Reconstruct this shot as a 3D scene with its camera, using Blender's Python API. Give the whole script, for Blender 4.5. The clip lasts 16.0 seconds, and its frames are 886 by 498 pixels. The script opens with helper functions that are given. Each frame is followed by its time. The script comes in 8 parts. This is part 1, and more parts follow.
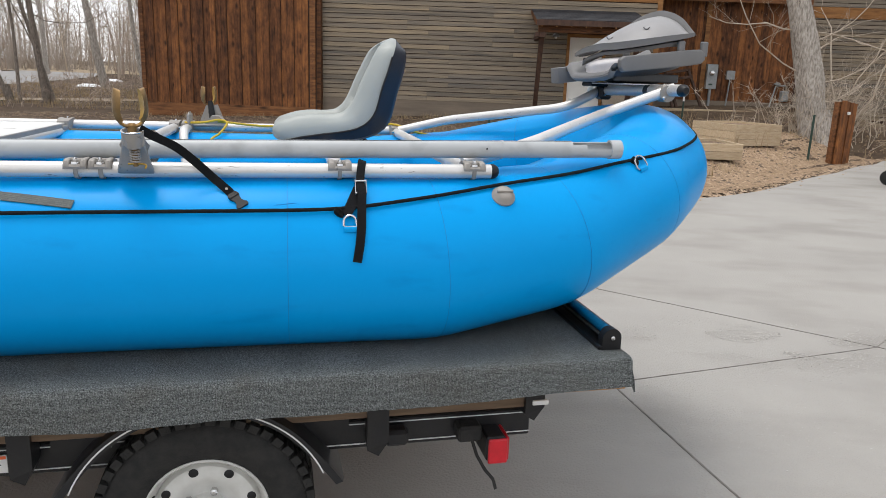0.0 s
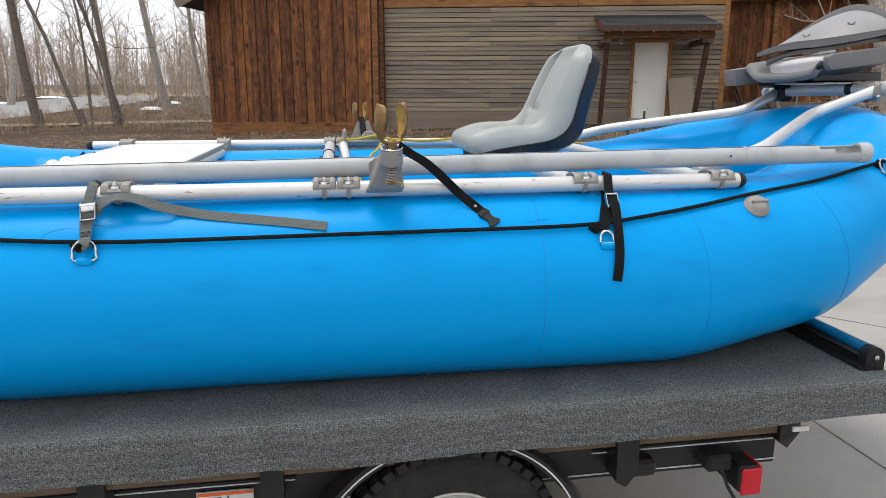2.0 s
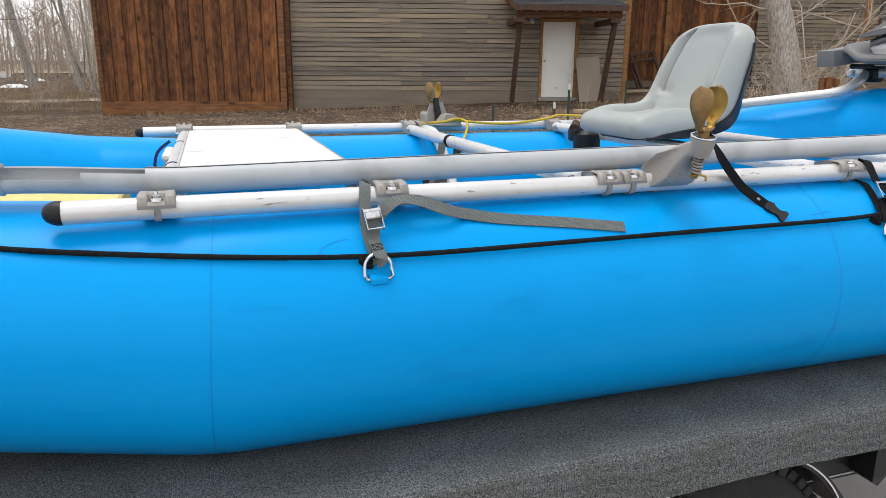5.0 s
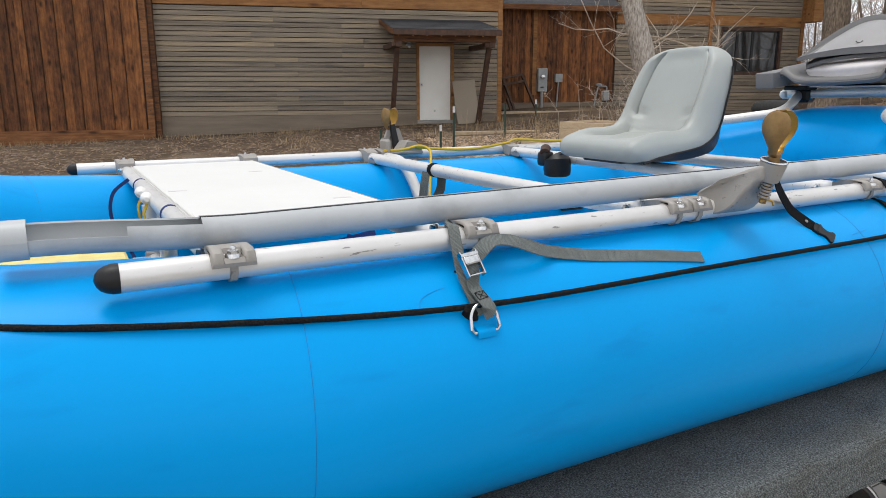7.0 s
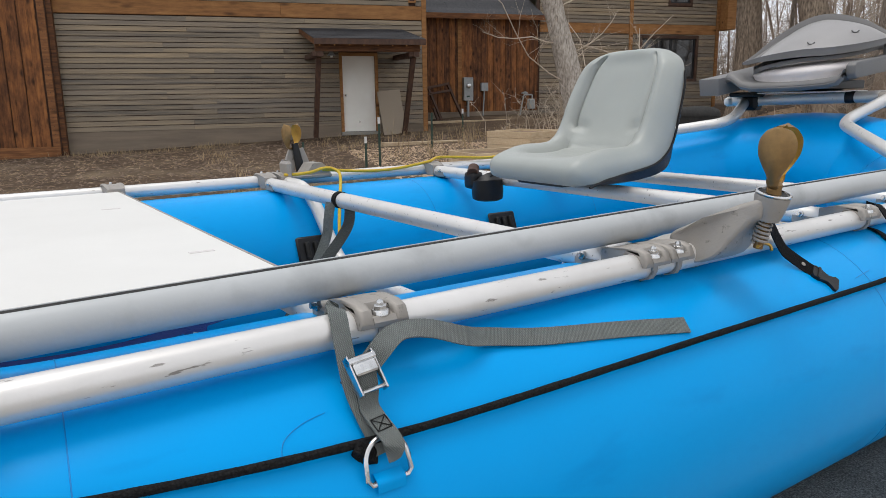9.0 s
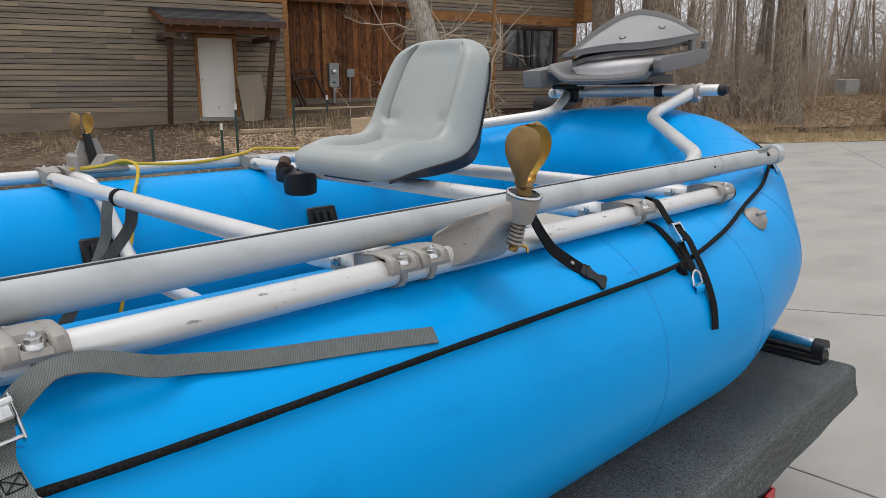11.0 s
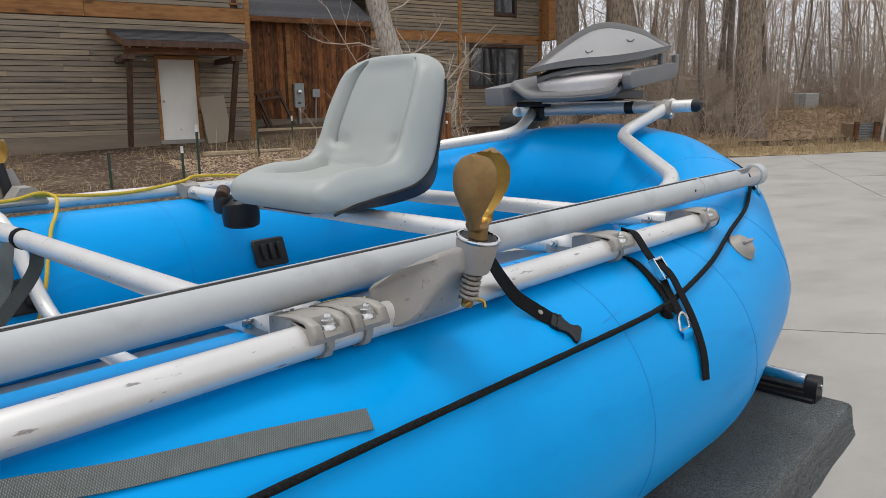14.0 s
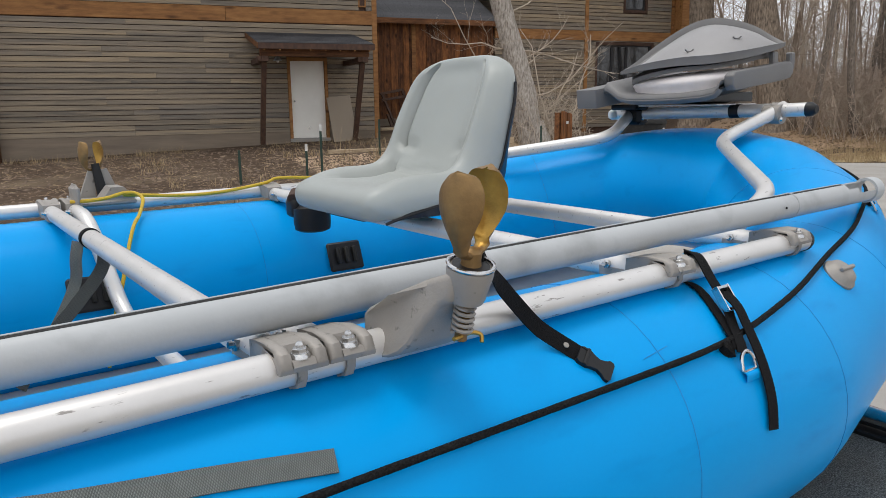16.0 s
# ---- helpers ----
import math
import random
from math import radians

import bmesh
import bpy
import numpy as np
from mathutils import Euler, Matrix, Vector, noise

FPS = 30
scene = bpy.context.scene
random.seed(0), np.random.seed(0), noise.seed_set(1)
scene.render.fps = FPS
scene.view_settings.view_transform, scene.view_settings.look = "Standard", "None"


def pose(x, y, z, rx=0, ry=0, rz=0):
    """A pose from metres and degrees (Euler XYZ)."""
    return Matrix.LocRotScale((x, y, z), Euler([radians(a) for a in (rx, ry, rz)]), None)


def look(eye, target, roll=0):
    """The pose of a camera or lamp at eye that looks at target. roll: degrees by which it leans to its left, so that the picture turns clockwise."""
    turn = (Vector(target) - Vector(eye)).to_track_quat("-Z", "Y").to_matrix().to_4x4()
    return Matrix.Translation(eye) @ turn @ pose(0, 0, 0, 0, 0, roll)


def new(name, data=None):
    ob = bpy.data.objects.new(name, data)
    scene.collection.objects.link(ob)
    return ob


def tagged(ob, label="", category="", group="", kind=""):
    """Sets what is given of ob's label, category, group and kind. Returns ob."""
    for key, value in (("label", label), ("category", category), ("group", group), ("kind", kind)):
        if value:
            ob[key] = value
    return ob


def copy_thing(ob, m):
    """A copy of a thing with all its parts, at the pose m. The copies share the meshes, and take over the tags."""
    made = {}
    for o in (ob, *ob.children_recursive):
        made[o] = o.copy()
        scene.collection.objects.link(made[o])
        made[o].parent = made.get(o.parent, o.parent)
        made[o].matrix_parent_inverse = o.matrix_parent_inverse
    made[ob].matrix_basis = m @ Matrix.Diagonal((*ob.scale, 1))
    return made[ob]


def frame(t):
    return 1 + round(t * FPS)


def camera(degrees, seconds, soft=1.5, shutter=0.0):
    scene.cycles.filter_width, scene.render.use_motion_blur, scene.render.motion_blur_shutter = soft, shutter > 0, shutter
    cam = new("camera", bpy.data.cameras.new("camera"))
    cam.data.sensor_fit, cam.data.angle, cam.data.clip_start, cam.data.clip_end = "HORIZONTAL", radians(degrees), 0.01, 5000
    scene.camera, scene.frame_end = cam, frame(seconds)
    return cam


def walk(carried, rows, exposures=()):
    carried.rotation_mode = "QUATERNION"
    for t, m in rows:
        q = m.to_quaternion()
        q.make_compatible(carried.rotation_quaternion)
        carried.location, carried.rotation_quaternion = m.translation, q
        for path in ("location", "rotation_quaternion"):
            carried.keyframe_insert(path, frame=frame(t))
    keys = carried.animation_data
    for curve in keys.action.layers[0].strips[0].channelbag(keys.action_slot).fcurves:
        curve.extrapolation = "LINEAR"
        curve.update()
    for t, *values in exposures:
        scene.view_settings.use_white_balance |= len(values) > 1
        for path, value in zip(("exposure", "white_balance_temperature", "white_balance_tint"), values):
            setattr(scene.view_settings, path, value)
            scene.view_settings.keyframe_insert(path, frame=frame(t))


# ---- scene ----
cam = camera(63.1, 16.0, soft=0.5)
PATH = [
    (0, (0.487, 0.461, 1.533), (0.41, 2.402, 1.058), 2.1),
    (0.5, (0.424, 0.552, 1.531), (0.311, 2.508, 1.126), 0.6),
    (1, (0.332, 0.621, 1.528), (0.176, 2.574, 1.125), 0.8),
    (1.5, (0.143, 0.607, 1.526), (-0.04, 2.55, 1.092), 0.7),
    (2, (-0.061, 0.537, 1.513), (-0.269, 2.476, 1.066), -0.0),
    (2.5, (-0.187, 0.545, 1.498), (-0.524, 2.456, 1.015), 0.6),
    (3, (-0.337, 0.631, 1.508), (-0.694, 2.535, 1.011), -1.6),
    (3.5, (-0.5, 0.709, 1.536), (-0.752, 2.637, 1.068), -0.1),
    (4, (-0.688, 0.699, 1.536), (-0.779, 2.636, 1.045), -0.4),
    (4.5, (-0.853, 0.687, 1.532), (-0.743, 2.622, 1.036), -0.1),
    (5, (-0.998, 0.741, 1.513), (-0.884, 2.673, 1.011), 0.4),
    (5.2, (-1.067, 0.782, 1.515), (-0.965, 2.717, 1.021), -0.4),
    (7.3, (-1.384, 0.994, 1.517), (-0.889, 2.885, 1.095), 0.3),
    (7.5, (-1.339, 1.033, 1.518), (-0.841, 2.926, 1.107), 0.5),
    (8, (-1.265, 1.127, 1.517), (-0.771, 3.014, 1.076), 0.6),
    (8.5, (-1.242, 1.24, 1.528), (-0.681, 3.111, 1.099), -0.2),
    (9, (-1.216, 1.351, 1.521), (-0.57, 3.197, 1.104), -0.8),
    (9.5, (-1.153, 1.364, 1.528), (-0.514, 3.208, 1.091), -0.1),
    (10, (-1.088, 1.357, 1.531), (-0.373, 3.165, 1.063), -0.6),
    (10.2, (-1.065, 1.358, 1.531), (-0.25, 3.125, 1.068), -0.4),
    (12.3, (-0.927, 1.358, 1.526), (0.07, 3.032, 1.075), 0.3),
    (12.5, (-0.922, 1.371, 1.532), (0.065, 3.05, 1.081), 0.0),
    (13, (-0.922, 1.446, 1.537), (0.096, 3.12, 1.136), -0.4),
    (13.5, (-0.911, 1.495, 1.529), (0.166, 3.132, 1.13), -0.8),
    (14, (-0.852, 1.522, 1.529), (0.177, 3.189, 1.123), -0.6),
    (14.5, (-0.787, 1.522, 1.536), (0.189, 3.227, 1.159), -1.0),
    (15, (-0.757, 1.515, 1.535), (0.118, 3.28, 1.188), -1.0),
    (15.5, (-0.719, 1.517, 1.535), (0.093, 3.306, 1.157), -0.7),
    (16, (-0.675, 1.536, 1.539), (0.054, 3.354, 1.135), -0.6),
]
walk(cam, [(t, look(eye, target, roll)) for t, eye, target, roll in PATH], exposures=[(0, 0.38), (5, 0.47), (7.4, 0.32), (8.4, 0.23), (10, 0.15), (13, 0.16), (16, 0.18)])

# ---- world, sun and sky ----
world = bpy.data.worlds.new("overcast_sky")
scene.world = world
world.use_nodes = True
wn = world.node_tree
wn.nodes.clear()
w_out = wn.nodes.new("ShaderNodeOutputWorld")
w_bg = wn.nodes.new("ShaderNodeBackground")
w_sky = wn.nodes.new("ShaderNodeTexSky")
w_sky.sky_type = "NISHITA"
w_sky.sun_disc = False
w_sky.sun_elevation = radians(42)
w_sky.sun_rotation = radians(200)
w_sky.dust_density = 3.0
w_coord = wn.nodes.new("ShaderNodeTexCoord")
w_map = wn.nodes.new("ShaderNodeMapping")
w_map.inputs["Scale"].default_value = (1.0, 1.0, 3.2)
w_noise = wn.nodes.new("ShaderNodeTexNoise")
w_noise.inputs["Scale"].default_value = 2.6
w_noise.inputs["Detail"].default_value = 6.0
w_ramp = wn.nodes.new("ShaderNodeValToRGB")
w_ramp.color_ramp.elements[0].position = 0.35
w_ramp.color_ramp.elements[0].color = (8.6, 9.2, 10.4, 1)
w_ramp.color_ramp.elements[1].position = 0.62
w_ramp.color_ramp.elements[1].color = (12.5, 12.6, 12.9, 1)
w_mix = wn.nodes.new("ShaderNodeMix")
w_mix.data_type = "RGBA"
w_mix.inputs["Factor"].default_value = 0.86
wn.links.new(w_coord.outputs["Generated"], w_map.inputs["Vector"])
wn.links.new(w_map.outputs["Vector"], w_noise.inputs["Vector"])
wn.links.new(w_noise.outputs["Fac"], w_ramp.inputs["Fac"])
wn.links.new(w_sky.outputs["Color"], w_mix.inputs[6])
wn.links.new(w_ramp.outputs["Color"], w_mix.inputs[7])
wn.links.new(w_mix.outputs[2], w_bg.inputs["Color"])
w_bg.inputs["Strength"].default_value = 0.085
wn.links.new(w_bg.outputs["Background"], w_out.inputs["Surface"])

sun = new("sun", bpy.data.lights.new("sun", "SUN"))
sun.data.energy = 1.3
sun.data.angle = radians(25)
sun.data.color = (1.0, 0.97, 0.92)
sun.matrix_world = look((-3, 3.5, 14), (0, 2, 0))

# ---- frames of reference ----
# the boat: u along it to the bow, v across it, z up; the trailer is turned a little against it
YARD = Matrix.Translation((-0.546, 2.284, 0.0)) @ Matrix.Rotation(0.2508, 4, "Z")
# the raft leans a little to its far side
BOAT = YARD @ Matrix.Translation((0, 0.05, 1.0)) @ Matrix.Rotation(-0.0115, 4, "X") @ Matrix.Translation((0, -0.05, -1.0))
TRAILER = YARD @ Matrix.Translation((1.527, -0.208, 0.0)) @ Matrix.Rotation(radians(1.3), 4, "Z")
MID = 0.86  # the boat's centre line in v


# ---- materials ----
def material(name, colour, rough=0.6, metal=0.0, second=None, scale=8.0, amount=0.35, bump=0.0, bump_scale=120.0,
             stretch=(1, 1, 1), vary=0.0, spec=0.5, detail=5.0, coat=0.0, dirt=None, dirt_scale=3.0, dirt_amount=0.0, third=None, dirt_range=(0.52, 0.72), dirt_stretch=(1, 1, 1)):
    m = bpy.data.materials.new(name)
    m.use_nodes = True
    nt = m.node_tree
    nd, lk = nt.nodes, nt.links
    bs = nd["Principled BSDF"]
    bs.inputs["Roughness"].default_value = rough
    bs.inputs["Metallic"].default_value = metal
    bs.inputs["Specular IOR Level"].default_value = spec
    bs.inputs["Coat Weight"].default_value = coat
    co = nd.new("ShaderNodeTexCoord")
    mp = nd.new("ShaderNodeMapping")
    mp.inputs["Scale"].default_value = stretch
    lk.new(co.outputs["Object"], mp.inputs["Vector"])
    n1 = nd.new("ShaderNodeTexNoise")
    n1.inputs["Scale"].default_value = scale
    n1.inputs["Detail"].default_value = detail
    n1.inputs["Roughness"].default_value = 0.6
    src = mp.outputs["Vector"]
    if vary:
        info = nd.new("ShaderNodeObjectInfo")
        sh = nd.new("ShaderNodeVectorMath")
        sh.operation = "MULTIPLY_ADD"
        sh.inputs[1].default_value = (37.0, 53.0, 71.0)
        lk.new(info.outputs["Random"], sh.inputs[0])
        lk.new(mp.outputs["Vector"], sh.inputs[2])
        src = sh.outputs["Vector"]
    lk.new(src, n1.inputs["Vector"])
    ramp = nd.new("ShaderNodeValToRGB")
    ramp.color_ramp.elements[0].position = 0.5 - amount / 2
    ramp.color_ramp.elements[1].position = 0.5 + amount / 2
    c2 = second or tuple(c * 0.8 for c in colour)
    ramp.color_ramp.elements[0].color = (*c2, 1)
    ramp.color_ramp.elements[1].color = (*colour, 1)
    lk.new(n1.outputs["Fac"], ramp.inputs["Fac"])
    col = ramp.outputs["Color"]
    if dirt:
        n3 = nd.new("ShaderNodeTexNoise")
        n3.inputs["Scale"].default_value = dirt_scale
        n3.inputs["Detail"].default_value = 8.0
        mp3 = nd.new("ShaderNodeMapping")
        mp3.inputs["Scale"].default_value = dirt_stretch
        lk.new(co.outputs["Object"], mp3.inputs["Vector"])
        lk.new(mp3.outputs["Vector"], n3.inputs["Vector"])
        r3 = nd.new("ShaderNodeMapRange")
        r3.inputs["From Min"].default_value = dirt_range[0]
        r3.inputs["From Max"].default_value = dirt_range[1]
        r3.inputs["To Max"].default_value = dirt_amount
        lk.new(n3.outputs["Fac"], r3.inputs["Value"])
        mx = nd.new("ShaderNodeMix")
        mx.data_type = "RGBA"
        lk.new(r3.outputs["Result"], mx.inputs["Factor"])
        lk.new(col, mx.inputs[6])
        mx.inputs[7].default_value = (*dirt, 1)
        col = mx.outputs[2]
    if third:
        fr_ = nd.new("ShaderNodeMath")
        fr_.operation = "MULTIPLY"
        fr_.inputs[1].default_value = 17.31
        lk.new(info.outputs["Random"], fr_.inputs[0])
        f2 = nd.new("ShaderNodeMath")
        f2.operation = "FRACT"
        lk.new(fr_.outputs["Value"], f2.inputs[0])
        r5 = nd.new("ShaderNodeMapRange")
        r5.inputs["From Min"].default_value = 0.55
        r5.inputs["From Max"].default_value = 1.0
        r5.inputs["To Max"].default_value = 0.75
        lk.new(f2.outputs["Value"], r5.inputs["Value"])
        m5 = nd.new("ShaderNodeMix")
        m5.data_type = "RGBA"
        lk.new(r5.outputs["Result"], m5.inputs["Factor"])
        lk.new(col, m5.inputs[6])
        m5.inputs[7].default_value = (*third, 1)
        col = m5.outputs[2]
    if vary:
        hs = nd.new("ShaderNodeHueSaturation")
        r4 = nd.new("ShaderNodeMapRange")
        r4.inputs["To Min"].default_value = 1 - vary
        r4.inputs["To Max"].default_value = 1 + vary
        lk.new(info.outputs["Random"], r4.inputs["Value"])
        lk.new(r4.outputs["Result"], hs.inputs["Value"])
        lk.new(col, hs.inputs["Color"])
        col = hs.outputs["Color"]
    lk.new(col, bs.inputs["Base Color"])
    if bump:
        n2 = nd.new("ShaderNodeTexNoise")
        n2.inputs["Scale"].default_value = bump_scale
        n2.inputs["Detail"].default_value = 4.0
        lk.new(src, n2.inputs["Vector"])
        bp = nd.new("ShaderNodeBump")
        bp.inputs["Strength"].default_value = bump
        bp.inputs["Distance"].default_value = 0.01
        lk.new(n2.outputs["Fac"], bp.inputs["Height"])
        lk.new(bp.outputs["Normal"], bs.inputs["Normal"])
    return m


M_BLUE = material("raft_pvc", (0.0, 0.312, 0.742), 0.30, second=(0.0, 0.285, 0.682), scale=2.2, amount=0.6, bump=0.035, bump_scale=16, spec=0.085, dirt=(0.0, 0.20, 0.55), dirt_scale=13, dirt_amount=0.35, dirt_range=(0.60, 0.74), dirt_stretch=(0.4, 1.5, 1.5))
M_SEAM = material("glued_seam", (0.0, 0.20, 0.55), 0.45, scale=20)
M_ALU = material("bare_aluminium", (0.73, 0.71, 0.685), 0.38, metal=0.5, second=(0.62, 0.60, 0.575), scale=9, amount=0.5, bump=0.03, bump_scale=300, dirt=(0.16, 0.14, 0.12), dirt_scale=105, dirt_amount=0.75, dirt_range=(0.655, 0.70), dirt_stretch=(0.28, 1.3, 1.3))
M_CAST = material("cast_aluminium", (0.35, 0.325, 0.295), 0.55, metal=0.3, second=(0.27, 0.25, 0.225), scale=14, amount=0.6, bump=0.10, bump_scale=300, dirt=(0.12, 0.11, 0.095), dirt_scale=60, dirt_amount=0.7, dirt_range=(0.64, 0.70))
M_BRASS = material("worn_bronze", (0.30, 0.185, 0.075), 0.48, metal=0.75, second=(0.20, 0.125, 0.055), scale=60, amount=0.5, bump=0.08, bump_scale=400)
M_BRASS_SHINE = material("polished_brass", (0.56, 0.34, 0.075), 0.40, metal=0.9, second=(0.34, 0.20, 0.05), scale=35, amount=0.5, bump=0.1, bump_scale=250)
M_STEEL = material("plated_steel", (0.68, 0.68, 0.67), 0.22, metal=1.0, second=(0.5, 0.5, 0.5), scale=60)
M_GREY_PVC = material("grey_tube_plastic", (0.45, 0.465, 0.47), 0.42, second=(0.385, 0.40, 0.405), scale=5, amount=0.6, bump=0.03, bump_scale=200, dirt=(0.16, 0.16, 0.16), dirt_scale=14, dirt_amount=0.35)
M_VINYL = material("grey_vinyl", (0.345, 0.362, 0.340), 0.38, second=(0.30, 0.318, 0.298), scale=6, amount=0.7, bump=0.12, bump_scale=700, dirt=(0.30, 0.31, 0.29), dirt_scale=9, dirt_amount=0.35)
M_DARKVINYL = material("dark_vinyl", (0.010, 0.014, 0.024), 0.42, scale=20, bump=0.1, bump_scale=500)
M_SEATGREY = material("grey_seat_plastic", (0.165, 0.160, 0.157), 0.5, second=(0.14, 0.136, 0.132), scale=12, amount=0.6, bump=0.06, bump_scale=500)
M_PADGREY = material("pale_pad", (0.66, 0.62, 0.61), 0.55, second=(0.58, 0.545, 0.535), scale=30, amount=0.6, bump=0.1, bump_scale=400)
M_DOME = material("pale_shell", (0.285, 0.275, 0.272), 0.5, second=(0.25, 0.242, 0.238), scale=9, amount=0.6, bump=0.06, bump_scale=500)
# the grey seat plastic again, darkened to paint in the shade underneath
M_SEATUNDER = material("shaded_seat_plastic", (0.075, 0.075, 0.076), 0.55, second=(0.055, 0.055, 0.056), scale=12, amount=0.6, bump=0.06, bump_scale=500)
M_BLACK = material("black_plastic", (0.012, 0.012, 0.013), 0.45, scale=30, bump=0.05, spec=0.3)
M_RUBBER = material("black_rubber", (0.013, 0.013, 0.013), 0.75, spec=0.3, second=(0.026, 0.025, 0.023), scale=25, bump=0.25, bump_scale=150)
M_YELLOW = material("yellow_rope", (0.62, 0.42, 0.02), 0.6, second=(0.5, 0.32, 0.02), scale=120, bump=0.4, bump_scale=300)
M_WEBBLACK = material("black_webbing", (0.010, 0.010, 0.011), 0.85, scale=80, bump=0.4, bump_scale=500, spec=0.12)
M_BLUESTRAP = material("blue_webbing", (0.008, 0.028, 0.15), 0.7, scale=80, bump=0.4, bump_scale=500)
M_WHITE = material("white_board", (0.74, 0.73, 0.70), 0.42, second=(0.66, 0.65, 0.62), scale=3, amount=0.7, bump=0.03, bump_scale=200)
M_FOAM = material("yellow_foam", (0.72, 0.60, 0.22), 0.8, scale=30, bump=0.2)
M_TRAILER = material("black_paint", (0.008, 0.009, 0.012), 0.35, second=(0.020, 0.019, 0.018), scale=12, amount=0.5, spec=0.35, bump=0.08, bump_scale=80)
M_PINSTRIPE = material("white_stripe", (0.7, 0.7, 0.7), 0.5)
M_RED = material("red_lens", (0.55, 0.008, 0.02), 0.3, scale=30)
M_PLY = material("raw_plywood", (0.52, 0.27, 0.10), 0.75, second=(0.28, 0.14, 0.055), scale=9, amount=0.6, stretch=(0.6, 1, 9), bump=0.2)
M_TIMBER = material("weathered_timber", (0.17, 0.115, 0.07), 0.85, second=(0.085, 0.055, 0.035), scale=9, amount=0.6, stretch=(0.6, 1, 9), bump=0.2)
M_RIM = material("white_wheel_paint", (0.62, 0.62, 0.59), 0.4, second=(0.5, 0.49, 0.46), scale=20, amount=0.6)
M_FLOOR = material("grey_raft_floor", (0.46, 0.47, 0.47), 0.6, second=(0.38, 0.39, 0.395), scale=10, bump=0.1)


def textured(m, wave=None, bands="X", cells=None, depth=0.002, strength=0.8, dark=0.55, weight=0.6, twist=0.6):
    """Adds a woven relief to a material: ribs (wave) or small loops (cells), with shade painted into the colour of
    their hollows.
    """
    nd, lk = m.node_tree.nodes, m.node_tree.links
    bs = nd["Principled BSDF"]
    co = nd.new("ShaderNodeTexCoord")
    if wave:
        tx = nd.new("ShaderNodeTexWave")
        tx.bands_direction = bands
        tx.inputs["Scale"].default_value = wave
        tx.inputs["Distortion"].default_value = twist
        tx.inputs["Detail"].default_value = 1.0
        tx.inputs["Detail Scale"].default_value = 3.0
        out = tx.outputs["Fac"]
    else:
        tx = nd.new("ShaderNodeTexVoronoi")
        tx.inputs["Scale"].default_value = cells
        tx.inputs["Randomness"].default_value = 0.55
        inv = nd.new("ShaderNodeMath")
        inv.operation = "SUBTRACT"
        inv.inputs[0].default_value = 0.9
        lk.new(tx.outputs["Distance"], inv.inputs[1])
        out = inv.outputs["Value"]
    lk.new(co.outputs["Object"], tx.inputs["Vector"])
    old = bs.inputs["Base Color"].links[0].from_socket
    # multiplies painted shade into the base colour where the relief is low
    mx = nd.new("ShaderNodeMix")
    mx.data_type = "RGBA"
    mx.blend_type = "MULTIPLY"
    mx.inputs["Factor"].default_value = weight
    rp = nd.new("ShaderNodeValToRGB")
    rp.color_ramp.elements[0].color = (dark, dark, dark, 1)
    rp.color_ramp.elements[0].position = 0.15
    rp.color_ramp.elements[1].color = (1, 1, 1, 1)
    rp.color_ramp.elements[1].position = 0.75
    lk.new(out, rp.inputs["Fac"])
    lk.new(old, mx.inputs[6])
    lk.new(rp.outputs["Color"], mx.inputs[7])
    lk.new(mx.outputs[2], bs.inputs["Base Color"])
    bp = nd.new("ShaderNodeBump")
    bp.inputs["Strength"].default_value = strength
    bp.inputs["Distance"].default_value = depth
    lk.new(out, bp.inputs["Height"])
    if bs.inputs["Normal"].links:
        lk.new(bs.inputs["Normal"].links[0].from_socket, bp.inputs["Normal"])
    lk.new(bp.outputs["Normal"], bs.inputs["Normal"])
    return m


def woven(m, along=125.0, across=95.0, dark=0.30, weight=0.75, depth=0.0015):
    """Adds a basket weave to a webbing material."""
    nd, lk = m.node_tree.nodes, m.node_tree.links
    bs = nd["Principled BSDF"]
    co = nd.new("ShaderNodeTexCoord")
    waves = []
    for bands, scale in (("X", along), ("Z", across)):
        w = nd.new("ShaderNodeTexWave")
        w.bands_direction = bands
        w.inputs["Scale"].default_value = scale
        w.inputs["Distortion"].default_value = 0.25
        lk.new(co.outputs["Object"], w.inputs["Vector"])
        waves.append(w.outputs["Fac"])
    dif = nd.new("ShaderNodeMath")
    dif.operation = "SUBTRACT"
    lk.new(waves[0], dif.inputs[0])
    lk.new(waves[1], dif.inputs[1])
    ab = nd.new("ShaderNodeMath")
    ab.operation = "ABSOLUTE"
    lk.new(dif.outputs["Value"], ab.inputs[0])
    rp = nd.new("ShaderNodeValToRGB")
    rp.color_ramp.elements[0].color = (dark, dark, dark, 1)
    rp.color_ramp.elements[0].position = 0.1
    rp.color_ramp.elements[1].position = 0.7
    lk.new(ab.outputs["Value"], rp.inputs["Fac"])
    mx = nd.new("ShaderNodeMix")
    mx.data_type = "RGBA"
    mx.blend_type = "MULTIPLY"
    mx.inputs["Factor"].default_value = weight
    lk.new(bs.inputs["Base Color"].links[0].from_socket, mx.inputs[6])
    lk.new(rp.outputs["Color"], mx.inputs[7])
    lk.new(mx.outputs[2], bs.inputs["Base Color"])
    bp = nd.new("ShaderNodeBump")
    bp.inputs["Strength"].default_value = 0.8
    bp.inputs["Distance"].default_value = depth
    lk.new(ab.outputs["Value"], bp.inputs["Height"])
    lk.new(bp.outputs["Normal"], bs.inputs["Normal"])
    return m


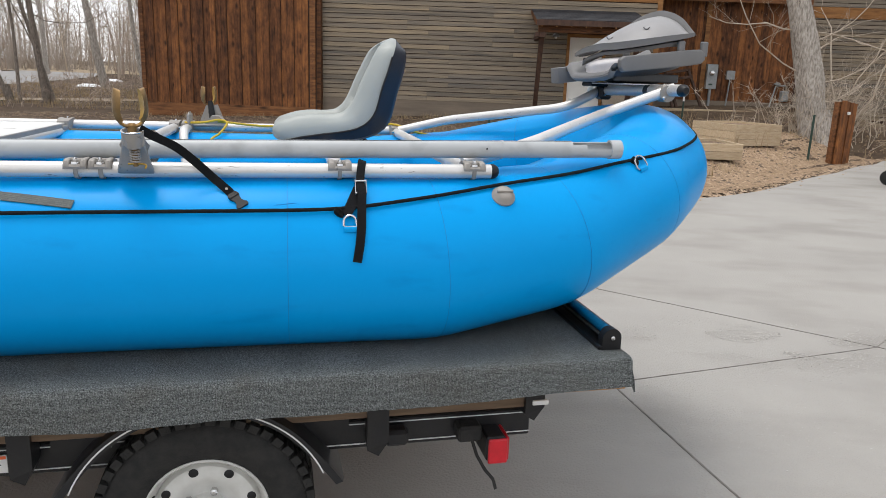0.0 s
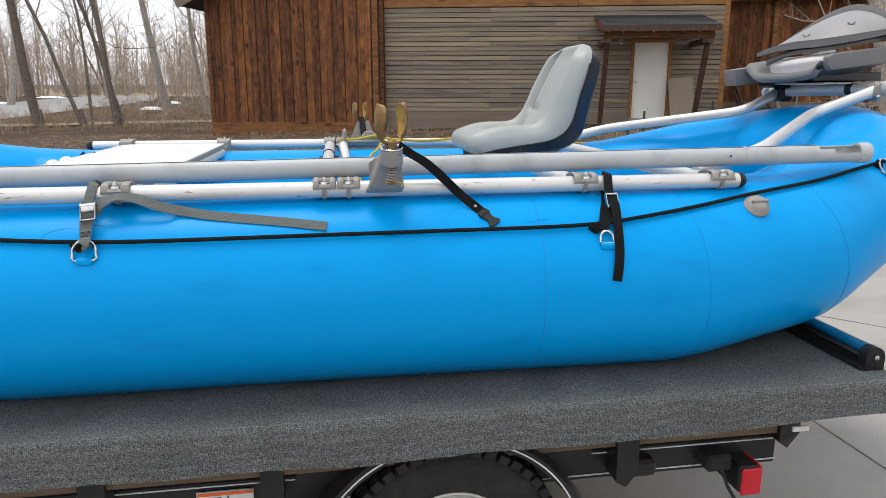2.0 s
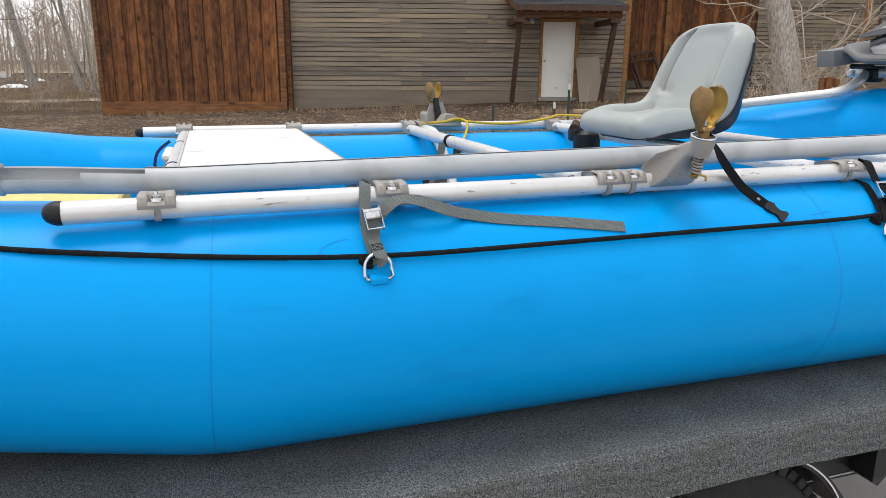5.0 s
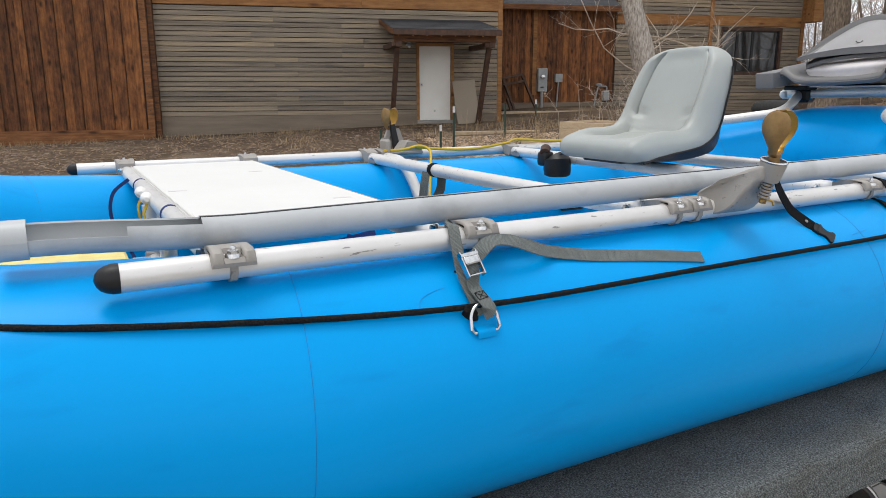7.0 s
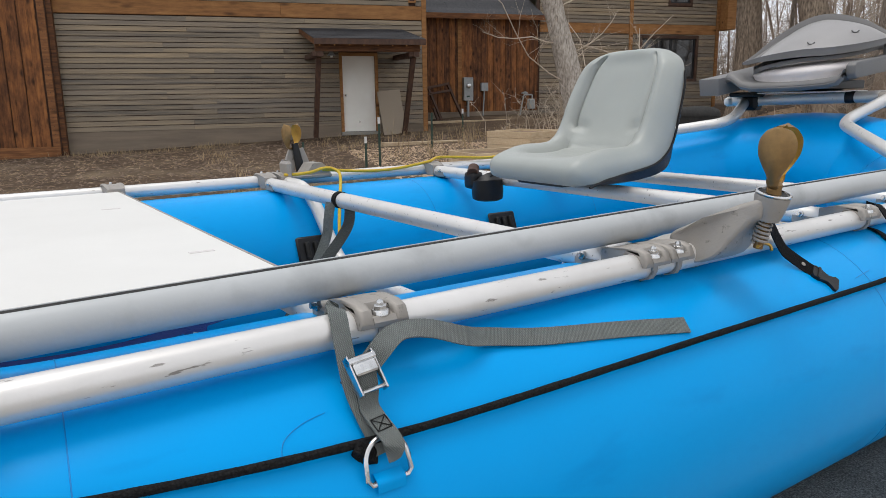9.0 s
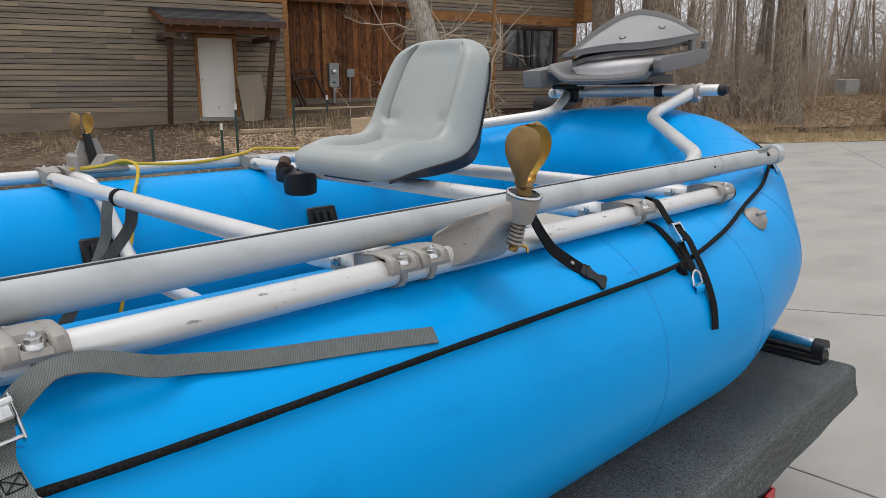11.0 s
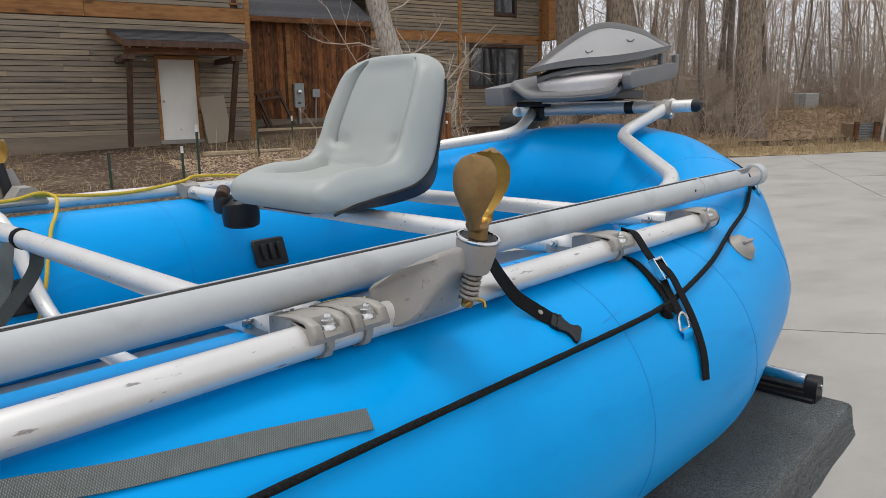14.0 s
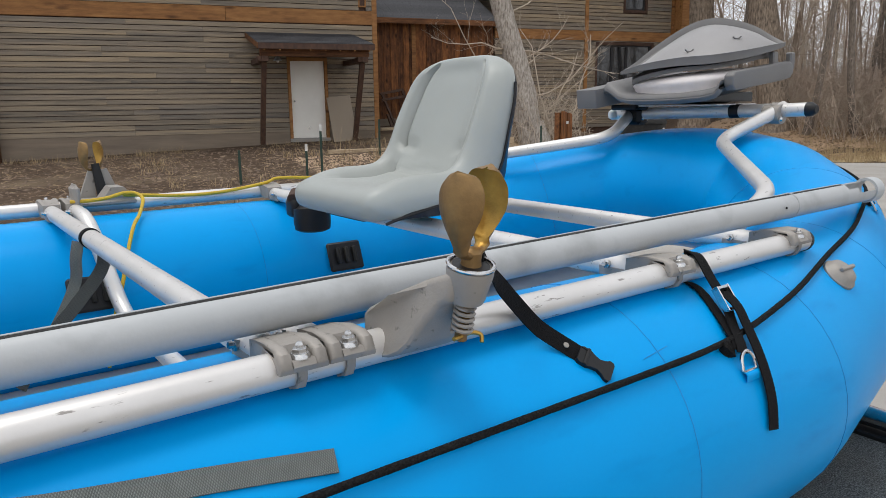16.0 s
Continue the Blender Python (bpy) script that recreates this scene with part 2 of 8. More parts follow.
M_ROPE = textured(material("black_rope", (0.012, 0.012, 0.013), 0.9, second=(0.022, 0.022, 0.022), scale=200, bump=0.5, bump_scale=350, spec=0.12), cells=260, dark=0.3, weight=0.6)
M_WEBGREY = woven(material("grey_webbing", (0.225, 0.248, 0.236), 0.75, second=(0.17, 0.19, 0.18), scale=60, amount=0.6))
M_WEBDARK = woven(material("dark_grey_webbing", (0.085, 0.095, 0.09), 0.75, second=(0.06, 0.068, 0.065), scale=60, amount=0.6))
# the shade between the pile's loops is painted into its colour
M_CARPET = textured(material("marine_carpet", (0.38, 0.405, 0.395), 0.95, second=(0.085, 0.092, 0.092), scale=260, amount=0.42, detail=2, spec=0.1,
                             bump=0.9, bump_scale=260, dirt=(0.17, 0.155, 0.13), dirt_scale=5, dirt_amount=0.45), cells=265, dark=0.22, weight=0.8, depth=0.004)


def boards(name, dark, mid, bright, along="Z", vary=0.35, grain=1.0, knots=0.8, rough=0.72, odd=None):
    """Sawn, stained boards: long grain, soft blotches, knots, and a tone of its own for each board."""
    m = bpy.data.materials.new(name)
    m.use_nodes = True
    nd, lk = m.node_tree.nodes, m.node_tree.links
    bs = nd["Principled BSDF"]
    bs.inputs["Roughness"].default_value = rough
    bs.inputs["Specular IOR Level"].default_value = 0.3
    co = nd.new("ShaderNodeTexCoord")
    info = nd.new("ShaderNodeObjectInfo")
    sh = nd.new("ShaderNodeVectorMath")
    sh.operation = "MULTIPLY_ADD"
    sh.inputs[1].default_value = (37.0, 53.0, 71.0)
    lk.new(info.outputs["Random"], sh.inputs[0])
    lk.new(co.outputs["Object"], sh.inputs[2])

    def tex(kind, stretch, scale, detail=6.0):
        mp = nd.new("ShaderNodeMapping")
        mp.inputs["Scale"].default_value = stretch
        lk.new(sh.outputs["Vector"], mp.inputs["Vector"])
        t = nd.new(kind)
        t.inputs["Scale"].default_value = scale
        if kind.endswith("Noise"):
            t.inputs["Detail"].default_value = detail
            t.inputs["Roughness"].default_value = 0.65
        lk.new(mp.outputs["Vector"], t.inputs["Vector"])
        return t

    long_way = (9, 9, 0.45) if along == "Z" else (0.35, 9, 9)
    soft_way = (1.6, 1.6, 0.7) if along == "Z" else (0.6, 2.5, 2.5)
    g = tex("ShaderNodeTexNoise", long_way, 3.0 * grain, 10.0)
    s = tex("ShaderNodeTexNoise", soft_way, 4.2, 5.0)

    def math_node(op, a, b):
        n = nd.new("ShaderNodeMath")
        n.operation = op
        for k, v in ((0, a), (1, b)):
            if isinstance(v, float):
                n.inputs[k].default_value = v
            else:
                lk.new(v, n.inputs[k])
        return n.outputs["Value"]

    mixv = math_node("ADD", math_node("MULTIPLY", g.outputs["Fac"], 0.45), math_node("MULTIPLY", s.outputs["Fac"], 0.55))
    own = math_node("MULTIPLY", math_node("SUBTRACT", info.outputs["Random"], 0.5), vary)
    mixv = math_node("ADD", mixv, own)
    rp = nd.new("ShaderNodeValToRGB")
    rp.color_ramp.elements[0].position = 0.33
    rp.color_ramp.elements[0].color = (*dark, 1)
    rp.color_ramp.elements[1].position = 0.70
    rp.color_ramp.elements[1].color = (*bright, 1)
    e = rp.color_ramp.elements.new(0.50)
    e.color = (*mid, 1)
    lk.new(mixv, rp.inputs["Fac"])
    v = tex("ShaderNodeTexVoronoi", (1.7, 1.7, 0.9) if along == "Z" else (0.5, 1.7, 1.7), 2.4)
    kn = nd.new("ShaderNodeMapRange")
    kn.inputs["From Min"].default_value = 0.05
    kn.inputs["From Max"].default_value = 0.24
    kn.inputs["To Min"].default_value = knots
    kn.inputs["To Max"].default_value = 0.0
    lk.new(v.outputs["Distance"], kn.inputs["Value"])
    mx = nd.new("ShaderNodeMix")
    mx.data_type = "RGBA"
    lk.new(kn.outputs["Result"], mx.inputs["Factor"])
    tone = rp.outputs["Color"]
    if odd:
        share = math_node("FRACT", math_node("MULTIPLY", info.outputs["Random"], 23.7), 0.0)
        pick = nd.new("ShaderNodeMapRange")
        pick.inputs["From Min"].default_value, pick.inputs["From Max"].default_value, pick.inputs["To Max"].default_value = 0.45, 0.95, 0.40
        lk.new(share, pick.inputs["Value"])
        om = nd.new("ShaderNodeMix")
        om.data_type = "RGBA"
        lk.new(pick.outputs["Result"], om.inputs["Factor"])
        lk.new(tone, om.inputs[6])
        om.inputs[7].default_value = (*odd, 1)
        tone = om.outputs[2]
    lk.new(tone, mx.inputs[6])
    mx.inputs[7].default_value = (*[c * 0.45 for c in dark], 1)
    lk.new(mx.outputs[2], bs.inputs["Base Color"])
    bp = nd.new("ShaderNodeBump")
    bp.inputs["Strength"].default_value = 0.5
    bp.inputs["Distance"].default_value = 0.01
    lk.new(g.outputs["Fac"], bp.inputs["Height"])
    lk.new(bp.outputs["Normal"], bs.inputs["Normal"])
    return m


def concrete_material():
    m = material("broom_finished_concrete", (0.385, 0.365, 0.335), 0.85, second=(0.315, 0.298, 0.275), scale=0.8, amount=0.5, spec=0.25, detail=14,
                 bump=0.5, bump_scale=90, dirt=(0.23, 0.213, 0.19), dirt_scale=0.8, dirt_amount=0.5, dirt_range=(0.48, 0.68), dirt_stretch=(1.0, 1.9, 1.0))
    return m


M_CONCRETE = concrete_material()
M_JOINT = material("joint_sealant", (0.10, 0.085, 0.072), 0.9, second=(0.24, 0.22, 0.20), scale=14, amount=0.4)
M_GRAVEL = material("loose_gravel", (0.60, 0.57, 0.53), 0.9, second=(0.33, 0.31, 0.285), scale=60, amount=0.5)
M_DIRT = material("bare_earth", (0.115, 0.080, 0.055), 0.95, second=(0.045, 0.031, 0.022), scale=4.5, amount=0.5, spec=0.1, detail=12,
                  bump=1.0, bump_scale=9, dirt=(0.22, 0.17, 0.112), dirt_scale=0.6, dirt_amount=0.6)
M_STONE = material("earth_clods", (0.165, 0.118, 0.083), 0.95, second=(0.05, 0.036, 0.026), scale=5, vary=0.4, bump=0.3)
M_MULCH = material("dead_leaves_and_twigs", (0.37, 0.255, 0.160), 0.95, second=(0.12, 0.08, 0.052), scale=20, vary=0.3, bump=0.5)
M_CHIPS = material("wood_chip_mulch", (0.46, 0.34, 0.23), 0.95, second=(0.24, 0.168, 0.112), scale=20, amount=0.5, vary=0.3, bump=0.5)
M_STRAW = material("dead_grass", (0.37, 0.28, 0.17), 0.9, second=(0.30, 0.21, 0.11), scale=8, amount=0.6)
M_ROAD = material("asphalt_road", (0.30, 0.29, 0.28), 0.85, second=(0.24, 0.23, 0.22), scale=1.2, amount=0.6, bump=0.2, bump_scale=20)
M_TRACK = material("dirt_track", (0.33, 0.26, 0.19), 0.95, second=(0.22, 0.17, 0.12), scale=1.6, amount=0.6, bump=0.5, bump_scale=12)
M_FIELD = material("dry_field", (0.40, 0.315, 0.205), 0.95, second=(0.25, 0.185, 0.12), scale=0.35, amount=0.5, detail=10, bump=0.6, bump_scale=5)
M_FARTWIG = material("far_twigs", (0.40, 0.345, 0.295), 0.95, second=(0.30, 0.255, 0.215), scale=1, amount=0.6)
M_SPRUCE = material("dark_spruce", (0.02, 0.035, 0.025), 0.9, scale=8)
M_SNOW = material("old_snow", (0.82, 0.83, 0.85), 0.7, second=(0.7, 0.7, 0.7), scale=4, bump=0.3, bump_scale=8)
M_BARN = boards("stained_barn_board", (0.038, 0.016, 0.008), (0.150, 0.058, 0.021), (0.36, 0.142, 0.043), "Z", 0.17, 0.8, 0.85)
M_BARNTRIM = boards("stained_trim_board", (0.05, 0.022, 0.011), (0.155, 0.064, 0.025), (0.31, 0.135, 0.05), "X", 0.15)
M_SIDING = boards("weathered_siding", (0.118, 0.104, 0.088), (0.248, 0.200, 0.143), (0.40, 0.305, 0.192), "X", 0.16, 0.8, 0.2, odd=(0.145, 0.138, 0.135))
M_BASEBOARD = material("weathered_skirting", (0.235, 0.185, 0.135), 0.8, second=(0.165, 0.13, 0.098), scale=1.5, stretch=(0.5, 5, 5), bump=0.2)
M_BAND = boards("orange_stained_band", (0.19, 0.085, 0.032), (0.31, 0.147, 0.052), (0.43, 0.215, 0.078), "X", 0.12, 0.6, 0.9)
M_BEAM = material("dark_timber", (0.10, 0.05, 0.03), 0.75, second=(0.05, 0.026, 0.018), scale=5, stretch=(2, 2, 1), bump=0.25, bump_scale=40)
M_SHINGLE = material("asphalt_shingle", (0.055, 0.055, 0.060), 0.9, second=(0.032, 0.032, 0.036), scale=40, amount=0.6, vary=0.35, bump=0.6, bump_scale=150)
M_DOOR = material("painted_door", (0.90, 0.88, 0.81), 0.45, second=(0.86, 0.83, 0.76), scale=3, bump=0.03)
M_OSB = material("particle_board", (0.38, 0.315, 0.24), 0.85, second=(0.28, 0.23, 0.175), scale=45, bump=0.2)
M_METERBOX = material("grey_meter_paint", (0.33, 0.35, 0.35), 0.45, metal=0.2, scale=10)
M_GLASS = material("window_glass", (0.02, 0.022, 0.025), 0.04, spec=0.9, scale=2)
M_FRAME = material("dark_window_frame", (0.02, 0.02, 0.022), 0.5)
M_BARK = material("cottonwood_bark", (0.56, 0.51, 0.45), 0.95, second=(0.20, 0.17, 0.14), scale=15, amount=0.40, stretch=(1.8, 1.8, 0.55), bump=1.0, bump_scale=24, detail=10, dirt=(0.15, 0.125, 0.10), dirt_scale=20, dirt_amount=0.75, dirt_range=(0.55, 0.66), dirt_stretch=(1.6, 1.6, 0.35))
M_SHAGGY = material("shaggy_brown_bark", (0.33, 0.26, 0.195), 0.95, second=(0.085, 0.065, 0.048), scale=9, amount=0.34, stretch=(2.2, 2.2, 0.6), bump=1.0, bump_scale=12, detail=10)
M_BARKDARK = material("grey_brown_bark", (0.27, 0.225, 0.185), 0.95, second=(0.085, 0.068, 0.054), scale=11, amount=0.4, stretch=(3, 3, 0.7), bump=1.0, bump_scale=30, detail=10)
M_TWIG = material("bare_twigs", (0.46, 0.365, 0.285), 0.9, second=(0.24, 0.185, 0.145), scale=3, amount=0.6)
M_TWIGPALE = material("pale_twigs", (0.52, 0.44, 0.35), 0.9, second=(0.38, 0.31, 0.24), scale=3, amount=0.6)
M_PINE = material("fresh_lumber", (0.55, 0.44, 0.30), 0.75, second=(0.42, 0.31, 0.19), scale=6, stretch=(1, 6, 6), vary=0.12, bump=0.15)
M_GREENPOST = material("green_post_paint", (0.02, 0.05, 0.035), 0.6, scale=20)
M_LEAFLITTER = material("leaf_litter", (0.38, 0.26, 0.155), 0.95, second=(0.20, 0.13, 0.08), scale=14, amount=0.5, bump=1.0, bump_scale=30, detail=9)
M_VERGE = material("dry_verge_grass", (0.36, 0.27, 0.13), 0.95, second=(0.25, 0.18, 0.09), scale=8, amount=0.5, bump=1.0, bump_scale=40)
M_LABEL = material("white_sticker", (0.7, 0.7, 0.68), 0.5)
M_ORANGE = material("orange_print", (0.75, 0.12, 0.02), 0.5)
M_PRINT = material("black_print", (0.03, 0.03, 0.03), 0.5)
M_CORRUGATED = material("corrugated_steel", (0.30, 0.31, 0.32), 0.5, metal=0.4, scale=10)
M_CONCBLOCK = material("pale_utility_box", (0.38, 0.39, 0.37), 0.7, scale=10)


# ---- building blocks ----
def part(name, bm, mat, parent, label="", angle=38):
    """Links a bmesh as one mesh object under a thing or part (None: top level), with smooth shading up to that angle."""
    me = bpy.data.meshes.new(name)
    bm.to_mesh(me)
    bm.free()
    me.materials.append(mat)
    return placed(name, me, parent, label, angle)


def placed(name, me, parent, label="", angle=38):
    if angle:
        me.polygons.foreach_set("use_smooth", [True] * len(me.polygons))
        me.set_sharp_from_angle(angle=radians(angle))
    ob = new(name, me)
    if parent is not None:
        ob.parent = parent
    if label:
        tagged(ob, label)
    return ob


def thing(name, m, label, category, group="", kind=""):
    """A top-level Empty at the pose m."""
    ob = new(name)
    ob.empty_display_size = 0.1
    ob.matrix_world = m
    return tagged(ob, label, category, group, kind)


def box(bm, lo, hi, bevel=0.0, m=None, seg=1):
    """A box from corner lo to corner hi."""
    made = bmesh.ops.create_cube(bm, size=1.0)["verts"]
    lo, hi = Vector(lo), Vector(hi)
    size = hi - lo
    for v in made:
        v.co = Vector((v.co.x * size.x, v.co.y * size.y, v.co.z * size.z)) + (lo + hi) / 2
    if bevel:
        edges = list({e for v in made for e in v.link_edges})
        r = bmesh.ops.bevel(bm, geom=edges, offset=bevel, segments=seg, profile=0.6, affect="EDGES")
        made = list({v for f in r["faces"] for v in f.verts} | {v for v in made if v.is_valid})
    if m is not None:
        bmesh.ops.transform(bm, matrix=m, verts=made)
    return made


def boxed(lo, hi, bevel=0.0, m=None, seg=1):
    bm = bmesh.new()
    box(bm, lo, hi, bevel, m, seg)
    return bm


def sweep(bm, pts, radii, sides=14, caps=True, closed=False, section=None, up=(0, 0, 1), upright=False):
    """A tube along pts; radii: one number or one for each point; section: (a, b) pairs instead of a circle, scaled by the radius."""
    pts = [Vector([float(c) for c in p]) for p in pts]
    n = len(pts)
    if not hasattr(radii, "__len__"):
        radii = [radii] * n
    radii = [float(r) for r in radii]
    ring = section or [(math.cos(2 * math.pi * k / sides), math.sin(2 * math.pi * k / sides)) for k in range(sides)]
    rows = []
    side = None
    for i in range(n):
        a = pts[(i - 1) % n] if closed or i else pts[0]
        b = pts[(i + 1) % n] if closed or i < n - 1 else pts[-1]
        t = (b - a).normalized()
        if side is None or section or upright:
            u = Vector(up)
            if abs(t.dot(u)) > 0.98:
                u = Vector((0, 1, 0)) if abs(t.y) < 0.9 else Vector((1, 0, 0))
            side = t.cross(u).normalized()
        else:
            side = (side - t * side.dot(t)).normalized()
        top = side.cross(t)
        rows.append([bm.verts.new(pts[i] + radii[i] * (c * side + s * top)) for c, s in ring])
    m = len(ring)
    for i in range(n if closed else n - 1):
        r0, r1 = rows[i], rows[(i + 1) % n]
        for k in range(m):
            bm.faces.new((r0[k], r0[(k + 1) % m], r1[(k + 1) % m], r1[k]))
    if caps and not closed:
        bm.faces.new(list(reversed(rows[0])))
        bm.faces.new(rows[-1])
    return rows


def swept(pts, radii, **kw):
    bm = bmesh.new()
    sweep(bm, pts, radii, **kw)
    return bm


def rounded(pts, r, seg=6):
    """A polyline with its corners bent to radius-like fillets of reach r."""
    pts = [Vector(p) for p in pts]
    out = [pts[0]]
    for a, b, c in zip(pts, pts[1:], pts[2:]):
        ra = min(r, (a - b).length * 0.48)
        rc = min(r, (c - b).length * 0.48)
        p, q = b + (a - b).normalized() * ra, b + (c - b).normalized() * rc
        for k in range(seg + 1):
            s = k / seg
            out.append((1 - s) ** 2 * p + 2 * s * (1 - s) * b + s * s * q)
    out.append(pts[-1])
    return out


def spline(pts, n=8, closed=False):
    """Catmull-Rom through tuples of any length."""
    P = [np.array(p, float) for p in pts]
    m = len(P)
    out = []
    for i in range(m if closed else m - 1):
        g = lambda k: P[k % m] if closed else P[min(max(k, 0), m - 1)]
        p0, p1, p2, p3 = g(i - 1), g(i), g(i + 1), g(i + 2)
        for k in range(n):
            s = k / n
            out.append(0.5 * (2 * p1 + (p2 - p0) * s + (2 * p0 - 5 * p1 + 4 * p2 - p3) * s * s + (3 * p1 - p0 - 3 * p2 + p3) * s ** 3))
    if not closed:
        out.append(P[-1])
    return out


def lathe(bm, profile, m=None, sides=24):
    """Turns (radius, height) pairs about z; m places it."""
    m = m or Matrix.Identity(4)
    rows = []
    for r, z in profile:
        rows.append([bm.verts.new(m @ Vector((r * math.cos(2 * math.pi * k / sides), r * math.sin(2 * math.pi * k / sides), z))) for k in range(sides)])
    for a, b in zip(rows, rows[1:]):
        for k in range(sides):
            bm.faces.new((a[k], a[(k + 1) % sides], b[(k + 1) % sides], b[k]))
    bm.faces.new(list(reversed(rows[0])))
    bm.faces.new(rows[-1])


def lathed(profile, m=None, sides=24):
    bm = bmesh.new()
    lathe(bm, profile, m, sides)
    return bm


def axis(p, d):
    """A pose at p whose z axis points along d."""
    return Matrix.Translation(p) @ Vector(d).to_track_quat("Z", "Y").to_matrix().to_4x4()


def band(bm, pts, normals, width, thick):
    """A flat strap along pts; normals: the way its face looks, at each point."""
    pts = [Vector([float(c) for c in p]) for p in pts]
    rows = []
    for i, p in enumerate(pts):
        t = (pts[min(i + 1, len(pts) - 1)] - pts[max(i - 1, 0)]).normalized()
        nrm = Vector([float(c) for c in (normals[i] if len(normals) > 1 else normals[0])])
        nrm = (nrm - t * nrm.dot(t)).normalized()
        s = t.cross(nrm)
        rows.append([bm.verts.new(p + s * a * width / 2 + nrm * b * thick / 2) for a, b in ((-1, -1), (1, -1), (1, 1), (-1, 1))])
    for a, b in zip(rows, rows[1:]):
        for k in range(4):
            bm.faces.new((a[k], a[(k + 1) % 4], b[(k + 1) % 4], b[k]))
    bm.faces.new(list(reversed(rows[0])))
    bm.faces.new(rows[-1])


def banded(pts, normals, width, thick):
    bm = bmesh.new()
    band(bm, pts, normals, width, thick)
    return bm


def pydata(name, verts, faces, mat):
    me = bpy.data.meshes.new(name)
    me.from_pydata(verts, [], faces)
    me.materials.append(mat)
    return me


# ---- ground ----
def smooth01(a):
    a = min(max(a, 0.0), 1.0)
    return a * a * (3 - 2 * a)


CORNERS = [(-16, -14), (34, -14), (44, 6.0), (30, 9.8), (19.2, 12.4), (15.2, 13.4), (12.2, 15.2), (9.4, 16.6), (8.1, 15.2), (6.6, 13.5), (5.35, 11.9), (3.9, 10.5), (1.5, 9.2), (-3, 8.2), (-9, 7.9), (-16, 8.4)]
SLAB = []
for k, (a, c) in enumerate(zip(CORNERS, CORNERS[1:] + CORNERS[:1])):
    steps = max(1, int(math.hypot(c[0] - a[0], c[1] - a[1]) / 0.7)) if min(a[1], c[1]) > 6 else 1
    for q in range(steps):
        f = q / steps
        x, y = a[0] + (c[0] - a[0]) * f, a[1] + (c[1] - a[1]) * f
        w = 0.16 if steps > 1 else 0.0
        SLAB.append((x + w * noise.noise(Vector((x * 0.9, y * 0.9, 4))), y + w * noise.noise(Vector((x * 0.9, y * 0.9, 8)))))


def edge_distance(x, y):
    """How far a place lies from the slab's edge."""
    best = 1e9
    for (x0, y0), (x1, y1) in zip(SLAB, SLAB[1:] + SLAB[:1]):
        dx, dy = x1 - x0, y1 - y0
        f = min(max(((x - x0) * dx + (y - y0) * dy) / (dx * dx + dy * dy + 1e-12), 0.0), 1.0)
        best = min(best, (x - x0 - f * dx) ** 2 + (y - y0 - f * dy) ** 2)
    return math.sqrt(best)


def inside(x, y, poly):
    hit = False
    for (x0, y0), (x1, y1) in zip(poly, poly[1:] + poly[:1]):
        if (y0 > y) != (y1 > y) and x < (x1 - x0) * (y - y0) / (y1 - y0) + x0:
            hit = not hit
    return hit


def height(x, y):
    """The bare ground's height; it climbs towards the house."""
    s = min(max((y - 9.5) / 12.0, 0.0), 1.35)
    z = s * (0.2 + 0.034 * (min(max(x, -9.0), 9.0) + 4.0))
    z *= 1 - smooth01((x - 11) / 4)
    z *= 1 - 0.7 * smooth01((-x - 9) / 8)
    z += 1.0 * smooth01((y - 15.0 + (x - 15.2) * 0.25) / 5.5) * smooth01((x - 14) / 5)
    z += 0.03 * noise.noise(Vector((x * 0.5, y * 0.5, 0))) * min(max((y - 8) / 3, 0), 1)
    if -18 < x < 46 and 5 < y < 21:
        f = smooth01((edge_distance(x, y) - 0.35) / 1.5)
        z = -0.005 + (z + 0.005) * f
    return z


def ground_sheet():
    fine = [i * 0.5 for i in range(-60, 100)]
    xs = [-900, -400, -200, -120, -80, -60, -45, -36] + fine + [52, 60, 75, 100, 150, 250, 500, 900]
    ys = [-600, -200, -60, -25] + [i * 0.5 for i in range(-20, 96)] + [50, 55, 62, 75, 95, 130, 200, 400, 900]
    verts, faces = [], []
    for y in ys:
        for x in xs:
            z = height(x, y)
            inner = inside(x, y, SLAB)
            verts.append((x, y, -0.035 if inner else max(z, -0.01)))
    n = len(xs)
    for j in range(len(ys) - 1):
        for i in range(n - 1):
            a = j * n + i
            faces.append((a, a + 1, a + n + 1, a + n))
    ob = placed("ground", pydata("ground", verts, faces, M_DIRT), None, angle=80)
    return tagged(ob, "bare brown earth with stones and dry leaves", "ground", kind="structure")


ground_sheet()


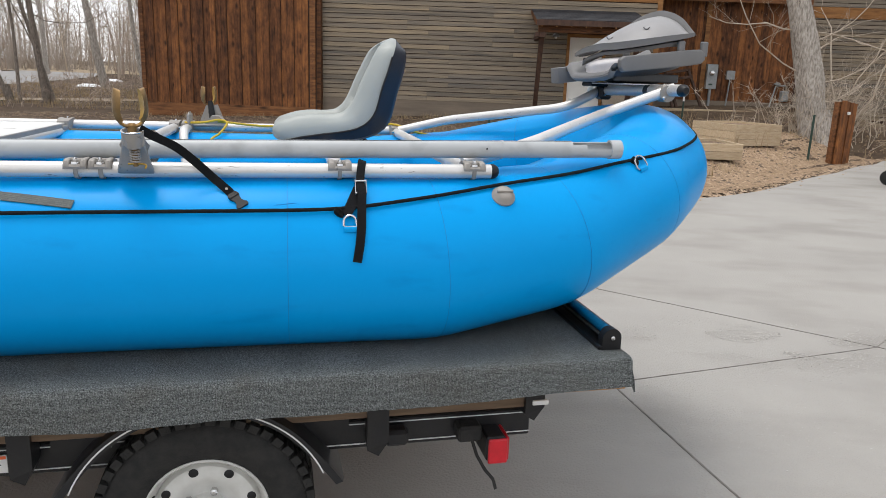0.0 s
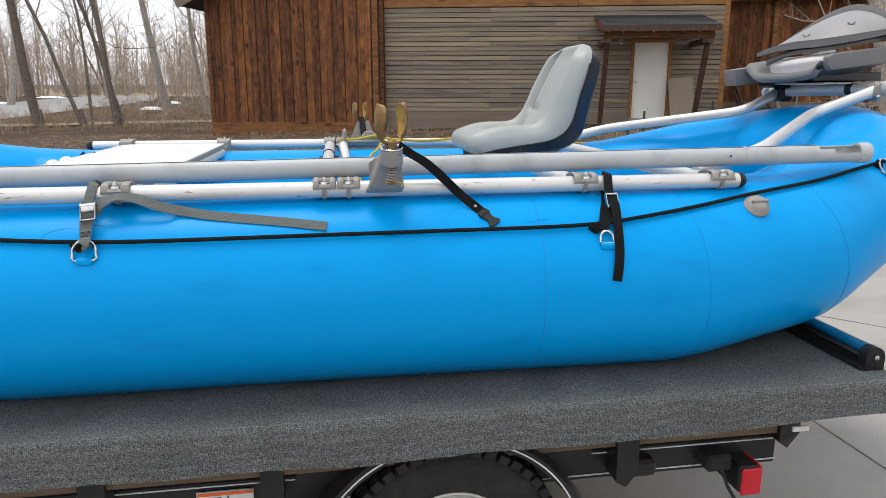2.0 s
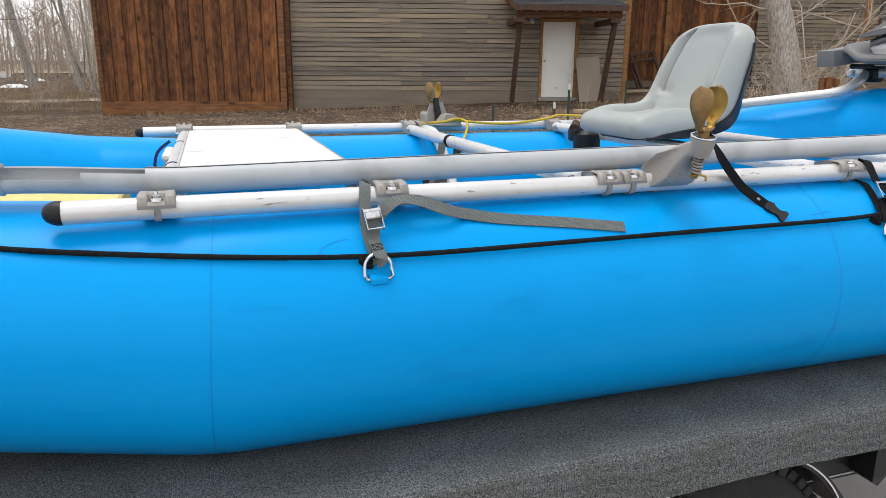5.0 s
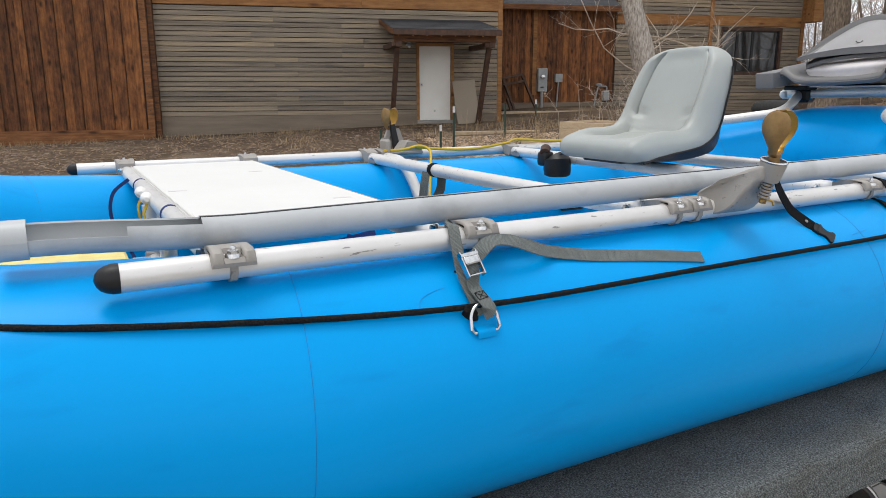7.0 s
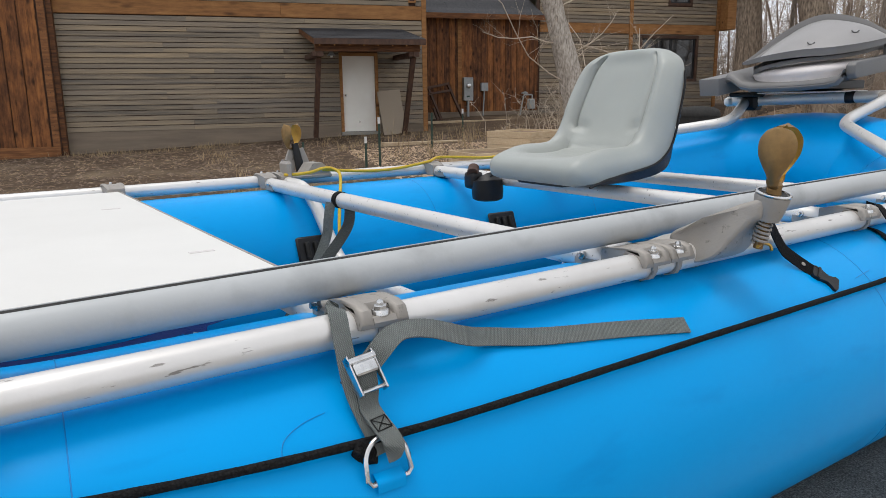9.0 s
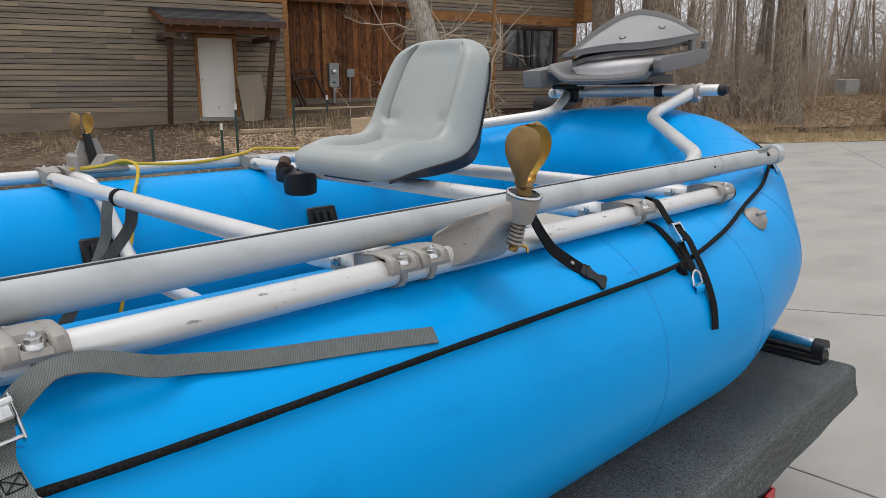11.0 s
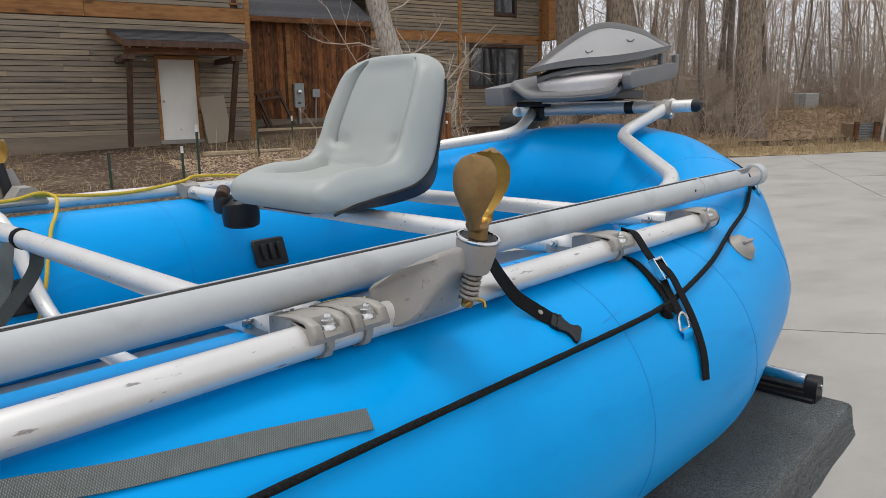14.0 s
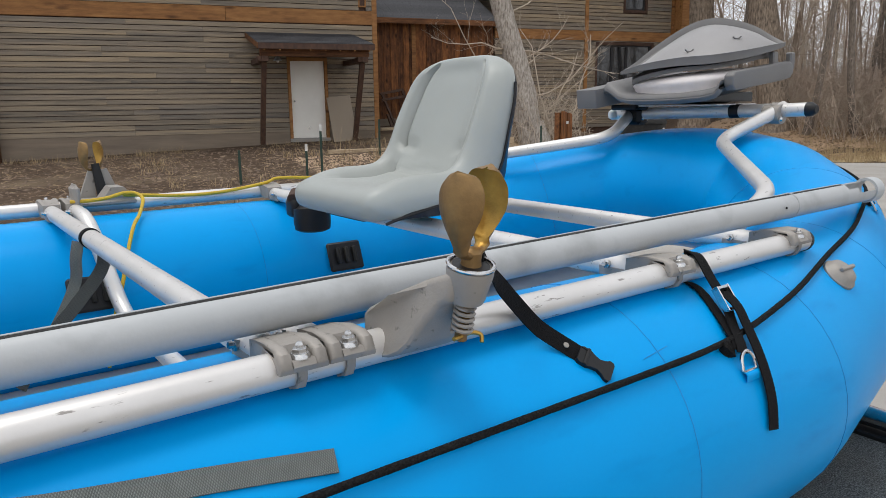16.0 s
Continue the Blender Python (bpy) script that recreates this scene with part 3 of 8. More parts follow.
def slab():
    """The concrete yard: one poured slab, cut by dark joints."""
    bm = bmesh.new()
    top = [bm.verts.new((x, y, 0.0)) for x, y in SLAB]
    low = [bm.verts.new((x, y, -0.12)) for x, y in SLAB]
    bm.faces.new(top)
    for k in range(len(SLAB)):
        j = (k + 1) % len(SLAB)
        bm.faces.new((top[k], low[k], low[j], top[j]))
    bmesh.ops.recalc_face_normals(bm, faces=bm.faces)
    ob = part("pavement", bm, M_CONCRETE, None, angle=0)
    tagged(ob, "pale grey poured concrete yard with dark joints", "pavement", kind="structure")
    lines = [((1.46, 5.68), (2.99, 4.72), 0.007), ((1.36, 4.02), (2.99, 4.72), 0.007), ((2.99, 4.72), (6.2, 8.2), 0.007), ((0.98, 4.85), (2.0, 1.45), 0.010), ((2.99, 4.72), (5.4, 2.5), 0.007),
             ((8.2, 5.2), (17.5, 13.2), 0.012), ((0.2, 7.6), (1.46, 5.68), 0.007), ((1.36, 4.02), (-4.0, 1.7), 0.007), ((2.0, 1.45), (3.1, -2.2), 0.01), ((5.4, 2.5), (8.2, 5.2), 0.01), ((13.0, 9.3), (24, 3.5), 0.012)]
    for (xa, ya), (xb, yb), w in lines:
        a, b = Vector((xa, ya, 0.001)), Vector((xb, yb, 0.001))
        pts = []
        steps = max(4, int((b - a).length / 0.25))
        side = (b - a).normalized().cross(Vector((0, 0, 1)))
        for k in range(steps + 1):
            pts.append(a.lerp(b, k / steps) + side * (0.010 * noise.noise(Vector((xa + k * 0.35, ya, 3))) + 0.004 * noise.noise(Vector((xa, ya + k * 1.7, 9)))))
        part("joint", banded(pts, [(0, 0, 1)], w * 0.8, 0.004), M_JOINT, ob, "dark sealed joint", angle=0)


slab()


def pebbles(name, label, category, spots, mat, kind="stuff"):
    """Small faceted lumps at (x, y, z, size)."""
    verts, faces = [], []
    oct_v = [(1, 0, 0), (0, 1, 0), (-1, 0, 0), (0, -1, 0), (0, 0, 0.8), (0, 0, -0.6)]
    oct_f = [(0, 1, 4), (1, 2, 4), (2, 3, 4), (3, 0, 4), (1, 0, 5), (2, 1, 5), (3, 2, 5), (0, 3, 5)]
    for x, y, z, s in spots:
        a = random.uniform(0, 6.28)
        sx, sy, sz = s * random.uniform(0.7, 1.3), s * random.uniform(0.5, 1.0), s * random.uniform(0.35, 0.8)
        b = len(verts)
        for vx, vy, vz in oct_v:
            px, py = vx * sx * random.uniform(0.8, 1.2), vy * sy * random.uniform(0.8, 1.2)
            verts.append((x + px * math.cos(a) - py * math.sin(a), y + px * math.sin(a) + py * math.cos(a), z + vz * sz))
        faces += [tuple(b + i for i in f) for f in oct_f]
    ob = placed(name, pydata(name, verts, faces, mat), None, angle=0)
    return tagged(ob, label, category, kind=kind)


def scatter(n, x0, x1, y0, y1, s0, s1, keep=lambda x, y: True):
    out = []
    for _ in range(n):
        x, y = random.uniform(x0, x1), random.uniform(y0, y1)
        if keep(x, y):
            out.append((x, y, height(x, y), random.uniform(s0, s1) * random.uniform(0.6, 1)))
    return out


OFF = lambda x, y: not inside(x, y, SLAB)
pebbles("stones", "scattered grey stones and clods on bare earth", "stones", scatter(17000, -14, 10, 8, 21, 0.015, 0.07, OFF), M_STONE)
pebbles("mulch", "brown wood-chip mulch beside the concrete", "mulch", scatter(20000, 2.2, 12, 9.8, 18, 0.015, 0.05, OFF) + [(x, y, 0.005, s) for x, y, z, s in scatter(4000, 0, 22, 8.5, 17, 0.008, 0.03, lambda x, y: edge_distance(x, y) < 0.22)], M_CHIPS)
pebbles("gravel", "loose grey gravel along the concrete joint", "gravel",
        [q for q in ((random.gauss(2.5, 0.55), random.gauss(4.68, 0.20), 0.003, random.uniform(0.002, 0.0055)) for _ in range(9000)) if noise.noise(Vector((q[0] * 3.0, q[1] * 4.0, 1))) > 0.02]
        + [(random.gauss(1.45, 0.2), random.gauss(3.9, 0.12), 0.003, random.uniform(0.0015, 0.004)) for _ in range(420)]
        + [(random.gauss(1.7, 0.25), random.gauss(3.55, 0.14), 0.003, random.uniform(0.0015, 0.004)) for _ in range(260)], M_GRAVEL)


def blades(name, label, spots, mat, h0, h1, per=9, lean=0.5):
    """Dry stalks in tufts at (x, y)."""
    verts, faces = [], []
    for x, y in spots:
        z = height(x, y)
        for _ in range(per):
            a, hgt = random.uniform(0, 6.28), random.uniform(h0, h1)
            bx, by = x + random.gauss(0, 0.06), y + random.gauss(0, 0.06)
            dx, dy = math.cos(a) * hgt * random.uniform(0, lean), math.sin(a) * hgt * random.uniform(0, lean)
            w = random.uniform(0.003, 0.007)
            b = len(verts)
            px, py = -math.sin(a) * w, math.cos(a) * w
            verts += [(bx - px, by - py, z), (bx + px, by + py, z), (bx + dx * 0.45 + px * 0.7, by + dy * 0.45 + py * 0.7, z + hgt * 0.62),
                      (bx + dx * 0.45 - px * 0.7, by + dy * 0.45 - py * 0.7, z + hgt * 0.62), (bx + dx, by + dy, z + hgt * random.uniform(0.8, 1))]
            faces += [(b, b + 1, b + 2, b + 3), (b + 3, b + 2, b + 4)]
    ob = placed(name, pydata(name, verts, faces, mat), None, angle=0)
    return tagged(ob, label, "dry grass", kind="stuff")


def straw(name, label, spots, mat, l0, l1):
    """Loose dead stalks lying on the ground at (x, y)."""
    verts, faces = [], []
    for x, y in spots:
        a, ln, w = random.uniform(0, 6.28), random.uniform(l0, l1), random.uniform(0.002, 0.0045)
        dx, dy = math.cos(a) * ln / 2, math.sin(a) * ln / 2
        px, py = -math.sin(a) * w, math.cos(a) * w
        za, zb = height(x - dx, y - dy) + random.uniform(0.01, 0.03), height(x + dx, y + dy) + random.uniform(0.01, 0.07)
        b = len(verts)
        verts += [(x - dx - px, y - dy - py, za), (x - dx + px, y - dy + py, za), (x + dx + px, y + dy + py, zb), (x + dx - px, y + dy - py, zb), (x, y, (za + zb) / 2 + w * 1.5)]
        faces += [(b, b + 1, b + 4), (b + 1, b + 2, b + 4), (b + 2, b + 3, b + 4), (b + 3, b, b + 4)]
    ob = placed(name, pydata(name, verts, faces, mat), None, angle=0)
    return tagged(ob, label, "dead stalks", kind="stuff")


def spread(n, x0, x1, y0, y1, keep=OFF, clump=0.0):
    out = []
    while len(out) < n:
        x, y = random.uniform(x0, x1), random.uniform(y0, y1)
        if keep(x, y) and noise.noise(Vector((x * 0.6, y * 0.6, 5))) > clump:
            out.append((x, y))
    return out


ROAD = [(-30, 20), (-20.4, 24.7), (-23.4, 34.2), (-28.8, 50.7), (-33.4, 64.4), (-42, 82), (-52, 84), (-44.9, 64.9), (-32.5, 38.6), (-42, 34)]
blades("dry_grass", "straw-coloured dead grass along the house wall", spread(130, -9, 5.2, 20.3, 21.2, clump=0.1), M_STRAW, 0.03, 0.2, per=6, lean=1.6)
blades("dry_grass", "straw-coloured dead weeds on bare earth", spread(150, -1, 12, 12, 20, clump=0.1), M_STRAW, 0.04, 0.25, per=8, lean=1.6)
blades("dry_grass", "tall straw-coloured dead weed stalks", spread(34, 2.8, 6.6, 14.8, 19.0, clump=-0.4), M_STRAW, 0.2, 0.75, per=6, lean=1.1)
blades("dry_grass", "straw-coloured dead grass under bare trees", spread(1500, -34, -9.5, 22.5, 44, keep=lambda x, y: not inside(x, y, ROAD), clump=-0.1), M_STRAW, 0.05, 0.28)
straw("dead_stalks", "pale dead stalks strewn over bare earth", spread(2500, -12, 10, 11, 21, clump=-0.2), M_STRAW, 0.04, 0.24)
straw("dead_stalks", "brown dead twigs strewn over bare earth", spread(2600, -12, 10, 10, 21, clump=-0.3), M_MULCH, 0.05, 0.4)
blades("verge_grass", "dry yellow grass verge along the concrete", [(x, y) for x, y in spread(3200, 11.5, 40, 9, 18, clump=-1)], M_STRAW, 0.04, 0.14)


def far_strip(name, pts, width, mat, label, category, lift):
    bm = bmesh.new()
    rows = []
    P = [Vector(p) for p in pts]
    for i, p in enumerate(P):
        t = (P[min(i + 1, len(P) - 1)] - P[max(i - 1, 0)]).normalized()
        s = Vector((-t.y, t.x, 0)) * width[i] / 2
        rows.append([bm.verts.new(p + s * k + Vector((0, 0, height(p.x, p.y) + lift))) for k in (1, 0, -1)])
    for a, b in zip(rows, rows[1:]):
        for k in range(2):
            bm.faces.new((a[k], a[k + 1], b[k + 1], b[k]))
    bmesh.ops.recalc_face_normals(bm, faces=bm.faces)
    return tagged(part(name, bm, mat, None, angle=80), label, category, kind="structure")


bm = bmesh.new()
bm.faces.new([bm.verts.new((x, y, 0.055)) for x, y in ROAD])
bmesh.ops.recalc_face_normals(bm, faces=bm.faces)
bmesh.ops.triangulate(bm, faces=bm.faces)
tagged(part("road", bm, M_ROAD, None, angle=0), "grey asphalt road curving between bare trees", "road", kind="structure")
far_strip("path", [(-44, 26.5, 0), (-25, 24.2, 0), (-18, 25.6, 0), (-14, 28.2, 0), (-9.2, 30.5, 0)], [1.8, 1.8, 1.9, 1.9, 2.0], M_TRACK, "brown dirt track beside the barn", "path", 0.03)
far_strip("field", [(-320, 150, 0), (-160, 145, 0), (-40, 145, 0), (60, 150, 0)], [125, 125, 125, 125], M_FIELD, "dry tan field beyond the road", "field", 0.05)


def snow_patch(x, y, a, b, turn):
    bm = bmesh.new()
    rows = []
    for r, z in ((1.0, 0.0), (0.85, 0.08), (0.5, 0.16)):
        rows.append([bm.verts.new((x + r * a * math.cos(k * 0.449 + turn) * (1 + 0.25 * noise.noise(Vector((k, x, 0)))), y + r * b * math.sin(k * 0.449 + turn) * (1 + 0.25 * noise.noise(Vector((k, y, 4)))), height(x, y) + 0.03 + z)) for k in range(14)])
    for p, q in zip(rows, rows[1:]):
        for k in range(14):
            bm.faces.new((p[k], p[(k + 1) % 14], q[(k + 1) % 14], q[k]))
    bm.faces.new(rows[-1])
    tagged(part("snow_patch", bm, M_SNOW, None, angle=60), "small patch of old white snow on dry ground", "snow", "melting snow patches")


for s in ((-21.6, 41.5, 0.75, 0.5, 0.2), (-26.0, 53.0, 0.7, 0.5, 1.0), (-39.6, 50.5, 1.0, 3.4, 0.1), (-50.0, 74.0, 1.4, 2.0, 0.0)):
    snow_patch(*s)

# ---- house ----


def unit_board(name, w, t, mat, taper=0.0):
    """A board one metre long in x, w high in z, its face looking to -y; the top edge is thinner by taper."""
    bm = bmesh.new()
    box(bm, (0, -t, 0), (1, 0, w))
    for v in bm.verts:
        if v.co.z > w / 2 and v.co.y < -t / 2:
            v.co.y += taper
    bmesh.ops.bevel(bm, geom=[e for e in bm.edges if abs(e.verts[0].co.y + t) < taper + 0.001 and abs(e.verts[1].co.y + t) < taper + 0.001], offset=0.002, segments=1, affect="EDGES")
    me = bpy.data.meshes.new(name)
    bm.to_mesh(me)
    bm.free()
    me.materials.append(mat)
    return me


def spans(x0, x1, gaps):
    """What is left of x0..x1 without the gaps."""
    out = [(x0, x1)]
    for a, b in gaps:
        nxt = []
        for p, q in out:
            if b <= p or a >= q:
                nxt.append((p, q))
            else:
                if a - p > 0.02:
                    nxt.append((p, a))
                if q - b > 0.02:
                    nxt.append((b, q))
        out = nxt
    return out


LAP = unit_board("lap_board", 0.114, 0.040, M_SIDING, 0.014)
UPRIGHT = {}


def lap_siding(parent, x0, x1, y, z0, z1, openings, pitch=0.129):
    z = z0
    while z < z1 - 0.02:
        gaps = [(a, b) for a, b, c, d in openings if z + pitch > c + 0.02 and z < d - 0.02]
        for a, b in spans(x0, x1, gaps):
            x = a
            while x < b - 0.01:
                step = random.choice((2.4, 3.0, 3.6, 4.8))
                e = b if b - (x + step) < 0.9 else x + step
                ob = new("plank", LAP)
                ob.parent = parent
                ob.location = (x + 0.0015, y, z)
                ob.scale = (e - x - 0.003, 1, min(1.0, (z1 - z) / 0.114))
                x = e
        z += pitch


def upright_boards(parent, x0, x1, y, z0, z1, mat, wide=0.19):
    """Board on board cladding: every second board lies proud of its neighbours."""
    x, k = x0, 0
    while x < x1 - 0.04:
        w = min(wide * random.uniform(0.8, 1.2), x1 - x)
        proud = 0.024 if k % 2 else 0.0
        key = (round(w, 2), z1 - z0, proud, mat.name)
        if key not in UPRIGHT:
            bm = boxed((0, -0.026, 0), (key[0], 0, z1 - z0), 0.003)
            me = bpy.data.meshes.new("upright_board")
            bm.to_mesh(me)
            bm.free()
            me.materials.append(mat)
            UPRIGHT[key] = me
        ob = new("plank", UPRIGHT[key])
        ob.parent = parent
        ob.location = (x - (0.018 if proud else 0), y - proud, z0)
        x += w - 0.004
        k += 1


def wall_with(name, x0, x1, y, z0, z1, openings, label, thick=0.2, mat=M_BEAM):
    """A wall along x whose outer face is at y, with openings (x0, x1, z0, z1) right through it."""
    bm = bmesh.new()
    xs = sorted({x0, x1, *[v for o in openings for v in o[:2]]})
    zs = sorted({z0, z1, *[v for o in openings for v in o[2:]]})
    for xa, xb in zip(xs, xs[1:]):
        for za, zb in zip(zs, zs[1:]):
            cx, cz = (xa + xb) / 2, (za + zb) / 2
            if not any(a < cx < b and c < cz < d for a, b, c, d in openings):
                box(bm, (xa, y, za), (xb, y + thick, zb))
    return tagged(part(name, bm, mat, None, angle=0), label, "wall", kind="structure")


DOOR = (2.97, 3.93, 0.52, 2.66)
FRONT = 21.56
wall_main = wall_with("wall_south", -4.1, 5.42, FRONT + 0.03, -0.2, 6.4, [DOOR], "weathered grey-brown lap-sided house wall")
barn = wall_with("wall_barn", -9.08, -4.12, 21.28, -0.2, 6.4, [], "dark red-brown board-on-board barn wall", mat=M_BEAM)
wall_red = wall_with("wall_recess", 5.42, 10.72, 25.03, -0.2, 4.25, [], "red-brown board wall between two houses")
WIN = (14.95, 17.35, 2.0, 3.48)
WIN_UP = (16.1, 17.0, 4.75, 5.7)
wall_second = wall_with("wall_second_house", 10.72, 18.3, 25.0, -0.2, 8.0, [WIN, WIN_UP], "weathered lap-sided wall of the second house")
for nm, lo, hi, lb in (("wall_barn_side", (-9.08, 21.49, -0.2), (-8.88, 31, 6.4), "barn side wall"), ("wall_main_side", (5.22, 21.8, -0.2), (5.42, 31, 6.4), "house side wall"),
                       ("wall_second_side", (18.1, 25.21, -0.2), (18.3, 34, 8.0), "side wall of the second house"), ("wall_back", (-9.08, 31, -0.2), (18.3, 31.2, 6.4), "back wall of the houses")):
    tagged(part(nm, boxed(lo, hi), M_SIDING, None, angle=0), "weathered brown " + lb, "wall", kind="structure")
tagged(part("wall_joint", boxed((-4.118, 21.28, -0.2), (-4.102, 21.7, 6.4)), M_BEAM, None, angle=0), "dark timber return between barn and house", "wall", kind="structure")

lap_siding(wall_main, -3.98, 5.30, FRONT, 0.74, 3.58, [(2.90, 3.995, 0.0, 2.705)])
lap_siding(wall_main, -3.98, 5.30, FRONT, 3.965, 6.3, [(4.93, 5.13, 4.06, 4.28)])
lap_siding(wall_second, 10.74, 14.36, 24.97, 0.5, 3.62, [])
lap_siding(wall_second, 10.74, 14.36, 24.97, 3.98, 7.9, [])
lap_siding(wall_second, 14.5, 18.2, 24.97, 0.5, 3.62, [(14.85, 17.45, 1.9, 3.58)])
lap_siding(wall_second, 14.5, 18.2, 24.97, 3.98, 7.9, [(16.0, 17.1, 4.65, 5.8)])
upright_boards(barn, -9.0, -4.28, 21.28, 0.42, 6.3, M_BARN)
upright_boards(wall_red, 5.45, 10.7, 25.03, 0.95, 4.2, M_BARN, 0.22)


def trim(name, lo, hi, mat, label, bevel=0.006):
    return tagged(part(name, boxed(lo, hi, bevel), mat, None, angle=0), label, "trim", kind="structure")


trim("trim_skirting", (-4.0, FRONT - 0.03, 0.0), (2.90, FRONT + 0.028, 0.738), M_BASEBOARD, "broad weathered skirting board")
trim("trim_skirting", (3.995, FRONT - 0.03, 0.0), (5.3, FRONT + 0.028, 0.738), M_BASEBOARD, "broad weathered skirting board")
for xa, xb in ((-4.0, 1.4), (1.405, 5.3)):
    trim("trim_band", (xa, FRONT - 0.035, 3.59), (xb, FRONT + 0.028, 3.955), M_BAND, "orange-brown stained band board")
trim("trim_corner", (5.3, FRONT - 0.04, 0.2), (5.44, FRONT + 0.028, 6.4), M_BAND, "orange-brown corner board")
trim("trim_corner", (-4.28, 21.22, 0.1), (-4.12, 21.278, 6.4), M_BARNTRIM, "bolted reddish-brown corner board")
trim("trim_corner", (-4.098, 21.30, 0.1), (-3.98, FRONT + 0.028, 6.4), M_BARNTRIM, "dark brown inner corner board")
trim("trim_corner", (-9.12, 21.22, 0.1), (-9.0, 21.278, 6.4), M_BARNTRIM, "reddish-brown corner board")
trim("trim_barn_base", (-9.12, 21.215, 0.0), (-4.12, 21.275, 0.42), M_BARNTRIM, "broad brown barn base board")
trim("trim_recess_base", (5.45, 24.94, 0.2), (10.7, 25.028, 0.95), M_BASEBOARD, "weathered base board")
for xa, xb in ((10.74, 14.36), (14.5, 18.2)):
    trim("trim_band", (xa, 24.93, 3.63), (xb, 24.998, 3.97), M_BAND, "orange-brown stained band board")
trim("trim_corner", (14.36, 24.90, 0.3), (14.5, 24.998, 8.0), M_BAND, "orange-brown corner board")
trim("trim_corner", (18.2, 24.90, 0.3), (18.34, 24.998, 8.0), M_BAND, "orange-brown corner board")
trim("trim_upper_corner", (18.35, 24.5, 3.8), (18.75, 25.2, 8.0), M_BAND, "orange-brown upper corner post")
for k in range(26):
    z = 0.5 + k * 0.2
    part("bolt", boxed((-4.21, 21.21, z), (-4.19, 21.222, z + 0.02)), M_BEAM, barn, angle=0)

# vent on the upper wall
vent = thing("wall_vent", Matrix.Translation((5.03, FRONT, 4.07)), "small square vent with an orange-brown frame", "vent")
for lo, hi in (((-0.11, -0.05, -0.02), (0.11, 0.02, 0.02)), ((-0.11, -0.05, 0.19), (0.11, 0.02, 0.23)), ((-0.11, -0.05, 0.021), (-0.07, 0.02, 0.189)), ((0.07, -0.05, 0.021), (0.11, 0.02, 0.189))):
    part("frame", boxed(lo, hi, 0.003), M_BAND, vent, angle=0)
part("grille", boxed((-0.068, -0.01, 0.022), (0.068, 0.018, 0.188)), M_BEAM, vent, angle=0)

# door
door = tagged(part("door_1", boxed((2.99, FRONT + 0.02, 0.56), (3.905, FRONT + 0.065, 2.615), 0.004), M_DOOR, None, angle=0), "plain cream-painted closed door in a brown frame", "door", kind="structure")
for lo, hi in (((2.905, FRONT - 0.045, 0.5), (2.985, FRONT + 0.03, 2.61)), ((3.91, FRONT - 0.045, 0.5), (3.99, FRONT + 0.03, 2.61)), ((2.905, FRONT - 0.045, 2.612), (3.99, FRONT + 0.03, 2.70))):
    part("door_frame", boxed(lo, hi, 0.004), M_BAND, door, "brown door frame", angle=0)
part("sill", boxed((2.9, FRONT - 0.12, 0.46), (4.0, FRONT + 0.1, 0.555), 0.006), M_CONCRETE, door, angle=0)
part("knob", lathed([(0.012, 0), (0.012, 0.03), (0.028, 0.04), (0.03, 0.055), (0.018, 0.07)], axis((3.06, FRONT + 0.02, 1.55), (0, -1, 0)), 12), M_STEEL, door, "steel door knob")
part("plate", lathed([(0.03, 0), (0.03, 0.006)], axis((3.44, FRONT + 0.02, 0.82), (0, -1, 0)), 12), M_STEEL, door)
tagged(part("doorstep", boxed((2.7, 20.2, 0.25), (4.9, FRONT - 0.13, 0.42), 0.05, seg=3), M_DIRT, None), "low trodden earth doorstep", "doorstep", kind="structure")

# awning over the door
awning = thing("awning", Matrix.Translation((1.89, FRONT, 2.6)), "shingled lean-to awning on dark timber braces", "awning")
AW = 2.80
EAVE = (-2.15, 0.30)
for k in range(9):
    s0, s1 = k / 9, (k + 1) / 9
    ya, za = EAVE[0] * (1 - s0), 0.30 + 0.42 * s0
    yb, zb = EAVE[0] * (1 - s1), 0.30 + 0.42 * s1
    bm = bmesh.new()
    x = -0.03
    while x < AW + 0.02:
        w = min(random.uniform(0.22, 0.34), AW + 0.03 - x)
        q = random.uniform(0, 0.012)
        box(bm, (x, -0.02, 0), (x + w - 0.004, 0.275, 0.012), m=Matrix.Translation((0, ya - q, za + 0.012)) @ Matrix.Rotation(math.atan2(zb - za, yb - ya) - 0.03, 4, "X"))
        x += w
    part("shingle_course", bm, M_SHINGLE, awning, angle=0)
roof_tilt = Matrix.Translation((0, EAVE[0], 0.30)) @ Matrix.Rotation(math.atan2(0.42, 2.15), 4, "X")
part("deck_board", boxed((0, 0, -0.03), (AW, 2.16, 0.008), m=roof_tilt), M_BEAM, awning, angle=0)
part("fascia", boxed((-0.02, EAVE[0] - 0.035, 0.17), (AW + 0.02, EAVE[0] - 0.004, 0.305), 0.004), M_BEAM, awning, "weathered brown fascia board", angle=0)
for x in (-0.035, AW + 0.002):
    part("rake_board", boxed((x, -0.03, -0.12), (x + 0.033, 2.15, 0.006), 0.003, m=roof_tilt), M_BARNTRIM, awning, angle=0)
for k in range(7):
    x = 0.1 + k * (AW - 0.3) / 6
    part("rafter", boxed((x, 0.03, -0.13), (x + 0.06, 2.12, -0.032), m=roof_tilt), M_BARNTRIM, awning, angle=0)
part("beam", boxed((0.05, -1.92, 0.02), (AW - 0.05, -1.78, 0.205), 0.008), M_BARNTRIM, awning, "red-brown cross beam", angle=0)
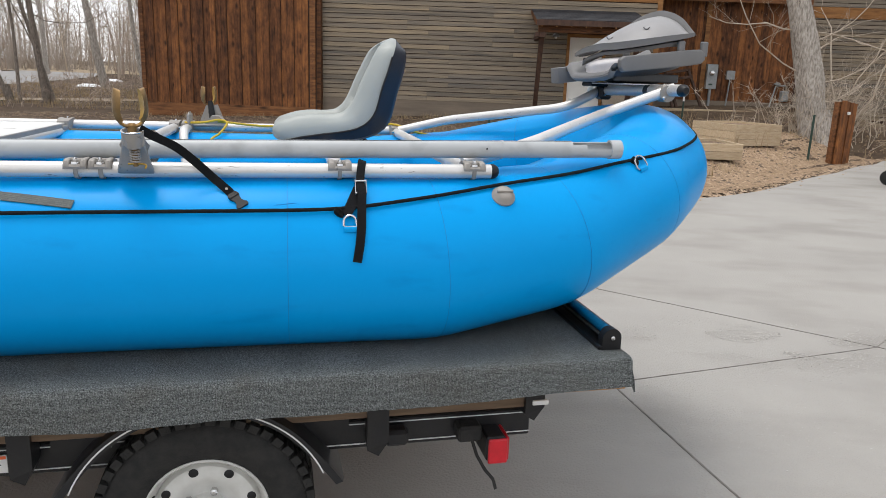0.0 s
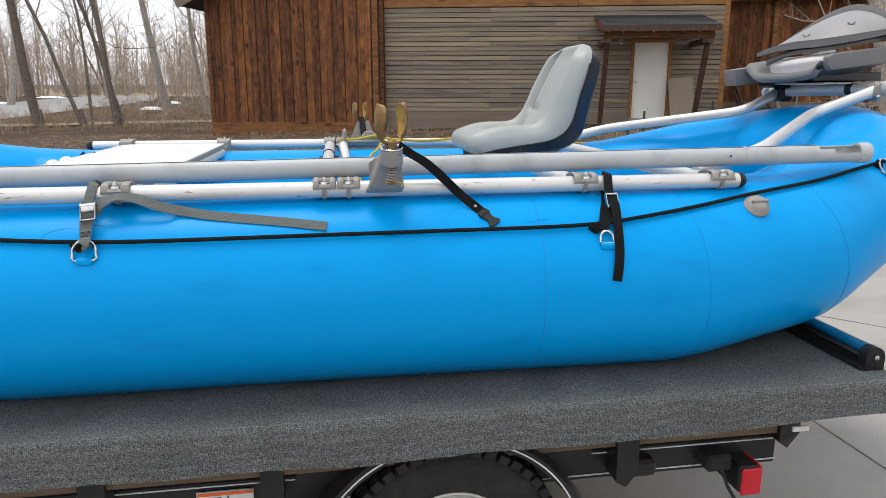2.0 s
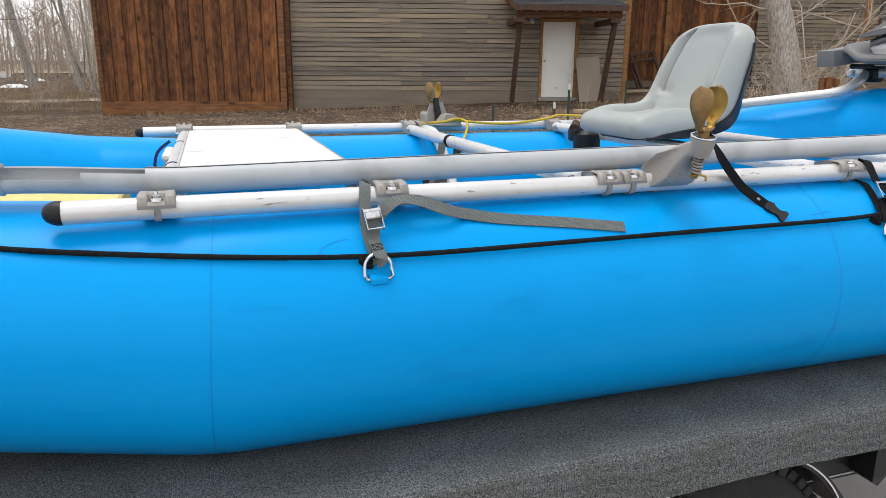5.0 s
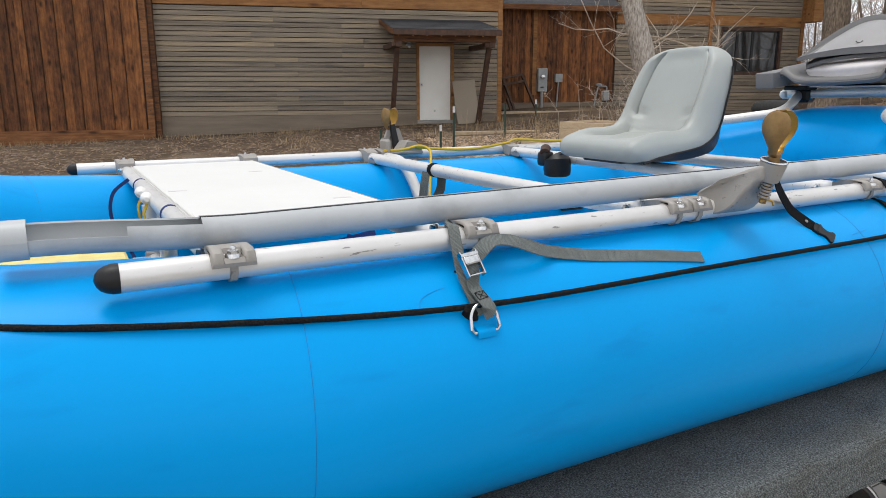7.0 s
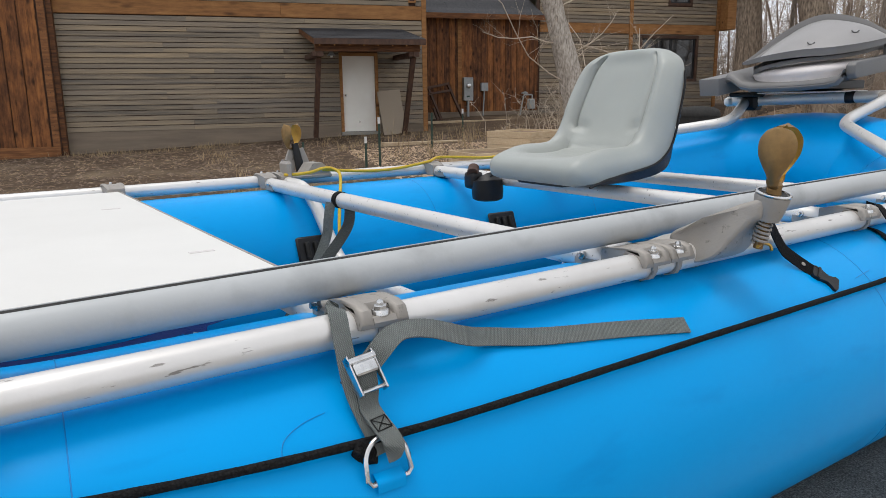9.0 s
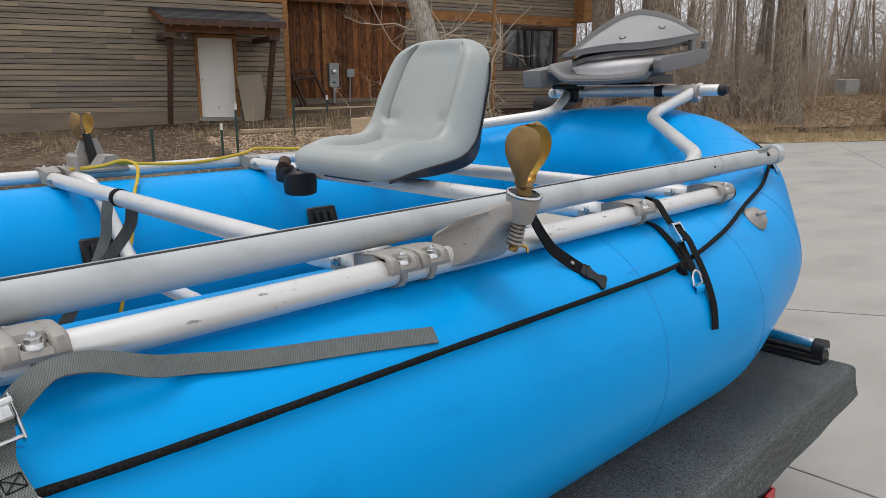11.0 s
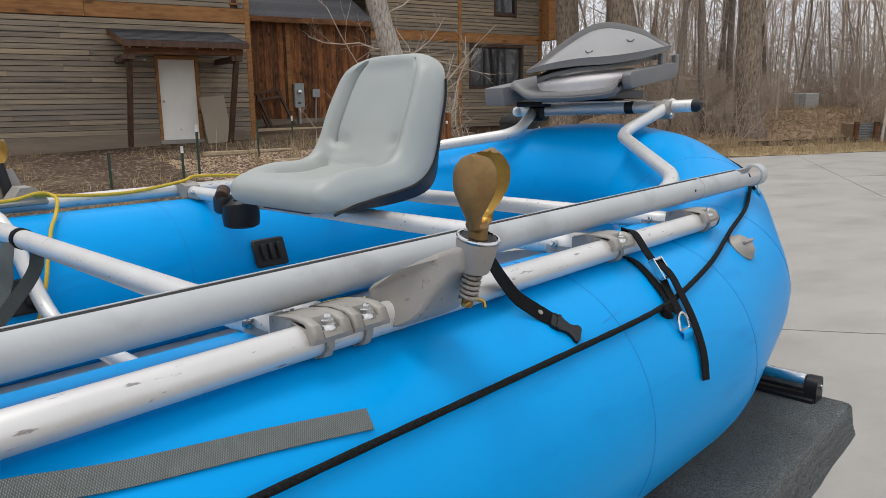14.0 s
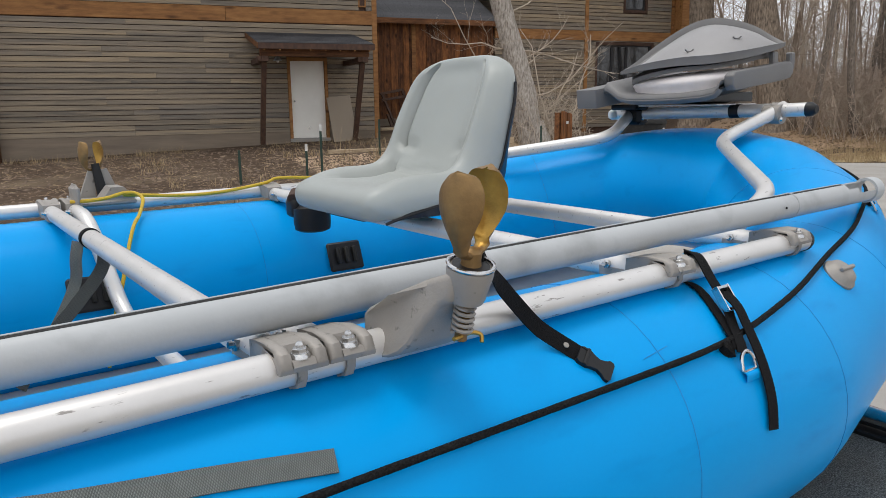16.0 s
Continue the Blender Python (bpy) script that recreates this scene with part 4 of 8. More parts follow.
for x in (0.10, AW - 0.24):
    part("brace", swept([(x + 0.06, -0.75, -2.12), (x + 0.06, -1.72, -0.10)], 0.085, section=[(-0.7, -0.7), (0.7, -0.7), (0.7, 0.7), (-0.7, 0.7)]), M_BEAM, awning, "dark timber brace", angle=20)
    part("outrigger", boxed((x - 0.02, -2.0, -0.11), (x + 0.14, -0.02, 0.018), 0.006), M_BEAM, awning, angle=0)
    part("bracket", boxed((x - 0.12, -1.97, -0.10), (x - 0.022, -1.65, 0.015), 0.006), M_BEAM, awning, angle=0)
for k in range(8):
    x = 0.12 + k * (AW - 0.24) / 7
    part("bulb", lathed([(0.016, 0), (0.02, -0.02), (0.008, -0.035)], Matrix.Translation((x, EAVE[0] - 0.02, 0.168)), 8), M_BAND, awning)

lantern = thing("wall_lamp", Matrix.Translation((2.46, 20.3, 2.62)), "small grey outdoor lamp under the awning", "lamp")
part("shade", lathed([(0.03, 0.03), (0.05, 0.01), (0.105, -0.07), (0.10, -0.075), (0.04, -0.02)], None, 16), M_METERBOX, lantern)
part("bulb", lathed([(0.02, -0.03), (0.04, -0.07), (0.03, -0.11), (0.01, -0.12)], None, 12), M_WHITE, lantern)
part("arm", swept([(0, 0, 0.03), (0, 0, 0.08), (0.0, 0.3, 0.09)], 0.012, sides=8), M_METERBOX, lantern)

leaning = thing("plywood_sheet", Matrix.Translation((3.98, 21.0, 0.45)) @ Matrix.Rotation(radians(-12), 4, "X") @ Matrix.Rotation(radians(-5), 4, "Y"), "brown sheet of particle board leaning on the wall", "board")
part("sheet", boxed((0, 0, 0), (0.66, 0.02, 1.22), 0.002), M_OSB, leaning, angle=0)

# roofs
tagged(part("roof_main", boxed((-4.9, 20.6, 6.4), (5.9, 31.2, 6.55)), M_SHINGLE, None, angle=0), "dark shingled house roof", "roof", kind="structure")
tagged(part("roof_second", boxed((10.2, 24.2, 8.0), (19.0, 34.4, 8.15)), M_SHINGLE, None, angle=0), "dark roof of the second house", "roof", kind="structure")
bm = bmesh.new()
box(bm, (0, 0, -0.16), (4.2, 9, 0.0), m=Matrix.Translation((-9.75, 20.7, 3.78)) @ Matrix.Rotation(radians(-24), 4, "Y"))
roof_barn = tagged(part("roof_barn", bm, M_SHINGLE, None, angle=0), "dark shingled barn roof", "roof", kind="structure")
part("fascia", boxed((0, -0.03, -0.24), (4.2, -0.004, 0.0), m=Matrix.Translation((-9.75, 20.7, 3.78)) @ Matrix.Rotation(radians(-24), 4, "Y")), M_BASEBOARD, roof_barn, angle=0)
low_roof = thing("roof_recess", Matrix.Translation((5.44, 24.55, 4.12)), "dark grey shingled low roof with a red-brown fascia", "roof", kind="structure")
tilt = Matrix.Rotation(radians(27), 4, "X")
part("deck_board", boxed((0, 0, -0.05), (5.3, 6.0, 0.0), m=tilt), M_BEAM, low_roof, angle=0)
part("fascia", boxed((0, -0.04, -0.14), (5.3, -0.004, 0.03)), M_BARNTRIM, low_roof, angle=0)
for k in range(24):
    bm = bmesh.new()
    x = 0.0
    while x < 5.28:
        w = min(random.uniform(0.25, 0.36), 5.3 - x)
        box(bm, (x, k * 0.25 - random.uniform(0, 0.012), 0.004), (x + w - 0.005, k * 0.25 + 0.27, 0.02), m=tilt)
        x += w
    part("shingle_course", bm, M_SHINGLE, low_roof, angle=0)


def window(name, o, y, mull, label):
    xa, xb, za, zb = o
    w = tagged(new(name), label, "window", kind="structure")
    for lo, hi in (((xa - 0.09, y - 0.04, za - 0.1), (xb + 0.09, y + 0.02, za)), ((xa - 0.09, y - 0.04, zb), (xb + 0.09, y + 0.02, zb + 0.1)), ((xa - 0.09, y - 0.04, za + 0.001), (xa, y + 0.02, zb - 0.001)), ((xb, y - 0.04, za + 0.001), (xb + 0.09, y + 0.02, zb - 0.001))):
        part("casing", boxed(lo, hi, 0.004), M_BEAM, w, angle=0)
    xs = [xa] + [xa + (xb - xa) * f for f in mull] + [xb]
    for a, b in zip(xs, xs[1:]):
        part("pane", boxed((a + 0.05, y + 0.06, za + 0.05), (b - 0.05, y + 0.066, zb - 0.05)), M_GLASS, w, angle=0)
        for lo, hi in (((a, y + 0.03, za), (a + 0.05, y + 0.1, zb)), ((b - 0.05, y + 0.03, za), (b, y + 0.1, zb)), ((a + 0.051, y + 0.03, za), (b - 0.051, y + 0.1, za + 0.05)), ((a + 0.051, y + 0.03, zb - 0.05), (b - 0.051, y + 0.1, zb))):
            part("window_frame", boxed(lo, hi), M_FRAME, w, angle=0)


window("window_1", WIN, 24.98, (0.28, 0.55), "three-part dark window in a brown casing")
window("window_2", WIN_UP, 24.98, (), "dark upper window in a brown casing")

# on the recessed wall: meter, boxes, leaning frame
meter = thing("electric_meter", Matrix.Translation((8.0, 24.98, 1.7)), "grey electric meter cabinet on the board wall", "meter")
part("cabinet", boxed((-0.17, -0.18, -0.38), (0.17, 0.0, 0.40), 0.012), M_METERBOX, meter, angle=20)
part("dial", lathed([(0.085, 0), (0.085, 0.05), (0.07, 0.09), (0.02, 0.1)], axis((-0.02, -0.18, 0.12), (0, -1, 0)), 18), M_STEEL, meter, "glass-domed meter dial")
part("sticker", boxed((-0.08, -0.184, -0.26), (0.04, -0.1805, -0.21)), M_GREENPOST, meter, angle=0)
part("conduit", swept([(0, -0.1, -0.38), (0, -0.1, -1.2)], 0.05, sides=10), M_METERBOX, meter)
part("backing_board", boxed((-0.32, -0.012, -0.5), (-0.18, 0.0, 2.3)), M_BAND, meter, "orange-brown backing board", angle=0)
small = thing("junction_box", Matrix.Translation((8.62, 24.98, 1.78)), "small grey junction box with a conduit", "box")
part("box", boxed((-0.13, -0.12, -0.14), (0.13, 0.0, 0.14), 0.01), M_METERBOX, small, angle=20)
part("conduit", swept([(0.0, -0.06, -0.14), (-0.06, -0.06, -1.25)], 0.025, sides=8), M_METERBOX, small)
gas = thing("gas_meter", Matrix.Translation((10.35, 24.9, 0.75)), "small grey gas meter with pipes by the wall", "meter")
part("body", boxed((-0.13, -0.2, 0.25), (0.13, -0.02, 0.6), 0.04), M_METERBOX, gas, angle=30)
part("regulator", lathed([(0.02, -0.04), (0.11, -0.02), (0.11, 0.02), (0.03, 0.06)], Matrix.Translation((-0.25, -0.1, 0.8)), 14), M_METERBOX, gas)
part("pipe", swept(rounded([(-0.45, -0.1, -0.1), (-0.28, -0.1, 0.75), (0.05, -0.1, 0.75), (0.05, -0.1, 0.55)], 0.06), 0.025, sides=8), M_METERBOX, gas)
rack = thing("wooden_frame", Matrix.Translation((6.6, 24.5, 0.62)) @ Matrix.Rotation(radians(-10), 4, "X"), "dark timber frame leaning against the board wall", "frame")
for a, b in (((-0.15, 0, 1.15), (0.65, 0, 1.3)), ((-0.1, 0, 0.95), (0.75, 0, 1.08)), ((-0.1, 0, 1.2), (0.35, 0, -0.05)), ((0.6, 0, 1.3), (1.15, 0, -0.05)), ((0.05, 0, 0.5), (0.2, 0, 0.0))):
    part("bar", swept([a, b], 0.06, section=[(-0.6, -0.8), (0.6, -0.8), (0.6, 0.8), (-0.6, 0.8)], up=(0, 1, 0)), M_BEAM, rack, angle=0)


# ---- yard things ----
def steel_post(x, y, h, white):
    p = thing("fence_post", Matrix.Translation((x, y, height(x, y) - 0.03)), "green steel fence post" + (" with a white tip" if white else "") + " in bare earth", "post", "steel fence posts")
    bm = bmesh.new()
    box(bm, (-0.022, -0.003, 0), (0.022, 0.003, h))
    box(bm, (-0.003, 0.0031, 0), (0.003, 0.03, h))
    part("stake", bm, M_GREENPOST, p, angle=0)
    if white:
        bm = bmesh.new()
        box(bm, (-0.024, -0.005, h - 0.12), (0.024, 0.005, h + 0.002))
        part("tip", bm, M_LABEL, p, "white tip", angle=0)


for x, y, h, w in ((0.72, 14.3, 0.62, False), (1.95, 14.7, 0.62, True), (2.28, 14.95, 0.95, True), (4.1, 17.2, 0.85, False), (5.7, 19.4, 0.75, True), (7.2, 15.4, 0.95, False)):
    steel_post(x, y, h, w)


def planter(x0, y0, turn, w, d, n):
    m = Matrix.Translation((x0, y0, height(x0, y0))) @ Matrix.Rotation(turn, 4, "Z")
    p = thing("planter", m, "raised garden bed of fresh pale lumber", "planter", "raised garden beds")
    for k in range(n):
        z = k * 0.145
        for lo, hi in (((-w / 2, -d / 2, z), (w / 2, -d / 2 + 0.04, z + 0.14)), ((-w / 2, d / 2 - 0.04, z), (w / 2, d / 2, z + 0.14)), ((-w / 2, -d / 2 + 0.041, z), (-w / 2 + 0.04, d / 2 - 0.041, z + 0.14)), ((w / 2 - 0.04, -d / 2 + 0.041, z), (w / 2, d / 2 - 0.041, z + 0.14))):
            part("plank", boxed(lo, hi, 0.004), M_PINE, p, angle=0)
    part("soil", boxed((-w / 2 + 0.041, -d / 2 + 0.041, 0.0), (w / 2 - 0.041, d / 2 - 0.041, n * 0.145 - 0.05)), M_MULCH, p, angle=0)


planter(4.42, 14.15, 0.12, 1.6, 1.1, 2)
planter(5.95, 16.1, 0.5, 1.3, 1.2, 3)
tagged(part("lumber", boxed((3.2, 18.3, 0.33), (5.4, 18.45, 0.42), 0.005), M_PINE, None, angle=0), "long pale board lying on the ground", "board")
tagged(part("lumber", boxed((6.0, 23.2, 0.60), (9.2, 23.4, 0.72), 0.005), M_PINE, None, angle=0), "weathered board lying by the wall", "board")
gate = thing("gate_panel", Matrix.Translation((7.95, 15.6, height(7.95, 15.6))) @ Matrix.Rotation(0.5, 4, "Z"), "short red-brown timber post panel at the drive's edge", "post")
for k in range(4):
    part("board", boxed((k * 0.115 - 0.25, -0.05 + 0.02 * (k % 2), -0.05), (k * 0.115 - 0.14, 0.0 + 0.02 * (k % 2), 1.28 - 0.02 * k), 0.004), M_BARN, gate, angle=0)
part("post", boxed((-0.28, 0.021, -0.05), (-0.14, 0.14, 1.25), 0.006), M_BARNTRIM, gate, angle=0)
part("latch", boxed((-0.12, -0.09, 1.0), (-0.05, -0.055, 1.06), 0.008), M_LABEL, gate, "white latch", angle=0)

bin_m = Matrix.Translation((7.6, 12.4, 0.0)) @ Matrix.Rotation(0.7, 4, "Z")
wheelie = thing("wheeled_bin", bin_m, "black wheeled rubbish bin with a rounded lid on the concrete", "bin")
bm = bmesh.new()
rows = []
for z, a, c in ((0.06, 0.24, 0.27), (0.5, 0.27, 0.31), (1.08, 0.30, 0.36)):
    rows.append([bm.verts.new((a * math.copysign(abs(math.cos(t)) ** 0.4, math.cos(t)), c * math.copysign(abs(math.sin(t)) ** 0.4, math.sin(t)), z)) for t in [2 * math.pi * k / 28 for k in range(28)]])
for p, q in zip(rows, rows[1:]):
    for k in range(28):
        bm.faces.new((p[k], p[(k + 1) % 28], q[(k + 1) % 28], q[k]))
bm.faces.new(list(reversed(rows[0])))
part("body", bm, M_RUBBER, wheelie, angle=40)
bm = bmesh.new()
rows = []
for z, r in ((1.085, 1.04), (1.12, 1.05), (1.20, 0.94), (1.245, 0.7), (1.26, 0.3)):
    rows.append([bm.verts.new((0.30 * r * math.copysign(abs(math.cos(t)) ** 0.45, math.cos(t)), 0.36 * r * math.copysign(abs(math.sin(t)) ** 0.45, math.sin(t)), z)) for t in [2 * math.pi * k / 28 for k in range(28)]])
for p, q in zip(rows, rows[1:]):
    for k in range(28):
        bm.faces.new((p[k], p[(k + 1) % 28], q[(k + 1) % 28], q[k]))
bm.faces.new(rows[-1])
bm.faces.new(list(reversed(rows[0])))
part("lid", bm, M_RUBBER, wheelie, "black domed lid", angle=40)
for x in (-0.2, 0.2):
    part("wheel", lathed([(0.1, -0.025), (0.12, -0.02), (0.12, 0.02), (0.1, 0.025)], Matrix.Translation((x, 0.33, 0.12)) @ Matrix.Rotation(radians(90), 4, "Y"), 16), M_RUBBER, wheelie)
part("patch", boxed((-0.10, -0.364, 0.94), (0.02, -0.352, 1.02), 0.002), M_LABEL, wheelie, "small pale patch", angle=0)


def draped(name, pts, width, mat, label, category, lift, cols=9):
    """A strip of ground cover that follows the slope, with a ragged edge."""
    P = [Vector(q) for q in spline(pts, 12)]
    bm = bmesh.new()
    rows = []
    for i, p in enumerate(P):
        t = (P[min(i + 1, len(P) - 1)] - P[max(i - 1, 0)]).normalized()
        side = Vector((-t.y, t.x, 0))
        row = []
        for k in range(cols):
            g = (k / (cols - 1) - 0.5) * width
            g += 0.35 * noise.noise(Vector((i * 0.7, k * 3.0, 2))) * (k in (0, cols - 1))
            q = p + side * g
            row.append(bm.verts.new((q.x, q.y, max(height(q.x, q.y), 0.0) + lift)))
        rows.append(row)
    for a, c in zip(rows, rows[1:]):
        for k in range(cols - 1):
            bm.faces.new((a[k], a[k + 1], c[k + 1], c[k]))
    bmesh.ops.recalc_face_normals(bm, faces=bm.faces)
    return tagged(part(name, bm, mat, None, angle=80), label, category, kind="structure")


draped("verge", [(11.0, 17.2, 0), (15.6, 14.6, 0), (19.6, 13.5, 0), (30, 11.1, 0), (45, 7.5, 0)], 2.3, M_VERGE, "dry yellow grass verge along the concrete", "verge", 0.012)
draped("mulch_bed", [(2.2, 11.0, 0), (2.9, 11.75, 0), (4.25, 13.1, 0), (5.55, 14.65, 0), (7.05, 16.3, 0), (8.4, 17.7, 0)], 2.8, M_LEAFLITTER, "brown leaf litter under the wood chips", "ground", 0.004)
draped("leaf_bank", [(12.5, 19.9, 0), (17.5, 18.4, 0), (23, 17.2, 0), (33, 15.0, 0), (46, 11.8, 0)], 5.2, M_LEAFLITTER, "brown leaf litter on the bank under the woods", "ground", 0.035)


def leaf_spots(n):
    out = []
    while len(out) < n:
        x = random.uniform(13, 36)
        y = 18.3 - (x - 16) * 0.24 + random.gauss(0, 1.7)
        if OFF(x, y):
            out.append((x, y, max(height(x, y), 0.0) + 0.05, random.uniform(0.025, 0.06)))
    return out


pebbles("fallen_leaves", "brown fallen leaves on the bank under the woods", "leaves", leaf_spots(9000), M_MULCH)

# ---- trailer ----
DECK = 0.742


def at(m, p):
    return m @ Matrix.Translation(p)


trailer = thing("boat_trailer", at(TRAILER, (-2.0, 1.0, 0)), "flat-decked boat trailer covered in grey marine carpet", "trailer")


def tr(name, bm, mat, parent=trailer, label="", angle=38, off=(2.0, -1.0, 0)):
    """A part given in the trailer's own measures, from the deck's near bow corner."""
    bmesh.ops.translate(bm, verts=bm.verts, vec=off)
    return part(name, bm, mat, parent, label, angle)


def carpet_deck():
    """The carpet skin: flat top, soft front edges, ragged hanging hem."""
    bm = bmesh.new()
    prof = [(0.9, 0.0), (0.3, 0.0), (0.10, 0.0), (0.02, 0.0), (0.006, -0.003), (0.0, -0.010), (-0.006, -0.055), (-0.015, -0.098), (-0.010, -0.099), (0.0, -0.06)]
    n = 150
    rows = []
    for i in range(n + 1):
        p = -4.3 + 4.29 * i / n
        wob = 0.006 * noise.noise(Vector((p * 2.2, 0, 0))) + 0.004 * noise.noise(Vector((p * 7, 3, 0)))
        hem = 0.010 * noise.noise(Vector((p * 3.1, 7, 0))) + 0.004 * noise.noise(Vector((p * 23, 1, 0))) - 0.006 + 0.022 * smooth01((p + 0.75) / 0.7)
        row = []
        for k, (q, z) in enumerate(prof):
            dz = hem if k in (7, 8) else 0
            row.append(bm.verts.new((p, q + (wob if 2 < k < 8 else 0), DECK + z + dz + (0.0025 * noise.noise(Vector((p * 5, q * 5, 2))) if k < 5 else 0))))
        rows.append(row)
    for a, b in zip(rows, rows[1:]):
        for k in range(len(prof) - 1):
            bm.faces.new((a[k], b[k], b[k + 1], a[k + 1]))
    # the bow end: the edge turned down across the trailer
    endp = [(-0.03, 0.0), (-0.016, -0.004), (-0.010, -0.02), (-0.006, -0.05), (-0.008, -0.080)]
    last = None
    for j in range(41):
        q = 0.0 + 2.1 * j / 40
        row = [bm.verts.new((d + 0.004 * noise.noise(Vector((q * 6, d * 9, 1))), q if j else q + 0.006 * (k > 1), DECK + z + (0.012 * noise.noise(Vector((q * 5, 2, 2))) if k == 4 else 0))) for k, (d, z) in enumerate(endp)]
        if last:
            for k in range(4):
                bm.faces.new((last[k], row[k], row[k + 1], last[k + 1]))
        last = row
    far = [bm.verts.new(v) for v in ((-4.3, 0.9, DECK), (0, 0.9, DECK), (0, 2.1, DECK), (-4.3, 2.1, DECK), (0, 2.1, DECK - 0.09), (-4.3, 2.1, DECK - 0.09))]
    bm.faces.new(far[:4])
    bm.faces.new((far[3], far[2], far[4], far[5]))
    bmesh.ops.recalc_face_normals(bm, faces=bm.faces)
    return bm


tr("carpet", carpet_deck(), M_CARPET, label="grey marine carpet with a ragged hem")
tr("deck_board", boxed((-4.28, 0.014, DECK - 0.101), (-0.018, 2.09, DECK - 0.080)), M_PLY, label="raw plywood deck edge", angle=0)
tr("carpet_flap", banded([(-0.010, 0.02, DECK - 0.02), (0.0, 0.012, DECK - 0.06), (0.010, 0.015, DECK - 0.105)], [(1, -0.3, 0)], 0.034, 0.005), M_CARPET)
for q in (0.16, 1.9):
    tr("frame_rail", boxed((-4.3, q, 0.435), (-0.255, q + 0.05, 0.525), 0.004), M_TRAILER, angle=20)
    tr("cross_timber", boxed((-4.2, q - 0.06, 0.56), (-0.26, q + 0.03, DECK - 0.103), 0.003), M_TIMBER, angle=0)
for z in (0.4475, 0.512):
    tr("pinstripe", boxed((-4.3, 0.157, z), (-0.255, 0.1598, z + 0.003)), M_PINSTRIPE, label="thin white stripe", angle=0)
for p in (-3.3, -2.3, -1.3, -0.5):
    tr("cross_member", boxed((p, 0.21, 0.45), (p + 0.05, 1.9, 0.53), 0.004), M_TRAILER, angle=20)


def gusset(p, w=0.07, drop=0.36):
    bm = bmesh.new()
    a = [bm.verts.new(v) for v in ((p, 0.085, 0.64), (p + w, 0.085, 0.64), (p + w, 0.085, drop + 0.05), (p + w * 0.55, 0.095, drop), (p, 0.085, drop + 0.025))]
    b = [bm.verts.new((v.co.x, 0.155, v.co.z)) for v in a]
    bm.faces.new(a)
    bm.faces.new(list(reversed(b)))
    for k in range(5):
        bm.faces.new((a[k], b[k], b[(k + 1) % 5], a[(k + 1) % 5]))
    bmesh.ops.recalc_face_normals(bm, faces=bm.faces)
    return bm


for p, w in ((-2.126, 0.061), (-1.705, 0.056), (-0.775, 0.062), (-0.300, 0.060)):
    tr("stake_pocket", gusset(p, w, 0.44 if p < -0.5 else 0.515), M_TRAILER, angle=0)
tr("bracket_arm", boxed((-0.72, 0.10, 0.46), (-0.65, 0.155, 0.51), 0.01), M_TRAILER, angle=20)
tr("tag", boxed((-0.293, 0.043, 0.592), (-0.245, 0.0495, 0.606)), M_LABEL, label="pale paper tag", angle=0)
light = tr("tail_light", boxed((-0.418, 0.075, 0.400), (-0.358, 0.30, 0.480), 0.006), M_TRAILER, label="black tail light housing", angle=20)
tr("lens_front", boxed((-0.415, 0.063, 0.398), (-0.355, 0.074, 0.478), 0.004), M_RED, light, "red plastic lens", angle=20)
tr("lens_side", boxed((-0.357, 0.076, 0.400), (-0.347, 0.30, 0.476), 0.003), M_RED, light, "red plastic lens", angle=20)
tr("torn_flap", banded([(-0.46, 0.10, 0.47), (-0.445, 0.085, 0.42), (-0.42, 0.075, 0.375), (-0.395, 0.07, 0.345), (-0.385, 0.07, 0.310)], [(0.2, -1, 0.1)], 0.010, 0.0012), M_RUBBER, light, "torn strip of black plastic", angle=60)
tr("lamp_box", boxed((-0.50, 0.10, 0.455), (-0.425, 0.26, 0.505), 0.008), M_RUBBER, light, "scuffed black lamp box", angle=20)
tr("light_arm", boxed((-0.475, 0.16, 0.43), (-0.425, 0.30, 0.50), 0.006), M_TRAILER, light, angle=20)
sticker = tr("sticker", boxed((-1.870, 0.150, 0.452), (-1.730, 0.1545, 0.503)), M_LABEL, label="white warning sticker with an orange bar", angle=0)
tr("bar", boxed((-1.868, 0.1485, 0.492), (-1.732, 0.1495, 0.501)), M_ORANGE, sticker, angle=0)
for k in range(4):
    tr("bar", boxed((-1.863, 0.1485, 0.484 - k * 0.008), (-1.810 - 0.006 * (k % 2), 0.1495, 0.487 - k * 0.008)), M_PRINT, sticker, angle=0)
tr("bar", boxed((-1.790, 0.1485, 0.474), (-1.745, 0.1495, 0.477)), M_PRINT, sticker, angle=0)
tr("bar", boxed((-1.795, 0.1485, 0.477), (-1.791, 0.1495, 0.489)), M_PRINT, sticker, angle=0)
tr("drawbar", boxed((-6.0, 1.0, 0.43), (-4.3, 1.08, 0.51), 0.005), M_TRAILER, angle=20)
tr("jack_stand", swept([(-5.4, 0.95, 0.0), (-5.4, 0.95, 0.8)], 0.03, sides=12), M_TRAILER)

# roller at the bow end of the deck
ROLL = -0.045
roller = tr("roller", lathed([(0.001, 0), (0.025, 0.001), (0.025, 1.7), (0.001, 1.701)], axis((ROLL, 0.105, DECK + 0.040), (0, 1, 0)), 28), M_STEEL, label="bright steel roller")
tr("channel", boxed((ROLL - 0.040, 0.075, DECK - 0.002), (ROLL + 0.032, 1.85, DECK + 0.012), 0.003), M_BLACK, angle=0)


